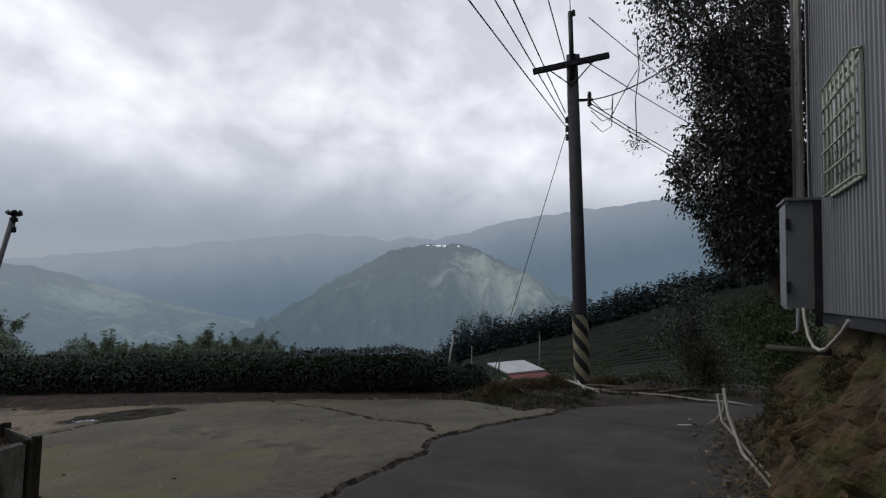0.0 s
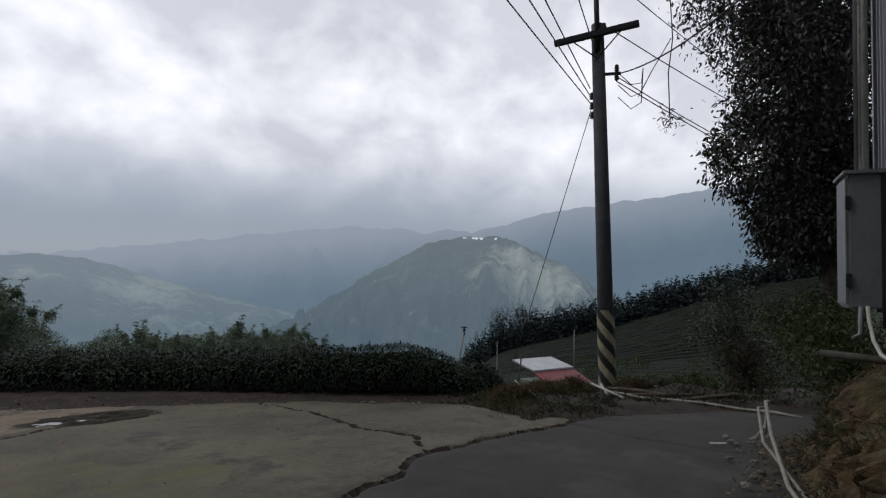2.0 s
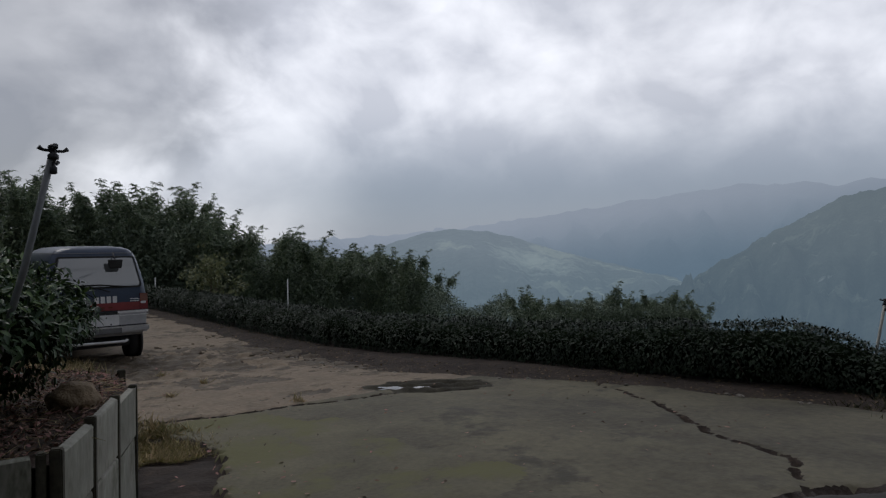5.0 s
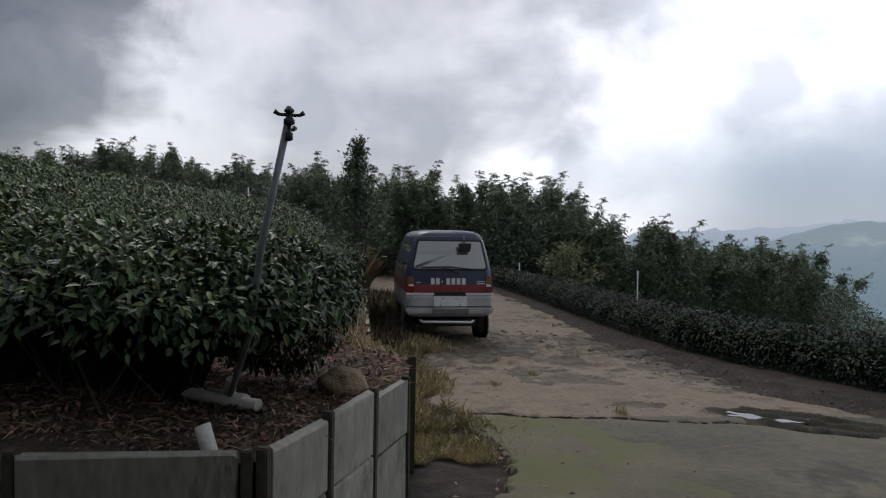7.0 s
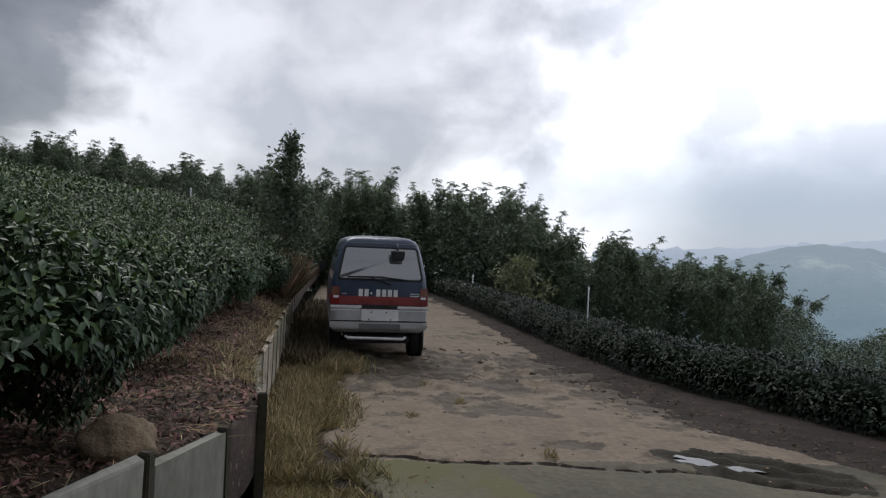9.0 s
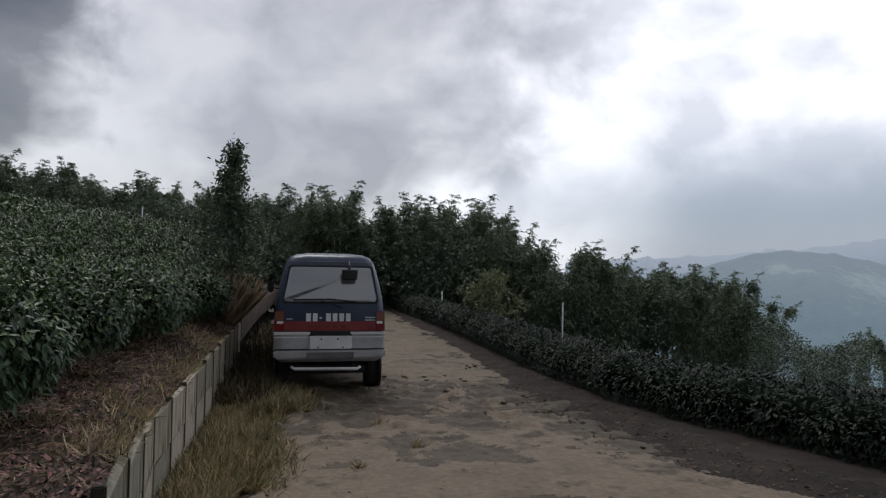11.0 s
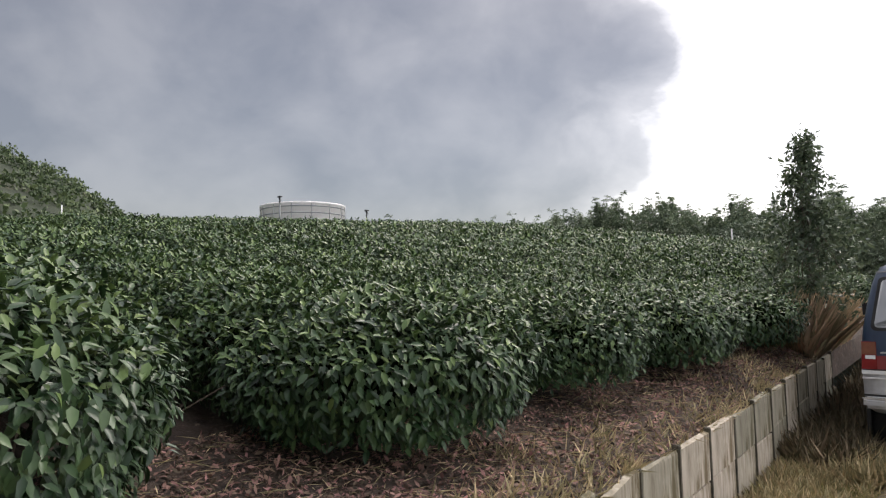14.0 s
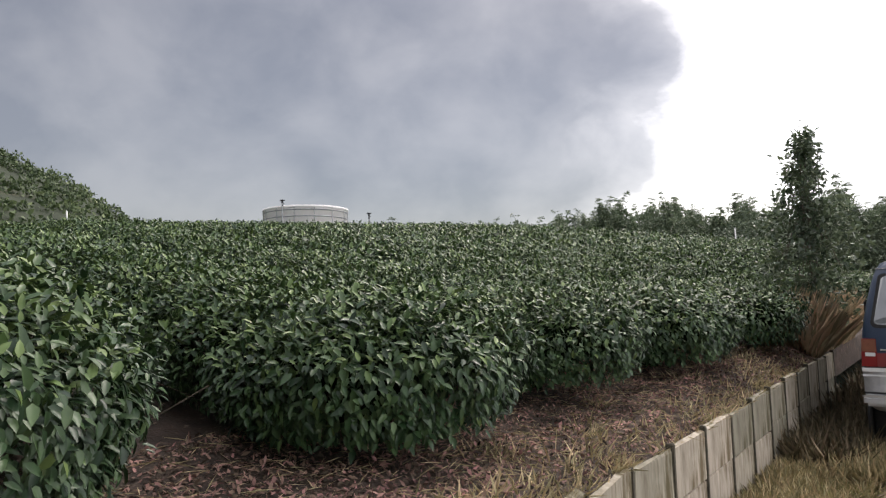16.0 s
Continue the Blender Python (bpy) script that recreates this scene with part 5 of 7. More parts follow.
# ---- utility pole ----
PX, PY = 9.26, 0.46
pole = thing("utility_pole", (PX, PY, -0.2), label="weathered concrete utility pole with black and yellow warning stripes", category="utility pole")
LEAN = -0.012      # the top leans a little to the north
def on_pole(z, off=0.0):
    return (off, -z * LEAN * 3.0, z)
part("shaft", tube([on_pole(-0.5), on_pole(3), on_pole(7.6)], [0.165, 0.15, 0.125], 16), POLE, pole)
bm = bmesh.new()
n = 72
for s in range(n):
    a0, a1 = 2 * math.pi * s / n, 2 * math.pi * (s + 1) / n
    m = 84
    for q in range(m):
        z0, z1 = 0.05 + 1.7 * q / m, 0.05 + 1.7 * (q + 1) / m
        r0 = 0.172
        f = bm.faces.new([bm.verts.new((r0 * math.cos(a), r0 * math.sin(a) - z * LEAN * 3, z)) for a, z in ((a0, z0), (a1, z0), (a1, z1), (a0, z1))])
        f.material_index = int(((a0 / (2 * math.pi)) * 6 + z0 / 0.2) % 2)
bmesh.ops.remove_doubles(bm, verts=bm.verts[:], dist=0.0005)
me = bpy.data.meshes.new("warning_sleeve")
bm.to_mesh(me)
bm.free()
me.materials.append(STRIPE_K)
me.materials.append(STRIPE_Y)
part("warning_sleeve", me, None, pole, "black and faded yellow diagonal stripes")
part("top_pin", tube([on_pole(7.0, -0.16), on_pole(8.55, -0.16)], 0.055, 10), METAL_DARK, pole, "dark steel extension")
arm = part("crossarm", boxed(-0.06, 0.06, -0.85, 0.85, -0.06, 0.06, bevel=0.01), METAL_DARK, pole, "dark steel crossarm")
arm.matrix_basis = pose(-0.16, 0.29, 7.35, -9, 0, 0)
for sgn in (-1, 1):
    part("brace", tube([(-0.16, 0.27 + 0.5 * sgn, 7.32 - 0.08 * sgn), (-0.14, 0.26, 6.85)], 0.014, 6), METAL_DARK, pole)
CERAMIC = material("glazed_ceramic", (0.06, 0.045, 0.04), (0.12, 0.1, 0.09), 8, 40, 0.25, 0.1)
for x, y, z in ((-0.16, 0.13, 7.47), (-0.16, 0.235, 8.5), (-0.02, -0.12, 6.64), (-0.02, -0.12, 6.46), (0.0, 0.37, 6.1), (0.0, 0.365, 5.9), (0, 0.36, 5.7)):
    ins = part("insulator", lathe([(0.02, -0.06), (0.055, -0.04), (0.03, -0.01), (0.055, 0.01), (0.03, 0.04), (0.045, 0.06), (0.02, 0.09)], 10), CERAMIC, pole, "brown ceramic insulator")
    ins.location = (x, y, z)
part("bracket", boxed(-0.02, 0.02, -0.2, 0.14, 6.52, 6.58, bevel=0.005), METAL_DARK, pole)


def sag(a, b, drop, n=14):
    a, b = Vector(a), Vector(b)
    return [a.lerp(b, i / n) + Vector((0, 0, -drop * 4 * (i / n) * (1 - i / n))) for i in range(n + 1)]


WIRE = material("black_cable", (0.012, 0.012, 0.014), (0.03, 0.03, 0.03), 5, 30, 0.6, 0.0)


def cable(name, a, b, drop, r, label, n=14):
    ob = part(name, tube(sag(a, b, drop, n), r, 5), WIRE)
    return tagged(ob, label=label, category="cable", group="cables on the utility pole")


T = Vector((PX, PY, -0.2))
# lines that come from over the camera to the pole
for k, (h, y, ey, ez) in enumerate(((8.45, 0.3, -0.2, 7.6), (7.0, 0.3, 1.9, 6.9), (6.25, 0.4, 2.9, 6.3), (6.1, 0.4, 3.8, 6.2), (5.95, 0.4, 5.0, 6.15))):
    cable("power_cable", T + Vector((-0.1, y, h)), (-22, ey, ez), 0.15, 0.011, "thin black overhead cable")
for k, (h, tx, ty, tz) in enumerate(((8.45, 34, -11, 9.5), (7.4, 30, -11, 8.0), (6.5, 28, -10, 6.2), (6.4, 26, -12, 4.2))):
    cable("power_cable", T + Vector((0, -0.1, h)), (tx, ty, tz), 0.5, 0.012, "thin black overhead cable")
cable("service_cable", T + Vector((0, -0.2, 6.55)), (2.9, -2.3, 6.1), 0.35, 0.014, "black service cable to the shed")
# hanging loops by the pole
for k in range(3):
    y0 = -0.15
    pts = [T + Vector((-0.02, y0, 6.55 - 0.25 * k)), T + Vector((0, y0 - 0.25, 6.3 - 0.25 * k)), T + Vector((0, y0 - 0.45, 6.32 - 0.2 * k)), T + Vector((0, y0 - 0.48, 6.62))]
    ob = part("loop_cable", tube(pts, 0.01, 5), WIRE)
    tagged(ob, label="slack loop of black cable", category="cable", group="cables on the utility pole")
cable("guy_wire", T + Vector((0, 0.35, 5.95)), (PX + 0.2, PY + 2.15, -0.35), 0.0, 0.008, "straight steel guy wire")
ob = part("guy_clamp", tube([(PX + 0.145, PY + 1.657, 1.32), (PX + 0.154, PY + 1.736, 1.05)], 0.03, 8), METAL_DARK)
tagged(ob, label="dark clamp on the guy wire", category="clamp")
# a vine with a leaf tuft that hangs from the cables
vine = thing("hanging_vine", (9.3, -0.68, 5.8), label="thin dead vine hanging from the cables", category="vine")
part("stem", tube([(0, 0, 2.0), (0.02, -0.05, 1.2), (0, 0.03, 0.5), (0.03, 0.0, -0.4)], 0.012, 5), TWIG, vine)
part("stem", tube([(0, -0.02, 1.2), (0, 0.35, 0.55), (0, 0.6, 0.05)], 0.01, 5), TWIG, vine)
v = np.random.default_rng(4)
lv, lt = leaf_arrays(v.normal(0, 1, (70, 3)) * np.array([0.12, 0.13, 0.12]) + np.array([0.03, 0, -0.42]), v.normal(0, 1, (70, 3)) + np.array([0, 0, -0.6]), v.normal(0, 1, (70, 3)), 0.12, 0.03)
tagged(part("leaf_tuft", tri_mesh("leaf_tuft", lv, lt, DARK_LEAF), None, vine), kind="stuff")


# ---- shed on the cut bank ----
SX, SY, SZ = 2.95, -2.28, 1.86          # its corner by the road
SLANT = math.degrees(math.atan2(-0.29, 2.64))
shed = thing("shed", (SX, SY, SZ), SLANT, label="grey corrugated steel shed on top of a cut bank", category="shed")


def corrugated(length, height, pitch=0.125, depth=0.022):
    """A ribbed sheet in the x-z plane, along -x."""
    prof = [(0, 0), (0.30, 0), (0.42, 1), (0.78, 1), (0.9, 0)]
    xs = [(k + u) * pitch for k in range(int(length / pitch)) for u, _ in prof]
    ds = [d * depth for k in range(int(length / pitch)) for _, d in prof]
    verts = [(-x, d, z) for z in (0, height) for x, d in zip(xs, ds)]
    n = len(xs)
    verts += [(-x, d - 0.012, z) for z in (0, height) for x, d in zip(xs, ds)]
    faces = [(i, n + i, n + i + 1, i + 1) for i in range(n - 1)] + [(2 * n + i, 2 * n + i + 1, 3 * n + i + 1, 3 * n + i) for i in range(n - 1)]
    faces += [(i, i + 1, 2 * n + i + 1, 2 * n + i) for i in range(n - 1)]
    return mesh_from("wall_sheet", verts, faces)


part("road_wall", corrugated(12.0, 5.2), STEEL_SHEET, shed, "vertical ribbed grey steel sheet")
end = part("end_wall", corrugated(4.5, 5.2), STEEL_SHEET, shed)
end.matrix_basis = pose(0, 0, 0, 0, 0, 90)
end.location = (0.0, -4.5, 0)
end.rotation_euler = (0, 0, radians(-90))
part("corner_trim", boxed(-0.03, 0.04, -0.03, 0.045, -0.02, 5.25, bevel=0.004), STEEL_SHEET, shed)
part("roof", boxed(-12.2, 0.3, -4.8, 0.35, 5.2, 5.28, bevel=0.01), STEEL_SHEET, shed)
part("gutter", tube([(-12, 0.42, 5.1), (0.3, 0.42, 5.1)], 0.06, 8), METAL_DARK, shed)
part("floor_beam", boxed(-12, 0, -4.4, -0.02, -0.12, -0.01, bevel=0.01), METAL_DARK, shed)
# window with a grille
bm = bmesh.new()
WX0, WX1, WZ0, WZ1 = -2.28, -1.1, 1.13, 2.22
for q in ((WX0, WX0 + 0.035, WZ0, WZ1), (WX1 - 0.035, WX1, WZ0, WZ1), (WX0 + 0.035, WX1 - 0.035, WZ0, WZ0 + 0.035), (WX0 + 0.035, WX1 - 0.035, WZ1 - 0.035, WZ1)):
    box(bm, q[0], q[1], 0.022, 0.05, q[2], q[3], bevel=0.004)
win = part("window_frame", bm, GRILLE, shed, "pale green window frame")
PANE = bpy.data.materials.new("dim_glass")
PANE.use_nodes = True
pb = PANE.node_tree.nodes["Principled BSDF"]
pb.inputs["Base Color"].default_value, pb.inputs["Roughness"].default_value = (0.05, 0.07, 0.06, 1), 0.15
part("pane", boxed(WX0 + 0.035, WX1 - 0.035, 0.024, 0.034, WZ0 + 0.035, WZ1 - 0.035), PANE, win)
for k in range(8):
    x = WX0 + 0.02 + k * (WX1 - WX0 - 0.04) / 7
    part("grille_bar", tube([(x, 0.09, WZ0), (x, 0.09, WZ1)], 0.011, 6), GRILLE, win)
for k in range(6):
    z = WZ0 + 0.015 + k * (WZ1 - WZ0 - 0.03) / 5
    part("grille_bar", tube([(WX0, 0.105, z), (WX1, 0.105, z)], 0.011, 6), GRILLE, win)
for x in (WX0, WX1):
    for z in (WZ0 + 0.02, WZ1 - 0.02):
        part("grille_foot", tube([(x, 0.03, z), (x, 0.105, z)], 0.01, 6), GRILLE, win)
# cabinet and conduits on the road wall
cab = thing("meter_cabinet", (2.72, -1.94, 1.86), SLANT, label="tall grey steel meter cabinet on the shed wall", category="cabinet")
part("body", boxed(-0.24, 0.24, -0.3, 0.02, 0.02, 1.2, bevel=0.012), BOX_GREY, cab)
part("door", boxed(-0.225, 0.225, 0.018, 0.04, 0.05, 1.17, bevel=0.008), BOX_GREY, cab)
part("lid", boxed(-0.28, 0.28, -0.31, 0.06, 1.19, 1.225, bevel=0.006), BOX_GREY, cab, "overhanging grey lid")
part("hinge", boxed(-0.262, -0.235, 0.0, 0.045, 0.2, 0.32, bevel=0.004), METAL_DARK, cab)
part("hinge", boxed(-0.262, -0.235, 0.0, 0.045, 0.88, 1.0, bevel=0.004), METAL_DARK, cab)
part("side_trim", boxed(-0.262, -0.24, -0.29, -0.22, -0.15, 1.2, bevel=0.004), METAL_DARK, cab, "dark cable trunking")
for dx_, r_ in ((-0.1, 0.028), (0.02, 0.02), (0.1, 0.034)):
    ob = part("conduit", tube([(2.75 + dx_, -2.08, 3.05), (2.75 + dx_, -2.08, 6.8), (2.78 + dx_, -1.8, 6.95), (3.2 + dx_, -1.4, 6.95)], r_, 8), PVC if r_ < 0.03 else BOX_GREY)
    tagged(ob, label="grey conduit up the shed wall", category="conduit", group="conduits on the shed wall")
ob = part("drain_pipe", tube([(2.48, -1.98, 1.9), (2.48, -1.98, 1.66), (2.53, -1.94, 1.62)], 0.022, 10), BOX_GREY)
tagged(ob, label="short grey drain pipe under the cabinet", category="pipe")
ob = part("pipe_stub", tube([(2.1, -2.15, 1.47), (3.2, -1.85, 1.42)], 0.036, 10), POST_DARK)
tagged(ob, label="mossy pipe that sticks out of the bank", category="pipe")
pts = [(2.37, -2.0, 1.9), (2.33, -2.0, 1.78), (2.23, -2.0, 1.62), (2.06, -2.0, 1.52), (1.88, -2.0, 1.5), (1.7, -2.0, 1.53), (1.51, -2.0, 1.61), (1.36, -2.02, 1.7), (1.26, -2.05, 1.82)]
ob = part("cable_loop", tube(pts, 0.018, 6), PVC)
tagged(ob, label="pale cable loop under the shed", category="cable")

# the cut bank under the shed
verts, faces = [], []
nx_, nz_ = 230, 46
for i in range(nx_ + 1):
    x = -9 + 13.4 * (i / nx_) ** 0.6
    foot = lerp_table(x, (-9, -3, 0.5, 1.2, 2.3, 3.9, 4.4), (-1.0, -1.0, -1.15, -1.25, -1.45, -1.75, -2.4))
    back = SY - 0.11 * (x - SX) - 0.25
    for j in range(nz_ + 1):
        s = j / nz_
        z = ground_z(x, foot) - 0.1 + (SZ - 0.06 - ground_z(x, foot)) * s * (1.0 if x < 3.3 else max(0.35, 1 - (x - 3.3) * 0.7))
        p = Vector((x * 1.6, s * 2.2, 3))
        crag = 1 - abs(noise.noise(Vector((x * 2.6, s * 2.4, 5)))) * 2
        lump = 0.2 * noise.fractal(p, 0.8, 2.1, 5) + 0.17 * crag + 0.11 * noise.noise(Vector((x * 8, s * 9, 1))) + 0.045 * noise.noise(Vector((x * 21, s * 24, 1)))
        y = foot + (back - foot) * (s ** 0.75) + lump * math.sin(math.pi * min(1, s * 1.05 + 0.04))
        verts.append((x + 0.08 * noise.noise(Vector((x * 4, s * 5, 8))), y, z + 0.05 * noise.noise(Vector((x * 6, s * 7, 11))) * math.sin(math.pi * s)))
faces = [(i * (nz_ + 1) + j, (i + 1) * (nz_ + 1) + j, (i + 1) * (nz_ + 1) + j + 1, i * (nz_ + 1) + j + 1) for i in range(nx_) for j in range(nz_)]
top_row = [(i * (nz_ + 1) + nz_) for i in range(nx_ + 1)]
base_n = len(verts)
for i in top_row:
    x, y, z = verts[i]
    verts.append((x, y - 5.5, z + 0.02))
faces += [(top_row[i], top_row[i + 1], base_n + i + 1, base_n + i) for i in range(nx_)]
bank_ob = part("earth_bank", mesh_from("earth_bank", verts, faces, (BANK,)))
tagged(bank_ob, label="steep orange-brown cut earth bank under a shed", category="bank", kind="structure")
PIPE_OLD = material("dirty_plastic_pipe", (0.17, 0.16, 0.13), (0.36, 0.34, 0.29), 5.0, 40, 0.6, 0.2)
# bent water pipes along the foot of the bank
for k, (off, r_) in enumerate(((0.0, 0.019), (0.07, 0.015))):
    pts = [(0.2 + off, -1.35 - off, 0.45), (0.9 + off, -1.3 - off, 0.44), (1.8 + off, -1.28 - off, 0.48), (2.9, -1.35 + off, 0.65 - off), (3.6, -1.42 + off, 0.85 - off), (3.95, -1.5, 0.8 - off), (4.1, -1.5, 0.5 - off), (4.0, -1.35 + off, 0.33)]
    ob = part("water_pipe", tube(pts, r_, 8), PIPE_OLD)
    tagged(ob, label="bent pale plastic water pipe on the ground", category="pipe", group="water pipes by the bank")
pts = [(x, y, shoulder_z(x, y) + 0.035) for x, y in ((7.75, 0.35), (7.2, -0.2), (6.95, -0.6), (6.85, -1.1), (6.75, -1.6), (6.4, -2.0), (6.1, -2.3))]
ob = part("water_pipe", tube(pts, 0.024, 8), PIPE_OLD)
tagged(ob, label="long pale plastic water pipe across the road end", category="pipe", group="water pipes by the bank")
for a, b, rad in (((7.9, 0.75), (6.6, 0.1), 0.022), ((7.5, 0.5), (7.0, 0.35), 0.016), ((6.2, 1.75), (5.95, 1.35), 0.018)):
    ob = part("bamboo_stick", tube([(*a, shoulder_z(*a) + 0.16), (*b, shoulder_z(*b) + 0.02)], rad, 6), PVC)
    tagged(ob, label="broken pale bamboo stick by the pole", category="stick", group="sticks by the pole")
for k, (x, y, long_, turn) in enumerate(((7.6, -0.35, 1.3, 100), (8.2, 0.0, 1.0, 60), (7.4, -1.3, 0.9, 120))):
    ob = part("log", tube([(-long_ / 2, 0, 0), (-0.1, 0.03, 0.02), (long_ / 2, 0, 0)], [0.042, 0.035, 0.026], 9), BARK)
    ob.matrix_basis = pose(x, y, shoulder_z(x, y) + 0.03, 0, 2, turn)
    tagged(ob, label="dark rotting log by the road end", category="log", group="logs at the road end")
ob = part("paper_scrap", boxed(-0.09, 0.09, -0.025, 0.025, 0, 0.006, bevel=0.002), PVC)
ob.matrix_basis = pose(3.5, -0.95, ground_z(3.5, -0.95) + 0.004, 0, 0, -70)
tagged(ob, label="white scrap lying on the road", category="scrap")


# ---- hut below the road ----
RED_ROOF = material("red_roof_paint", (0.17, 0.035, 0.035), (0.3, 0.07, 0.07), 1.5, 20, 0.5, 0.1)
PALE_ROOF = material("pale_roof_sheet", (0.42, 0.43, 0.45), (0.62, 0.63, 0.65), 1.5, 20, 0.45, 0.1)
HUT_WALL = material("green_hut_wall", (0.12, 0.15, 0.13), (0.24, 0.28, 0.25), 2, 20, 0.7, 0.1)
hut = thing("hut", (17.8, 3.25, -3.02), -44, label="small hut below the road with a red and white roof", category="hut")
part("wall", boxed(0.05, 1.45, -0.95, 1.1, 0, 1.72, bevel=0.02), HUT_WALL, hut, "pale green sheet wall")
for name, mat, y0, y1, z0, z1, label in (("white_roof", PALE_ROOF, -0.02, 1.25, 2.1, 2.32, "white painted roof sheet"), ("red_roof", RED_ROOF, -1.15, -0.03, 1.66, 2.03, "red painted roof sheet")):
    bm = bmesh.new()
    vs = [bm.verts.new(c) for c in ((-0.1, y0, z0), (1.62, y0, z0 + 0.05), (1.62, y1, z1 + 0.05), (-0.1, y1, z1), (-0.1, y0, z0 + 0.05), (1.62, y0, z0 + 0.1), (1.62, y1, z1 + 0.1), (-0.1, y1, z1 + 0.05))]
    for f in ((3, 2, 1, 0), (4, 5, 6, 7), (0, 1, 5, 4), (1, 2, 6, 5), (2, 3, 7, 6), (3, 0, 4, 7)):
        bm.faces.new([vs[i] for i in f])
    part(name, bm, mat, hut, label)


# ---- posts ----
def slim_post(name, x, y, z0, z1, r, mat, label, head=None, lean=(0, 0)):
    ob = thing(name, (x, y, z0), label=label, category="post")
    part("shaft", tube([(0, 0, -0.2), (lean[0], lean[1], z1 - z0)], r, 8), mat, ob)
    if head:
        part("head", head, METAL_DARK, ob, "dark sprinkler head").location = (lean[0], lean[1], z1 - z0)
    return ob


def sprinkler_head(s=1.0):
    bm = lathe([(0.02 * s, -0.2 * s), (0.035 * s, -0.19 * s), (0.035 * s, -0.13 * s), (0.02 * s, -0.12 * s), (0.02 * s, -0.06 * s), (0.05 * s, -0.05 * s), (0.05 * s, -0.01 * s), (0.03 * s, 0.01 * s), (0.03 * s, 0.05 * s), (0.045 * s, 0.06 * s), (0.045 * s, 0.08 * s), (0.02 * s, 0.1 * s)], 10)
    for k, (a, long_, z) in enumerate(((0.2, 0.13, 0.03), (3.3, 0.13, 0.03), (1.7, 0.1, 0.05), (4.8, 0.1, 0.05), (0.9, 0.07, -0.1))):
        c, d = math.cos(a), math.sin(a)
        arm_ = tube([(0, 0, z * s), (long_ * 0.7 * s * c, long_ * 0.7 * s * d, (z + 0.005) * s), (long_ * s * c, long_ * s * d, (z + 0.03) * s)], [0.016 * s, 0.016 * s, 0.026 * s], 6)
        me_ = bpy.data.meshes.new("t")
        arm_.to_mesh(me_)
        arm_.free()
        bm.from_mesh(me_)
        bpy.data.meshes.remove(me_)
    return bm


slim_post("marker_post", 3.95, 13.3, 0.0, 1.26, 0.013, WHITE_PAINT, "thin white post in the hedge")
slim_post("marker_post", 3.9, 24.0, -0.3, 0.95, 0.02, WHITE_PAINT, "thin white post in the hedge")
slim_post("sprinkler_post", 7.35, 3.1, 0.2, 1.18, 0.018, PVC, "thin leaning sprinkler post by the hedge", sprinkler_head(0.55), (0.05, -0.17))
slim_post("sprinkler_post", -7.05, 29.4, 2.5, 3.88, 0.025, WHITE_PAINT, "thin white post among the tea")
slim_post("marker_post", 20.5, 5.2, -4.0, -0.2, 0.018, BOX_GREY, "thin pale post below the road")
slim_post("marker_post", 57, 5.9, -7.5, -2.1, 0.05, BOX_GREY, "thin pale post on the tea slope")
slim_post("stake", 12.75, 2.98, -1.2, 0.2, 0.02, METAL_DARK, "thin dark leaning stake", None, (0.0, -0.15))

# sprinkler standpipe at the corner of the terrace
spr = thing("sprinkler_standpipe", (-2.13, 4.45, 0.925), label="tall leaning plastic sprinkler standpipe in the tea", category="sprinkler")
part("riser", tube([(0, 0, 0.03), (0.2, -0.38, 0.5), (0.29, -0.61, 0.93), (0.41, -0.645, 1.5)], 0.017, 10), BOX_GREY, spr)
hd = part("head", sprinkler_head(0.5), METAL_DARK, spr, "dark brass sprinkler head")
hd.location = (0.415, -0.65, 1.51)
part("supply_pipe", tube([(-2.4, 1.1, 0.2), (-0.76, 0.34, 0.12), (-0.27, 0.11, 0.09), (0.2, -0.15, 0.075)], 0.034, 10), PVC, spr, "pale plastic supply pipe")
part("tee", tube([(-0.12, 0.05, 0.083), (0.12, -0.09, 0.078)], 0.044, 10), PVC, spr)
part("socket", tube([(0, 0, 0.03), (0.045, -0.07, 0.2)], 0.031, 10), PVC, spr)
ob = part("pipe_stump", tube([(-1.98, 3.62, 0.9), (-2.05, 3.67, 1.09)], 0.034, 10), PVC)
tagged(ob, label="cut-off pale pipe at the wall corner", category="pipe")

# stone on the terrace
bm = bmesh.new()
bmesh.ops.create_icosphere(bm, subdivisions=4, radius=0.155)
for v_ in bm.verts:
    n_ = v_.co.normalized()
    v_.co *= 1 + 0.2 * noise.fractal(n_ * 1.3, 1.1, 2, 4) - 0.1 * abs(noise.noise(n_ * 2.4 + Vector((4, 0, 0))))
    v_.co.z *= 0.72
for f_ in bm.faces:
    f_.smooth = True
rock = part("boulder", bm, ROCK)
rock.location = (-1.5, 4.66, 1.02)
tagged(rock, label="rounded brown boulder on the terrace edge", category="boulder")

# ---- water tank on the rise ----
TANK = material("galvanised_tank", (0.88, 0.82, 0.8), (0.96, 0.93, 0.92), 0.6, 6, 0.4, 0.1)
ta = radians(-53.3)
tank = thing("water_tank", (0.25 + 31 * math.sin(ta), 4.29 + 31 * math.cos(ta), 3.0), label="round pale galvanised water tank over the tea field", category="water tank")
part("drum", lathe([(1.95, 0), (1.98, 0.05), (1.98, 2.9), (2.02, 2.92), (2.02, 3.0), (1.9, 3.0)], 48), TANK, tank)
for z in (1.9, 2.2, 2.5, 2.8):
    part("hoop", lathe([(1.99, z - 0.018), (2.01, z - 0.018), (2.01, z + 0.018), (1.99, z + 0.018)], 48), BOX_GREY, tank)
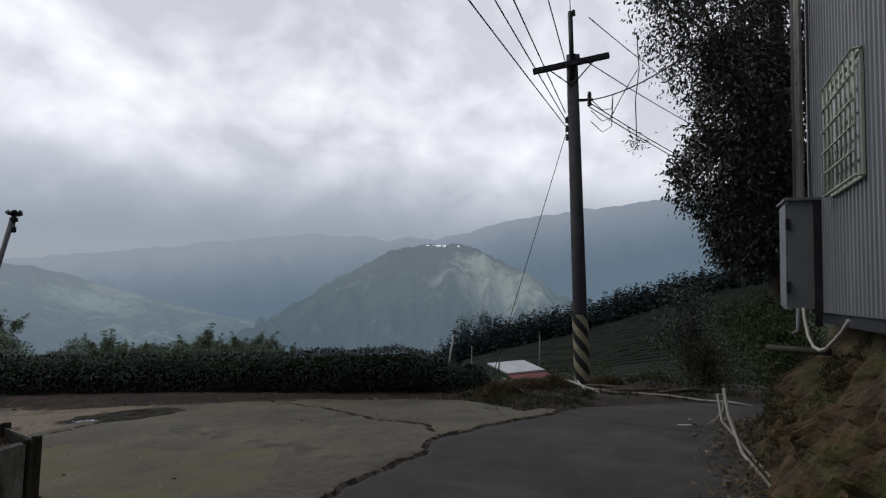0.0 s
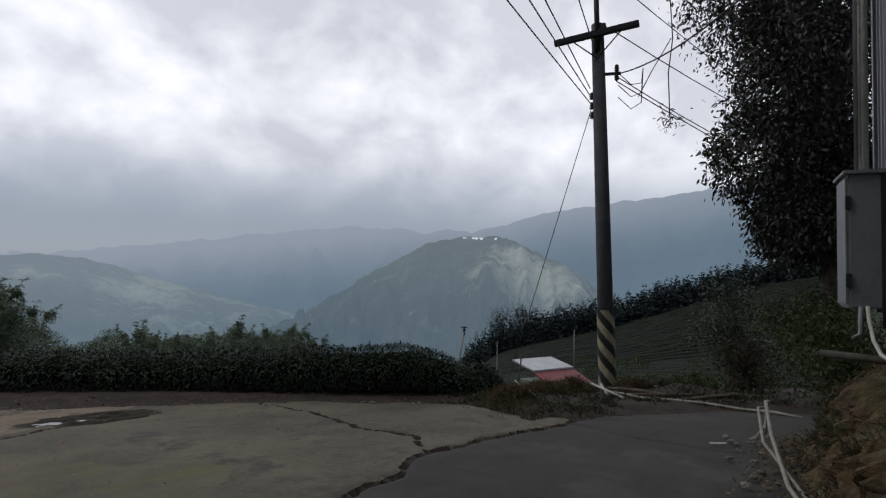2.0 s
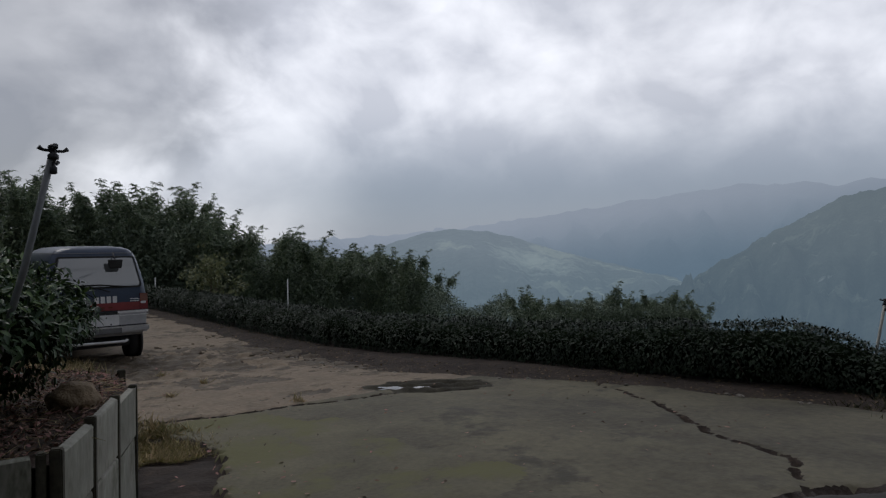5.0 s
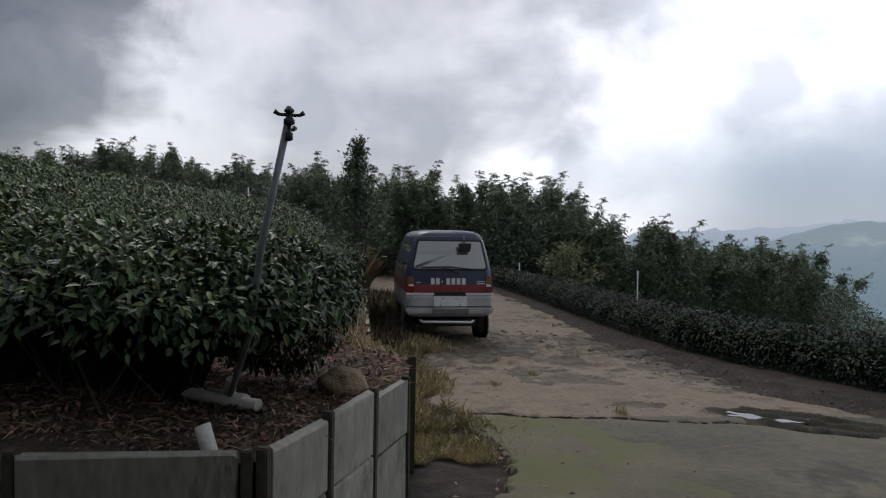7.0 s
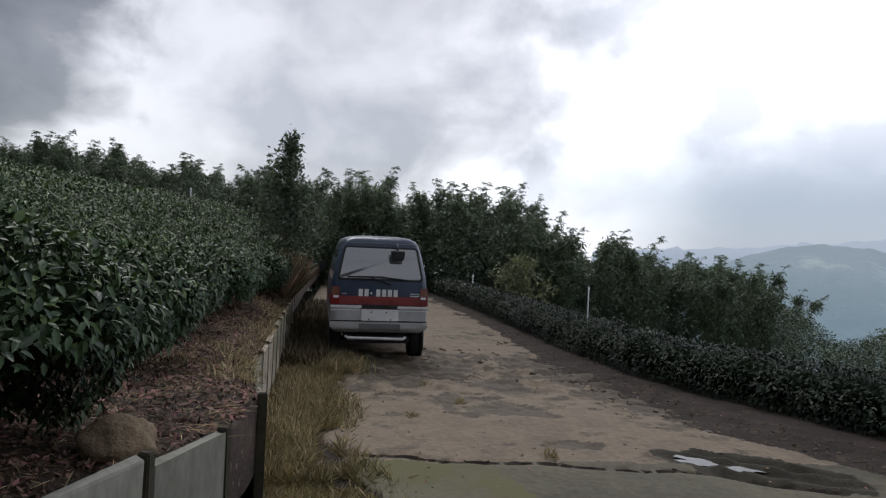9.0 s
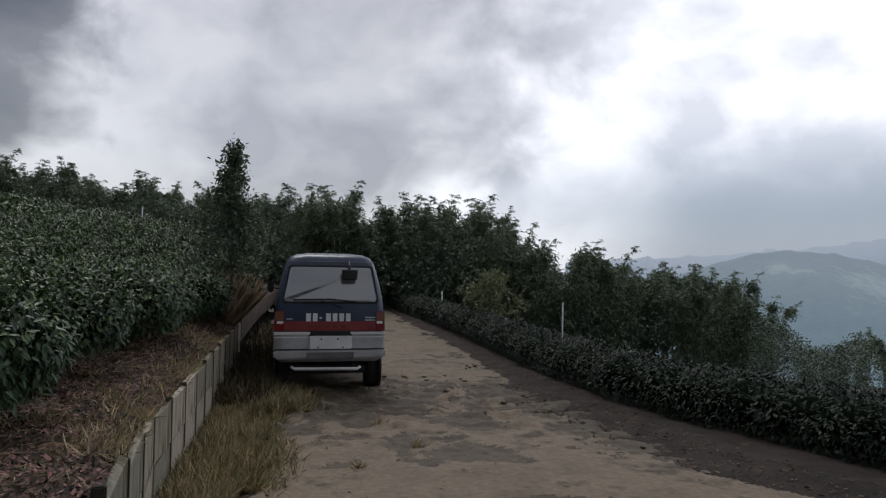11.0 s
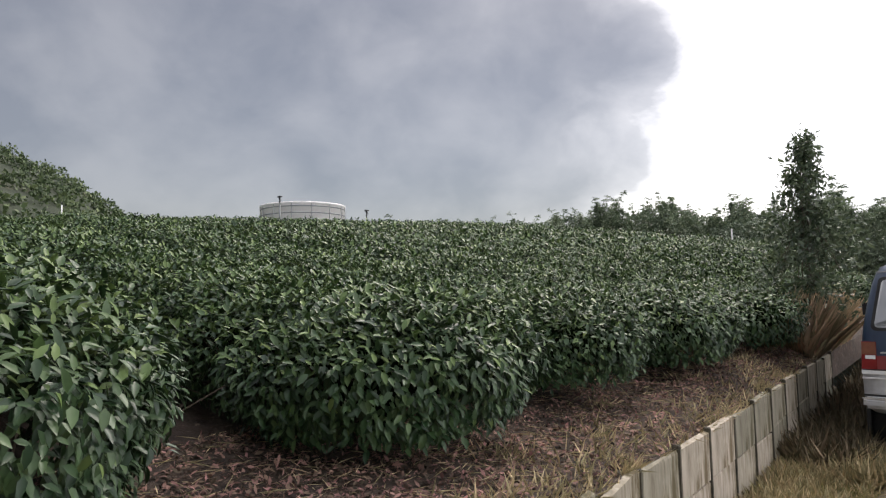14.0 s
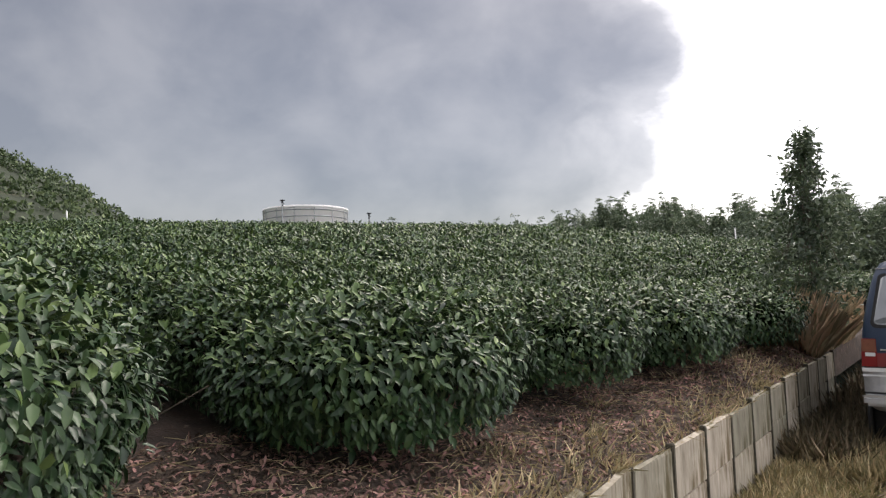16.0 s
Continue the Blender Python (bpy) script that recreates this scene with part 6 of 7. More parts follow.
for k in range(14):
    a = 2 * math.pi * k / 14
    part("seam", tube([(2.0 * math.cos(a), 2.0 * math.sin(a), 0.1), (2.0 * math.cos(a), 2.0 * math.sin(a), 2.95)], 0.014, 5), BOX_GREY, tank)
slim_post("sprinkler_post", 0.25 + 28 * math.sin(ta - 0.035), 4.29 + 28 * math.cos(ta - 0.035), 3.5, 5.98, 0.03, BOX_GREY, "thin sprinkler post by the tank", sprinkler_head(1.0))
slim_post("sprinkler_post", 0.25 + 27 * math.sin(ta + 0.098), 4.29 + 27 * math.cos(ta + 0.098), 3.4, 5.25, 0.025, METAL_DARK, "thin dark sprinkler post in the tea", sprinkler_head(0.9))
slim_post("sprinkler_post", 0.25 + 60 * math.sin(radians(-72)), 4.29 + 60 * math.cos(radians(-72)), 2.0, 9.6, 0.06, WHITE_PAINT, "thin white post on the far tea slope")

# ---- wooded hill behind the tea ----
verts, faces = [], []
nh, mh = 60, 14
for j in range(mh):
    for i in range(nh):
        az = radians(-130 + 68 * i / (nh - 1))
        deg = -130 + 68 * i / (nh - 1)
        d = 110 + 9 * j
        top = lerp_table(deg, (-130, -95, -85, -77, -72, -67, -62), (66, 64, 56, 45.5, 37.5, 24.5, 10))
        s = j / (mh - 3)
        z = 3 + (top - 3) * min(s, 1.0) ** 0.8 - max(0, s - 1) * 20
        verts.append((d * math.sin(az), 4 + d * math.cos(az), z))
faces = [(j * nh + i, j * nh + i + 1, (j + 1) * nh + i + 1, (j + 1) * nh + i) for j in range(mh - 1) for i in range(nh - 1)]
hill = part("hill", mesh_from("hill", verts, faces, (GRASSLAND,), smooth=True))
tagged(hill, label="wooded hill behind the tea field", category="hill", kind="structure")


def forest(name, spots, leaf, per, spread, mat, label, seed):
    """Many small crowns of leaf clumps, too far off to count."""
    r = np.random.default_rng(seed)
    pieces = []
    for x, y, z, h in spots:
        n = per
        v_ = unit(r.normal(0, 1, (n, 3))) * (0.35 + 0.65 * r.random((n, 1)))
        taper = np.clip(1.15 - np.abs(v_[:, 2:3] + 0.2) * 0.5, 0.3, 1.2)
        at = np.array([x, y, z + h * 0.55]) + v_ * np.array([spread, spread, h * 0.55]) * taper
        L = leaf * (0.6 + 0.8 * r.random(n))
        pieces.append(leaf_arrays(at, r.normal(0, 1, (n, 3)) + np.array([0, 0, 0.3]), r.normal(0, 1, (n, 3)), L, L * (0.45 if leaf < 0.3 else 0.7), 0.2, False, leaf < 0.3))
    v_, t_ = joined(pieces)
    return tagged(part(name, tri_mesh(name, v_, t_, mat)), label=label, category="forest", kind="stuff")


UNDER_LEAF = material("undergrowth_leaf", (0.09, 0.124, 0.084), (0.195, 0.245, 0.16), 0.5, 6, 0.6, 0.0, island=0.5)
rf = random.Random(9)
spots = []
for _ in range(700):
    deg = rf.uniform(-110, -62.5)
    s = rf.random() ** 0.7
    az, d = radians(deg), 110 + 9 * (mh - 3) * s
    top = lerp_table(deg, (-130, -95, -85, -77, -72, -67, -62), (66, 64, 56, 45.5, 37.5, 24.5, 10))
    spots.append((d * math.sin(az), 4 + d * math.cos(az), 3 + (top - 3) * s ** 0.8 - 2.5, rf.uniform(4, 6)))
HILL_LEAF = material("hill_leaf", (0.035, 0.06, 0.022), (0.1, 0.14, 0.055), 0.05, 2, 0.6, 0.0, island=0.5, through=0.15)
forest("hill_forest", spots, 0.9, 60, 2.2, HILL_LEAF, "dense green woods on the hill", 15)
# conifers along the ridge to the south-east
# the needles' blue-grey colour takes in the haze before the ridge
RIDGE_LEAF = material("conifer_needle", (0.036, 0.048, 0.05), (0.062, 0.078, 0.078), 0.3, 5, 0.95, 0.0, island=0.2, spec=0.0)
rc = np.random.default_rng(16)
pieces = []
for k in range(2100):
    az, d = rf.uniform(66, 112), rf.uniform(146, 172)
    x, y = d * math.sin(radians(az)), d * math.cos(radians(az))
    h = lerp_table(az, (66, 73, 77, 85, 92, 96, 100, 112), (8.5, 9.0, 8.0, 7.0, 6.6, 5.6, 4.6, 4.0)) * rf.choice((0.55, 0.7, 0.85, 0.95, 1.02, 1.2))
    q, w = rc.random(46) ** 0.75, rc.random(46) * 6.283
    spread = 1.05 * q * (0.45 + 0.55 * rc.random(46))
    at = np.stack([x + spread * np.cos(w), y + spread * np.sin(w), land_z(x, y) - 1.0 + (h + 0.6) * (1 - q)], 1)
    out = np.stack([np.cos(w), np.sin(w), 0.5 - 0.9 * q], 1)
    pieces.append(leaf_arrays(at, out, rc.normal(0, 1, (46, 3)) + np.array([0, 0, 1]), 0.55 + 0.6 * q, 0.4 + 0.45 * q, 0.2, False, True))
v_, t_ = joined(pieces)
tagged(part("ridge_forest", tri_mesh("ridge_forest", v_, t_, RIDGE_LEAF)), label="dark conifer woods along the ridge", category="forest", kind="stuff")
# two bushy trees that stand over the ridge
for k, (az, d, h) in enumerate(((77.5, 150, 11.2), (79.4, 150, 10.6))):
    x, y = d * math.sin(radians(az)), d * math.cos(radians(az))
    crown_tree("ridge_tree", 140 + k, (x, y, land_z(x, y) - 0.6), h * 0.75, [(0, 0, h * 0.9, h * 0.2, h * 0.2, h * 0.12), (0.3, 0, h * 0.72, h * 0.24, h * 0.24, h * 0.14)], 0.4, 900, RIDGE_LEAF, "dark round-topped tree on the far ridge", limbs=8, trunk_r=0.12)
# low growth under the bamboo
spots = []
for row in range(2):
    for k in range(210):
        az = rf.uniform(-55, 61)
        el, dist = lerp_table(az, [g[0] for g in GROVE], [g[1] for g in GROVE]), lerp_table(az, [g[0] for g in GROVE], [g[2] for g in GROVE])
        d = dist * (0.98 + 0.12 * row) + rf.uniform(-1, 1)
        top = OZ + d * math.tan(radians(el - (rf.uniform(1.3, 3.8) if az < 38 else rf.uniform(0.2, 1.4))))
        spots.append((OX + d * math.sin(radians(az)), OY + d * math.cos(radians(az)), top - 3.4, 3.4))
forest("undergrowth", spots, 0.13, 520, 1.2, UNDER_LEAF, "dense dark growth under the bamboo", 17)
# terraced tea rows on the slope, each a long low clipped mound
verts, tris = [], []
for k in range(50):
    d = 30 + 2.4 * k
    base_n, cells = len(verts), 0
    for deg in np.arange(71, 106, 0.7):
        a = radians(deg + 3 * math.sin(k * 0.2))
        cx, cy = d * math.sin(a), d * math.cos(a)
        high = 0.62 + 0.16 * noise.noise(Vector((cx * 0.4, cy * 0.4, k)))
        for off, up in ((-0.72, -0.3), (-0.62, 0.55), (-0.25, 0.95), (0.25, 1.0), (0.62, 0.6), (0.72, -0.3)):
            px, py = (d + off) * math.sin(a), (d + off) * math.cos(a)
            verts.append((px, py, land_z(cx, cy) + up * high + 0.05 * noise.noise(Vector((px * 2, py * 2, off)))))
        cells += 1
    for i in range(cells - 1):
        for j in range(5):
            q = base_n + i * 6 + j
            tris += [(q, q + 6, q + 7), (q, q + 7, q + 1)]
SLOPE_TEA = material("slope_tea", (0.010, 0.014, 0.010), (0.029, 0.036, 0.025), 0.25, 3.5, 0.9, 1.0, distance=0.2, spec=0.15)
tagged(part("tea_slope", tri_mesh("tea_slope", verts, tris, SLOPE_TEA, True)), label="terraced rows of tea on the far slope", category="tea field", kind="stuff")
spots = []
for k in range(70):
    az, d = rf.uniform(80, 106), rf.uniform(28, 110)
    a = radians(az)
    x, y = d * math.sin(a), d * math.cos(a)
    spots.append((x, y, land_z(x, y) - 0.5, rf.uniform(1.2, 3.2)))
forest("slope_shrubs", spots, 0.22, 260, 1.3, SHRUB_LEAF, "shrubs scattered over the slope", 18)

# ---- van ----
NAVY = material("navy_car_paint", (0.02, 0.034, 0.066), (0.034, 0.052, 0.092), 1.5, 15, 0.28, 0.03, spots=(0.035, 0.04, 0.06), spot_scale=3, spot_at=0.7)
SILVER = material("silver_car_paint", (0.34, 0.345, 0.36), (0.52, 0.52, 0.535), 2.0, 20, 0.38, 0.03, metal=0.2, spots=(0.2, 0.18, 0.15), spot_scale=4, spot_at=0.64)
RED_PAINT = material("faded_red_paint", (0.16, 0.022, 0.025), (0.27, 0.045, 0.045), 2.0, 20, 0.45, 0.03)
BUMPER = material("grey_bumper_plastic", (0.1, 0.1, 0.105), (0.19, 0.19, 0.195), 3.0, 30, 0.6, 0.1)
RUBBER = material("black_rubber", (0.012, 0.012, 0.012), (0.03, 0.03, 0.03), 6.0, 40, 0.8, 0.3)
CHROME = material("worn_chrome", (0.5, 0.5, 0.5), (0.72, 0.72, 0.72), 4.0, 30, 0.28, 0.05, metal=0.8)
PLATE = material("white_plate", (0.6, 0.6, 0.6), (0.8, 0.8, 0.8), 4.0, 30, 0.5, 0.0)
LAMP_RED = material("red_lamp_lens", (0.14, 0.01, 0.012), (0.24, 0.02, 0.02), 5.0, 30, 0.2, 0.0)
LAMP_ORANGE = material("orange_lamp_lens", (0.14, 0.05, 0.03), (0.22, 0.085, 0.05), 5.0, 30, 0.25, 0.0)
GLASS = bpy.data.materials.new("tinted_glass")
GLASS.use_nodes = True
gb = GLASS.node_tree.nodes["Principled BSDF"]
gb.inputs["Base Color"].default_value, gb.inputs["Roughness"].default_value = (0.11, 0.12, 0.125, 1), 0.05
gb.inputs["Coat Weight"].default_value, gb.inputs["IOR"].default_value = 1.0, 2.8

VZ = ground_z(0, 12.6)
van = thing("van", (0, 12.0, VZ), label="old navy blue and silver microvan with a red stripe, parked", category="van")
LONG = 3.25
# height, half width, rear, front, corner radius
SECTIONS = [(0.44, 0.66, 0.06, LONG - 0.05, 0.12), (0.50, 0.72, 0.02, LONG, 0.13), (0.62, 0.735, 0.0, LONG, 0.13), (0.86, 0.74, 0.0, LONG - 0.02, 0.12), (0.96, 0.742, 0.0, LONG - 0.05, 0.12),
            (1.12, 0.735, 0.01, LONG - 0.12, 0.12), (1.30, 0.715, 0.03, LONG - 0.28, 0.12), (1.5, 0.68, 0.075, LONG - 0.46, 0.13), (1.7, 0.635, 0.13, LONG - 0.62, 0.14), (1.82, 0.60, 0.18, LONG - 0.72, 0.15),
            (1.90, 0.555, 0.23, LONG - 0.82, 0.17), (1.945, 0.46, 0.32, LONG - 0.95, 0.2), (1.965, 0.3, 0.5, LONG - 1.15, 0.2)]


def section(z):
    cols = list(zip(*SECTIONS))
    return [lerp_table(z, cols[0], c) for c in cols[1:]]


def outline(w, r, f, c, grow=0.0):
    pts = []
    for cx, cy, a0 in ((w - c, r + c, -90), (w - c, f - c, 0), (-w + c, f - c, 90), (-w + c, r + c, 180)):
        for k in range(7):
            a = radians(a0 + 15 * k)
            pts.append((cx + (c + grow) * math.cos(a), cy + (c + grow) * math.sin(a)))
    return pts


def loft(heights, grow=0.0, closed=True):
    bm = bmesh.new()
    rings = [[bm.verts.new((x, y, z)) for x, y in outline(*section(z), grow)] for z in heights]
    n = len(rings[0])
    for a, b in zip(rings, rings[1:]):
        for k in range(n):
            bm.faces.new((a[k], a[(k + 1) % n], b[(k + 1) % n], b[k])).smooth = True
    if closed:
        bm.faces.new(list(reversed(rings[0])))
        bm.faces.new(rings[-1])
    return bm


body = part("body", loft([s[0] for s in SECTIONS]), NAVY, van)
part("lower_body", loft([0.45, 0.50, 0.62, 0.86], 0.004, False), SILVER, van, "silver lower body")
part("red_stripe", loft([0.885, 0.96, 1.015], 0.005, False), RED_PAINT, van, "faded red stripe")
part("roof_gutter", loft([1.842, 1.852], 0.012, False), BUMPER, van, "thin grey roof gutter")


def rear(x, z, out=0.0):
    """A point on the sloping rear face."""
    return (x, section(z)[1] - out, z)


def rear_plate(name, corners, mat, parent=van, label="", thick=0.008, base=0.0):
    """A slab on the rear face with the given outline of (x, z)."""
    bm = bmesh.new()
    front = [bm.verts.new(rear(x, z, base + thick)) for x, z in corners]
    backs = [bm.verts.new(rear(x, z, base - 0.004)) for x, z in corners]
    bm.faces.new(front)
    n = len(corners)
    for k in range(n):
        bm.faces.new((front[k], backs[k], backs[(k + 1) % n], front[(k + 1) % n]))
    bm.faces.new(list(reversed(backs)))
    bmesh.ops.recalc_face_normals(bm, faces=bm.faces[:])
    return part(name, bm, mat, parent, label)


def rounded(x0, x1, z0, z1, r, top_in=0.0):
    pts = []
    for cx, cz, a0 in ((x1 - r, z0 + r, -90), (x1 - r - top_in, z1 - r, 0), (x0 + r + top_in, z1 - r, 90), (x0 + r, z0 + r, 180)):
        pts += [(cx + r * math.cos(radians(a0 + 22.5 * k)), cz + r * math.sin(radians(a0 + 22.5 * k))) for k in range(5)]
    return pts


seal = rear_plate("rear_window", rounded(-0.645, 0.645, 1.26, 1.795, 0.05, 0.075), RUBBER, van, "rear window in a black rubber seal", 0.008)
rear_plate("pane", rounded(-0.615, 0.615, 1.29, 1.765, 0.04, 0.07), GLASS, seal, "", 0.004, 0.009)
wiper = part("wiper", tube([rear(0.16, 1.20, 0.02), rear(-0.02, 1.27, 0.035), rear(-0.14, 1.30, 0.03)], 0.009, 6), RUBBER, van, "black rear wiper")
part("blade", tube([rear(-0.5, 1.315, 0.03), rear(0.0, 1.325, 0.035), rear(0.36, 1.285, 0.03)], 0.010, 6), RUBBER, wiper)
def mirror_shell():
    """A rounded convex mirror housing, wider at its top."""
    bm = box(bmesh.new(), -0.11, 0.11, -0.035, 0.035, -0.075, 0.075)
    for v in bm.verts:
        if v.co.z < 0:
            v.co.x *= 0.86
    bmesh.ops.bevel(bm, geom=bm.edges[:], offset=0.03, segments=4, profile=0.6, affect="EDGES", clamp_overlap=True)
    return bm


mir = part("rear_mirror", mirror_shell(), RUBBER, van, "black mirror on the rear hatch")
mir.location = (0.24, -0.02, 1.665)
part("bracket", tube([(0.0, 0.02, 0.07), (0.0, 0.16, 0.19)], 0.012, 6), METAL_DARK, mir)
rear_plate("hatch_seam", [(-0.7, 0.875), (0.7, 0.875), (0.7, 0.883), (-0.7, 0.883)], RUBBER, van, "", 0.009)
for sgn in (-1, 1):
    lamp = rear_plate("tail_lamp", [(sgn * 0.735, 0.885), (sgn * 0.61, 0.885), (sgn * 0.61, 1.155), (sgn * 0.725, 1.155)][::sgn], LAMP_RED, van, "red and orange tail lamp", 0.02)
    rear_plate("turn_lens", [(sgn * 0.728, 1.03), (sgn * 0.613, 1.03), (sgn * 0.613, 1.15), (sgn * 0.722, 1.15)][::sgn], LAMP_ORANGE, lamp, "orange lens", 0.006, 0.02)
    rear_plate("reverse_lens", [(sgn * 0.70, 0.985), (sgn * 0.62, 0.985), (sgn * 0.62, 1.02), (sgn * 0.70, 1.02)][::sgn], PLATE, lamp, "white lens", 0.005, 0.02)
    rear_plate("rear_panel", [(sgn * 0.60, 0.64), (sgn * 0.31, 0.64), (sgn * 0.28, 0.865), (sgn * 0.60, 0.865)][::sgn], SILVER, van, "silver rear panel", 0.012)
    rear_plate("trim_strip", [(sgn * 0.735, 0.79), (sgn * 0.3, 0.79), (sgn * 0.3, 0.803), (sgn * 0.735, 0.803)][::sgn], PLATE, van, "pale trim strip", 0.016)
    rear_plate("trim_strip", [(sgn * 0.735, 0.835), (sgn * 0.27, 0.835), (sgn * 0.27, 0.87), (sgn * 0.735, 0.87)][::sgn], PLATE, van, "pale trim strip", 0.02)
rear_plate("body_seam", [(-0.73, 0.618), (0.73, 0.618), (0.73, 0.636), (-0.73, 0.636)], RUBBER, van, "dark seam over the bumper", 0.016)
# a black strip, slightly proud of the rear face, above the plate
rear_plate("plate_recess", [(-0.29, 0.815), (0.29, 0.815), (0.29, 0.865), (-0.29, 0.865)], RUBBER, van, "dark recess above the plate", 0.014)
num = rear_plate("number_plate", rounded(-0.27, 0.29, 0.635, 0.815, 0.015), PLATE, van, "blank white number plate", 0.022)
for x in (-0.12, 0.1, -0.16, 0.17):
    b_ = part("bolt", lathe([(0.012, 0), (0.012, 0.006), (0.004, 0.008)], 8), RUBBER, num)
    b_.matrix_basis = pose(x, -0.022, 0.77 if abs(x) < 0.13 else 0.655, 90, 0, 0)
# painted registration shown as plain bars
for k in range(7):
    x0 = -0.325 + k * 0.088
    w, z0, z1 = (0.062, 1.005, 1.125) if k != 2 else (0.03, 1.05, 1.075)
    rear_plate("lettering_bar", [(x0, z0), (x0 + w, z0), (x0 + w, z1), (x0, z1)], PLATE, van, "white painted lettering bar", 0.004)
rear_plate("badge", [(0.46, 1.06), (0.6, 1.06), (0.6, 1.075), (0.46, 1.075)], CHROME, van, "small pale badge", 0.005)
rear_plate("badge", [(0.46, 1.025), (0.6, 1.025), (0.6, 1.04), (0.46, 1.04)], CHROME, van, "small pale badge", 0.005)
rear_plate("badge", [(-0.58, 1.04), (-0.5, 1.04), (-0.5, 1.055), (-0.58, 1.055)], CHROME, van, "small pale badge", 0.005)
for k in range(5):
    rear_plate("badge", [(-0.3 + k * 0.11, 0.93), (-0.24 + k * 0.11, 0.93), (-0.24 + k * 0.11, 0.95), (-0.3 + k * 0.11, 0.95)], LAMP_ORANGE, van, "small faded lettering bar", 0.008)
bumper = part("bumper", boxed(-0.735, 0.735, -0.10, 0.16, 0.505, 0.615, bevel=0.03), SILVER, van, "silver and grey rear bumper")
part("insert", boxed(-0.31, 0.31, -0.112, -0.09, 0.505, 0.61, bevel=0.01), BUMPER, bumper, "grey step insert")
part("strip", boxed(-0.74, 0.74, -0.106, -0.096, 0.60, 0.615, bevel=0.003), CHROME, bumper)
part("tow_bar", tube([(-0.5, -0.05, 0.40), (-0.46, -0.09, 0.375), (0.36, -0.09, 0.365), (0.40, -0.05, 0.385)], 0.022, 8), PLATE, van, "pale bent tube under the bumper")
for x in (-0.42, 0.32):
    part("stay", tube([(x, -0.04, 0.38), (x, 0.3, 0.5)], 0.016, 6), METAL_DARK, van)
part("chassis", boxed(-0.5, 0.5, 0.15, LONG - 0.3, 0.26, 0.4, bevel=0.03), RUBBER, van, "dark underside")
part("exhaust", tube([(0.28, -0.02, 0.32), (0.28, 0.8, 0.32)], 0.03, 8), METAL_DARK, van, "dark exhaust pipe")
part("axle", tube([(-0.6, 0.66, 0.27), (0.6, 0.66, 0.27)], 0.045, 8), METAL_DARK, van)
for sgn in (-1, 1):
    for y in (0.66, 2.6):
        w = part("wheel", lathe([(0.17, -0.075), (0.255, -0.085), (0.275, -0.07), (0.28, 0.0), (0.275, 0.07), (0.255, 0.085), (0.17, 0.075)], 28), RUBBER, van, "muddy black tyre")
        w.matrix_basis = pose(sgn * 0.625, y, 0.275, 0, 90, 0)
        part("rim", lathe([(0.03, -0.06), (0.15, -0.055), (0.175, -0.04), (0.175, 0.04), (0.15, 0.055), (0.03, 0.06)], 20), SILVER, w, "silver wheel rim")
    # side windows and door seams
    def side_pt(y, z, out):
        return (sgn * (section(z)[0] + out), y, z)
    for y0, y1 in ((0.28, 1.0), (1.06, 1.85), (1.92, 2.5)):
        bm = bmesh.new()
        pts = [side_pt(y, z, 0.006) for y, z in ((y0, 1.24), (y1, 1.24), (y1 - 0.04, 1.72), (y0 + 0.05, 1.72))]
        inn = [side_pt(y, z, -0.01) for y, z in ((y0, 1.24), (y1, 1.24), (y1 - 0.04, 1.72), (y0 + 0.05, 1.72))]
        a, b = [bm.verts.new(q) for q in pts], [bm.verts.new(q) for q in inn]
        bm.faces.new(a)
        for k in range(4):
            bm.faces.new((a[k], b[k], b[(k + 1) % 4], a[(k + 1) % 4]))
        bmesh.ops.recalc_face_normals(bm, faces=bm.faces[:])
        part("side_window", bm, GLASS, van)
    dm = part("door_mirror", boxed(-0.05, 0.05, -0.035, 0.035, -0.09, 0.09, bevel=0.02), RUBBER, van, "black door mirror")
    dm.location = (sgn * 0.86, 2.55, 1.38)
    part("arm", tube([(0, 0, 0), (-sgn * 0.14, 0.03, -0.03)], 0.012, 6), RUBBER, dm)
    part("arch", lathe([(0.30, -0.02), (0.325, -0.02), (0.325, 0.02), (0.30, 0.02)], 28), RUBBER, van, "dark wheel arch").matrix_basis = pose(sgn * 0.73, 0.66, 0.29, 0, 90, 0)
van.location.x, van.scale, van.rotation_euler.z = -0.045, (1.05, 1.0, 1.015), radians(2.5)

# ---- grass, dead leaves, small clutter ----
STRAW = material("brown_straw", (0.07, 0.055, 0.03), (0.2, 0.155, 0.085), 2.0, 20, 0.9, 0.0, island=0.5, through=0.1)
def blades(spots, height, width, seed, sway=0.5):
    r = np.random.default_rng(seed)
    at = np.array(spots)
    n = len(at)
    ax = unit(np.concatenate([r.normal(0, sway, (n, 2)), np.ones((n, 1))], 1))
    L = height * (0.5 + 0.8 * r.random(n))
    nm = unit(np.concatenate([r.normal(0, 1, (n, 2)), 0.2 * np.ones((n, 1))], 1))
    return leaf_arrays(at - ax * 0.02, ax, nm, L, width * (0.7 + 0.6 * r.random(n)), 0.35, False)


def stuff(name, pieces, mat, label, category):
    v, t = joined(pieces)
    return tagged(part(name, tri_mesh(name, v, t, mat)), label=label, category=category, kind="stuff")


rg = np.random.default_rng(31)
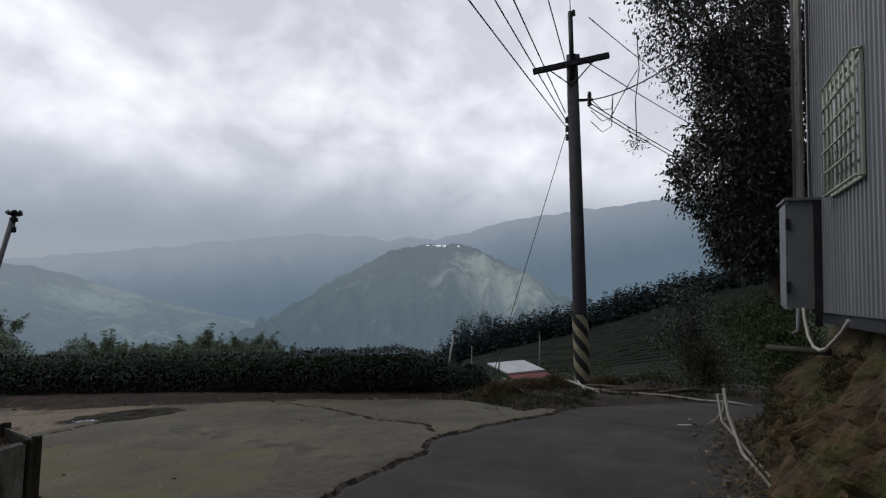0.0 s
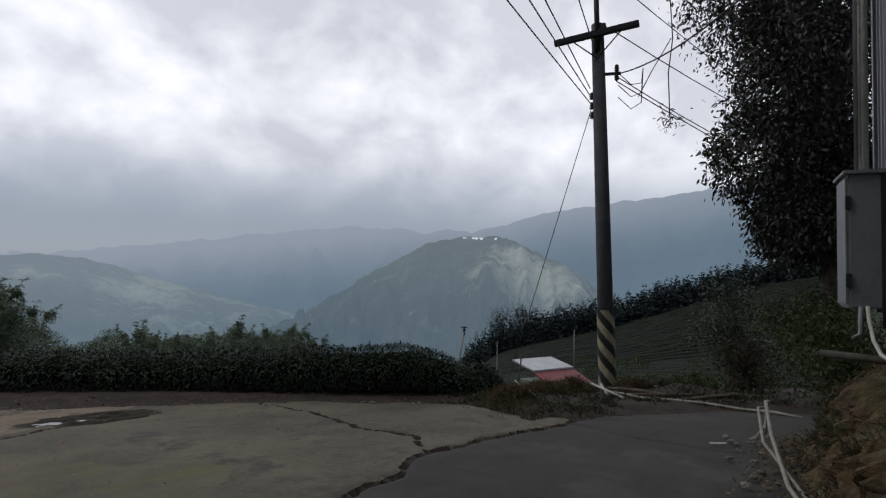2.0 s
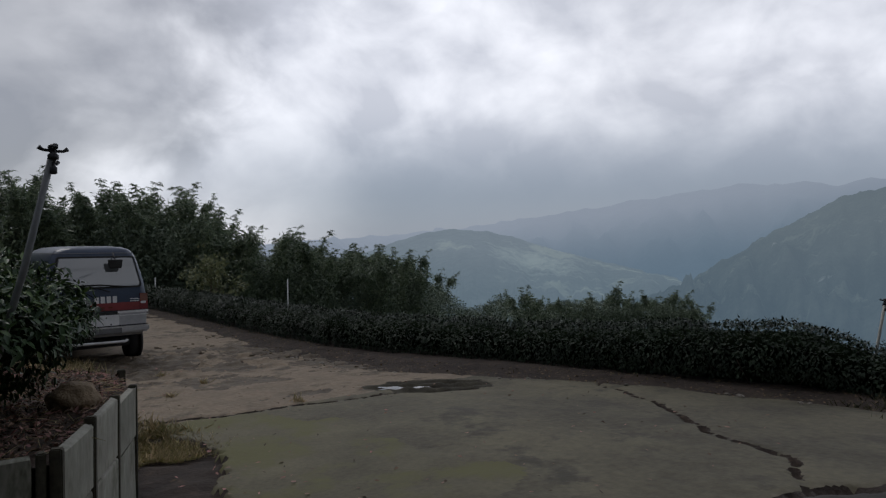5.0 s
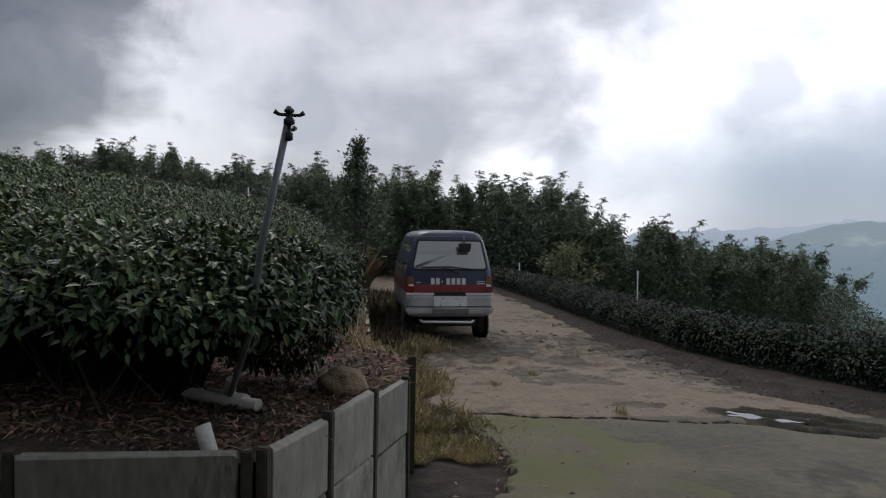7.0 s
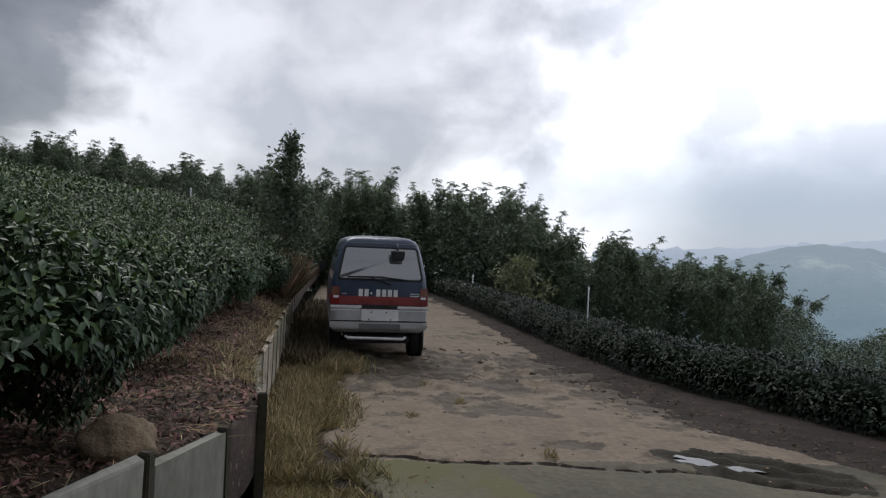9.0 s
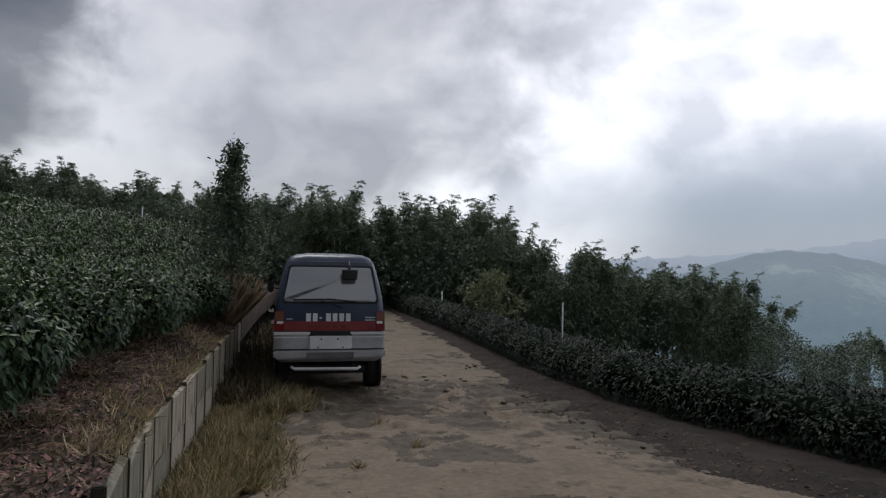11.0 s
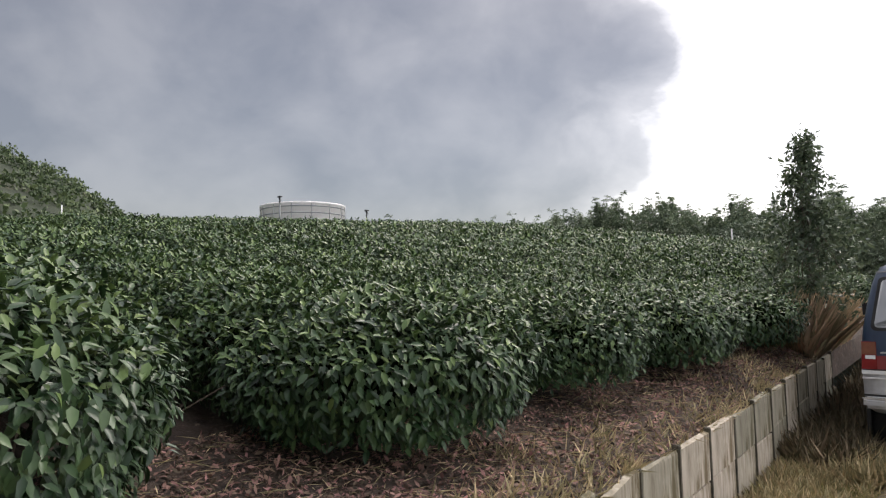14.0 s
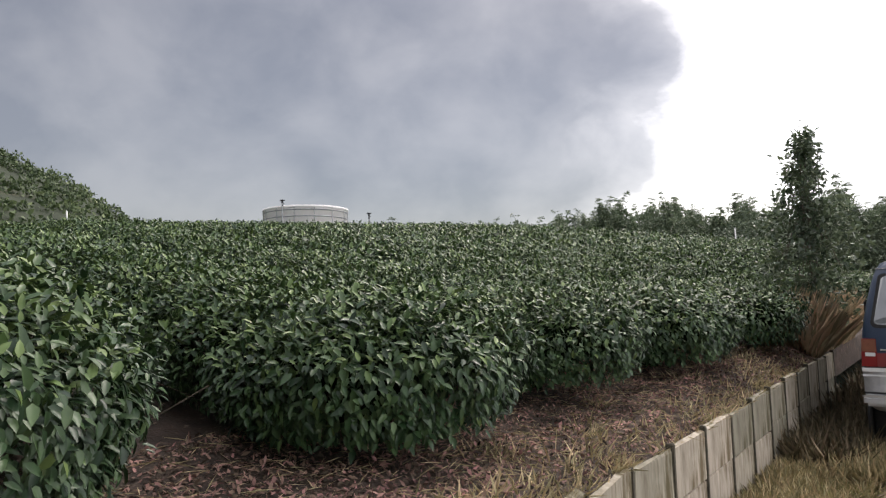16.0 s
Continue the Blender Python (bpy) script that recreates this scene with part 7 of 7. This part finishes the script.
# the strip between the wall and the road
spots = []
while len(spots) < 46000:
    y = rg.uniform(5.7, 13.5)
    x = wall_x(y) + 0.06 + abs(rg.normal(0, 0.42))
    if x < wall_x(y) + 0.98 + 0.15 * math.sin(y * 2.3) and not (y > 11.2 and x > -0.72) and noise.noise(Vector((x * 2.2, y * 2.2, 2))) > -0.35:
        spots.append((x, y, ground_z(x, y) - 0.03))
cut = int(len(spots) * 0.58)
near_grass = [p for p in spots[:cut] if p[1] < 6.5]
stuff("dry_grass", [blades([p for p in spots[:cut] if p[1] >= 6.5], 0.16, 0.0035, 1, 0.9), blades(near_grass, 0.09, 0.0035, 9, 1.1)], DRY_GRASS, "dry yellow grass along the wall foot", "grass")
stuff("green_grass", [blades([p for p in spots[cut:] if p[1] >= 6.5], 0.12, 0.004, 2, 1.0), blades([p for p in spots[cut:] if p[1] < 6.5], 0.07, 0.004, 8, 1.2)], GREEN_GRASS, "green grass along the wall foot", "grass")
# tufts on the terrace and the tall dry grass by the young tree
spots = []
for k in range(46):
    y = rg.uniform(5.8, 13.4)
    x = wall_x(y) - (rg.uniform(0.04, 0.22) if k % 4 else rg.uniform(0.1, 0.9))
    for _ in range(52):
        a, b = rg.normal(0, 0.1, 2)
        px = min(x + a, wall_x(y) - 0.03)
        spots.append((px, y + b, terrace_z(px, y + b) - 0.015))
stuff("terrace_grass", [blades(spots, 0.125, 0.004, 3, 0.9)], DRY_GRASS, "tufts of dry grass on the terrace edge", "grass")
tuft = [(rg.normal(-0.68, 0.17), rg.uniform(10.9, 11.98)) for _ in range(2400)]
stuff("wheel_grass", [blades([(x, y, ground_z(x, y) - 0.02) for x, y in tuft], 0.22, 0.005, 14, 0.6)], DRY_GRASS, "taller grass in front of the van's rear wheel", "grass")
spots = [(wall_x(y) - 0.04 - 0.75 * u, y) for u, y in zip(rg.random(5200), rg.uniform(14.0, 17.5, 5200))]
spots = [(x, y, terrace_z(x, y) - 0.03) for x, y in spots]
stuff("tall_dry_grass", [blades(spots, 0.7, 0.0045, 4, 0.22)], RUSSET_GRASS, "tall russet dry grass above the wall by the van", "grass")
gap_weeds = [(wall_x(y) + 0.04 + u * (-0.84 - wall_x(y)), y) for u, y in zip(rg.random(5200), rg.uniform(11.2, 20, 5200))]
stuff("gap_weeds", [blades([(x, y, ground_z(x, y) - 0.03) for x, y in gap_weeds], 0.34, 0.006, 27, 0.5)], GAP_WEED, "tall dark withered weeds between the wall and the van", "weeds")
# weeds along the verge and round the pole
spots = []
for k in range(110):
    y = rg.uniform(0.2, 2.9)
    x = line_x(EDGE_LINE, y) + rg.uniform(0.05, 2.4)
    for _ in range(26):
        a, b = rg.normal(0, 0.08, 2)
        spots.append((x + a, y + b, shoulder_z(x + a, y + b) - 0.02))
stuff("verge_weeds", [blades(spots, 0.13, 0.006, 5, 1.0)], WEED, "low green weeds on the road verge", "weeds")
spots = []
for k in range(230):
    s = rg.random()
    x, y = 4.7 + 2.5 * s + rg.normal(0, 0.22), 1.25 + 1.25 * s + rg.normal(0, 0.28)
    for _ in range(24):
        a, b = rg.normal(0, 0.07, 2)
        spots.append((x + a, y + b, max(shoulder_z(x + a, y + b), ground_z(x + a, y + b) - 0.01) - 0.01))
stuff("edge_grass", [blades(spots, 0.085, 0.006, 15, 1.2)], EDGE_GRASS, "low olive grass creeping over the slab edge", "grass")
spots = []
for k in range(120):
    y = rg.uniform(-2.4, 1.2)
    x = rg.uniform(max(6.6, line_x(EDGE_LINE, y) + 0.4), 9.8)
    for _ in range(24):
        a, b = rg.normal(0, 0.12, 2)
        spots.append((x + a, y + b, shoulder_z(x + a, y + b) - 0.02))
stuff("pole_weeds", [blades(spots, 0.16, 0.006, 6, 1.0)], WEED, "tangled weeds round the pole foot", "weeds")
# moss, roots and weeds that hang on the cut bank
bank_spots = [p.co for p in bank_ob.data.vertices if 1.2 < p.co.x < 4.3 and p.co.y > -2.4]
bank_spots = [tuple(p) for p in bank_spots if noise.noise(Vector((p.x * 1.7, p.z * 1.7, 3))) > 0.02 and rg.random() < 0.8]
stuff("bank_weeds", [blades([(x + rg.normal(0, 0.05), y + 0.02, z + rg.normal(0, 0.03)) for x, y, z in bank_spots for _ in range(2)], 0.1, 0.006, 61, 1.6)], WEED, "straggling weeds on the cut bank", "weeds")
# heaps of cut straw and prunings by the road end
for k, (x, y, rx, ry, h) in enumerate(((6.7, 1.3, 0.45, 0.38, 0.16), (7.5, 0.95, 0.45, 0.35, 0.2), (6.0, 1.75, 0.4, 0.35, 0.12), (8.7, 0.0, 0.5, 0.4, 0.22))):
    q, w = rg.random(1300) ** 0.5, rg.random(1300) * 6.283
    hx, hy = x + rx * q * np.cos(w), y + ry * q * np.sin(w)
    hz = np.array([shoulder_z(a, b) for a, b in zip(hx, hy)]) + h * (1 - q ** 2) * rg.random(1300) ** 0.4
    stuff("straw_heap", [blades(np.stack([hx, hy, hz], 1), 0.13, 0.009, 40 + k, 2.2)], STRAW, "heap of cut straw and prunings", "straw heap")
# small tufts in the road
for k, (x, y) in enumerate(((0.53, 10.35), (0.15, 8.6), (1.2, 7.15), (0.8, 9.3))):
    t = [(x + a, y + b, ground_z(x, y) - 0.01) for a, b in rg.normal(0, 0.04, (40, 2))]
    stuff("road_tuft", [blades(t, 0.11, 0.006, 10 + k, 0.9)], DRY_GRASS, "small dry tuft in the concrete", "grass")


def chips(spots, size, seed, flat=0.25):
    r = np.random.default_rng(seed)
    at = np.array(spots)
    n = len(at)
    ax = unit(np.concatenate([r.normal(0, 1, (n, 2)), r.normal(0, flat, (n, 1))], 1))
    nm = unit(np.concatenate([r.normal(0, 0.4, (n, 2)), np.ones((n, 1))], 1))
    L = size * (0.4 + 0.9 * r.random(n))
    return leaf_arrays(at, ax, nm, L, L * (0.25 + 0.3 * r.random(n)), 0.15, False)


def stalk_pieces(points):
    r = np.random.default_rng(25)
    at, n = np.array(points) + np.array([0, 0, 0.012]), len(points)
    ax = unit(np.concatenate([r.normal(0, 1, (n, 2)), r.normal(0, 0.2, (n, 1))], 1))
    return leaf_arrays(at, ax, unit(np.concatenate([r.normal(0, 0.4, (n, 2)), np.ones((n, 1))], 1)), 0.06 + 0.14 * r.random(n), 0.005, 0.1, False)


spots = []
while len(spots) < 44000:
    y = rg.uniform(3.7, 14)
    x = wall_x(y) - 0.03 - rg.random() * 1.9
    spots.append((x, y, terrace_z(x, y) + 0.006 + 0.012 * rg.random()))
stalks = [spots[k] for k in range(0, len(spots), 16)]
stuff("dry_stalks", [stalk_pieces(stalks)], DRY_GRASS, "pale dry stalks on the soil", "litter")
stuff("leaf_litter", [chips(spots, 0.042, 20, 0.6)], LITTER, "dead brown leaves and twigs on the soil", "litter")
spots = []
while len(spots) < 4500:
    y = rg.uniform(2.0, 24)
    x = line_x(EDGE_LINE, y) + rg.random() * 0.9
    spots.append((x, y, shoulder_z(x, y) + 0.008))
stuff("verge_litter", [chips(spots, 0.05, 21)], STRAW, "dead leaves on the dark verge", "litter")
spots = []
while len(spots) < 700:
    x, y = rg.uniform(-2.2, 4.5), rg.uniform(2.4, 12)
    if wall_x(y) + 0.3 < x < line_x(EDGE_LINE, y) and (x < 0.2 or rg.random() < 0.35):
        spots.append((x, y, ground_z(x, y) + 0.012))
stuff("road_litter", [chips(spots, 0.05, 22, 0.1)], LITTER, "scattered dead leaves on the concrete", "litter")
spots = []
while len(spots) < 2600:
    x = rg.uniform(-1.0, 4.4)
    foot = lerp_table(x, (-3, 0.5, 1.2, 2.3, 3.9, 4.4), (-1.0, -1.15, -1.25, -1.45, -1.75, -2.4))
    spots.append((x, foot + abs(rg.normal(0, 0.22)) - 0.08, ground_z(x, foot) + 0.015))
stuff("bank_litter", [chips(spots, 0.05, 23, 0.5)], STRAW, "dead leaves and rubble at the bank foot", "litter")
# stones along the road edge and the bank foot
STONE = material("road_stone", (0.1, 0.09, 0.075), (0.24, 0.22, 0.19), 8, 40, 0.9, 0.5, random=0.3)
kinds = []
for k in range(4):
    bm = bmesh.new()
    bmesh.ops.create_icosphere(bm, subdivisions=2, radius=1)
    for v in bm.verts:
        v.co *= 1 + 0.4 * noise.noise(v.co * 1.3 + Vector((k * 5, 0, 0)))
        v.co.z *= 0.6
    me = bpy.data.meshes.new("stone")
    bm.to_mesh(me)
    bm.free()
    me.materials.append(STONE)
    kinds.append(me)
rq = random.Random(8)
for k in range(70):
    if k < 30:
        y = rq.uniform(3, 12)
        x = line_x(EDGE_LINE, y) + rq.uniform(-0.25, 0.2)
    elif k < 48:
        x, y = rq.uniform(0.5, 4.2), rq.uniform(-1.4, -0.95)
    else:
        x, y = rq.uniform(6.4, 9.2), rq.uniform(-1.0, 1.3)
    st = part("stone", kinds[k % 4])
    s = rq.uniform(0.02, 0.05)
    st.matrix_basis = pose(x, y, (shoulder_z(x, y) if x > line_x(EDGE_LINE, y) else ground_z(x, y)) + 0.2 * s, 0, 0, rq.uniform(0, 360)) @ Matrix.Diagonal((s, s * 0.8, s * 0.8, 1))
    tagged(st, label="small grey stone on the ground", category="stone", group="stones along the road")
# flat broken pieces of concrete along the ragged road edge and by the van
FRAGMENT = material("broken_concrete", (0.075, 0.058, 0.037), (0.19, 0.152, 0.1), 5, 30, 0.85, 0.8, random=0.35, distance=0.015)
slabs = []
for k in range(5):
    rk = random.Random(40 + k)
    bm = bmesh.new()
    n = rk.choice((5, 6, 7))
    ring = [(math.cos(6.283 * i / n + rk.uniform(-0.3, 0.3)) * rk.uniform(0.6, 1.0), math.sin(6.283 * i / n + rk.uniform(-0.3, 0.3)) * rk.uniform(0.5, 0.9)) for i in range(n)]
    low_ring = [bm.verts.new((x, y, 0)) for x, y in ring]
    high_ring = [bm.verts.new((x * 0.93, y * 0.93, 0.28 + rk.uniform(-0.08, 0.08))) for x, y in ring]
    bm.faces.new(list(reversed(low_ring)))
    bm.faces.new(high_ring)
    for i in range(n):
        bm.faces.new((low_ring[i], low_ring[(i + 1) % n], high_ring[(i + 1) % n], high_ring[i]))
    me = bpy.data.meshes.new("concrete_fragment")
    bm.to_mesh(me)
    bm.free()
    me.materials.append(FRAGMENT)
    slabs.append(me)
for k in range(70):
    if k < 50:
        y = rq.uniform(8.3, 14.5)
        x = line_x(EDGE_LINE, y) + rq.gauss(-0.05, 0.22)
    else:
        x, y = rq.uniform(0.75, 2.2), rq.uniform(10.6, 13.4)
    size = rq.uniform(0.02, 0.065)
    fr = part("concrete_fragment", slabs[k % 5])
    z = shoulder_z(x, y) if x > line_x(EDGE_LINE, y) + 0.1 else ground_z(x, y) + noise.noise(Vector((x * 0.5, y * 0.5, 2))) * 0.025
    fr.matrix_basis = pose(x, y, z - 0.014, rq.uniform(-7, 7), rq.uniform(-7, 7), rq.uniform(0, 360)) @ Matrix.Diagonal((size, size, rq.uniform(0.05, 0.09), 1))
    tagged(fr, label="flat broken piece of muddy concrete", category="rubble", group="rubble along the road edge")
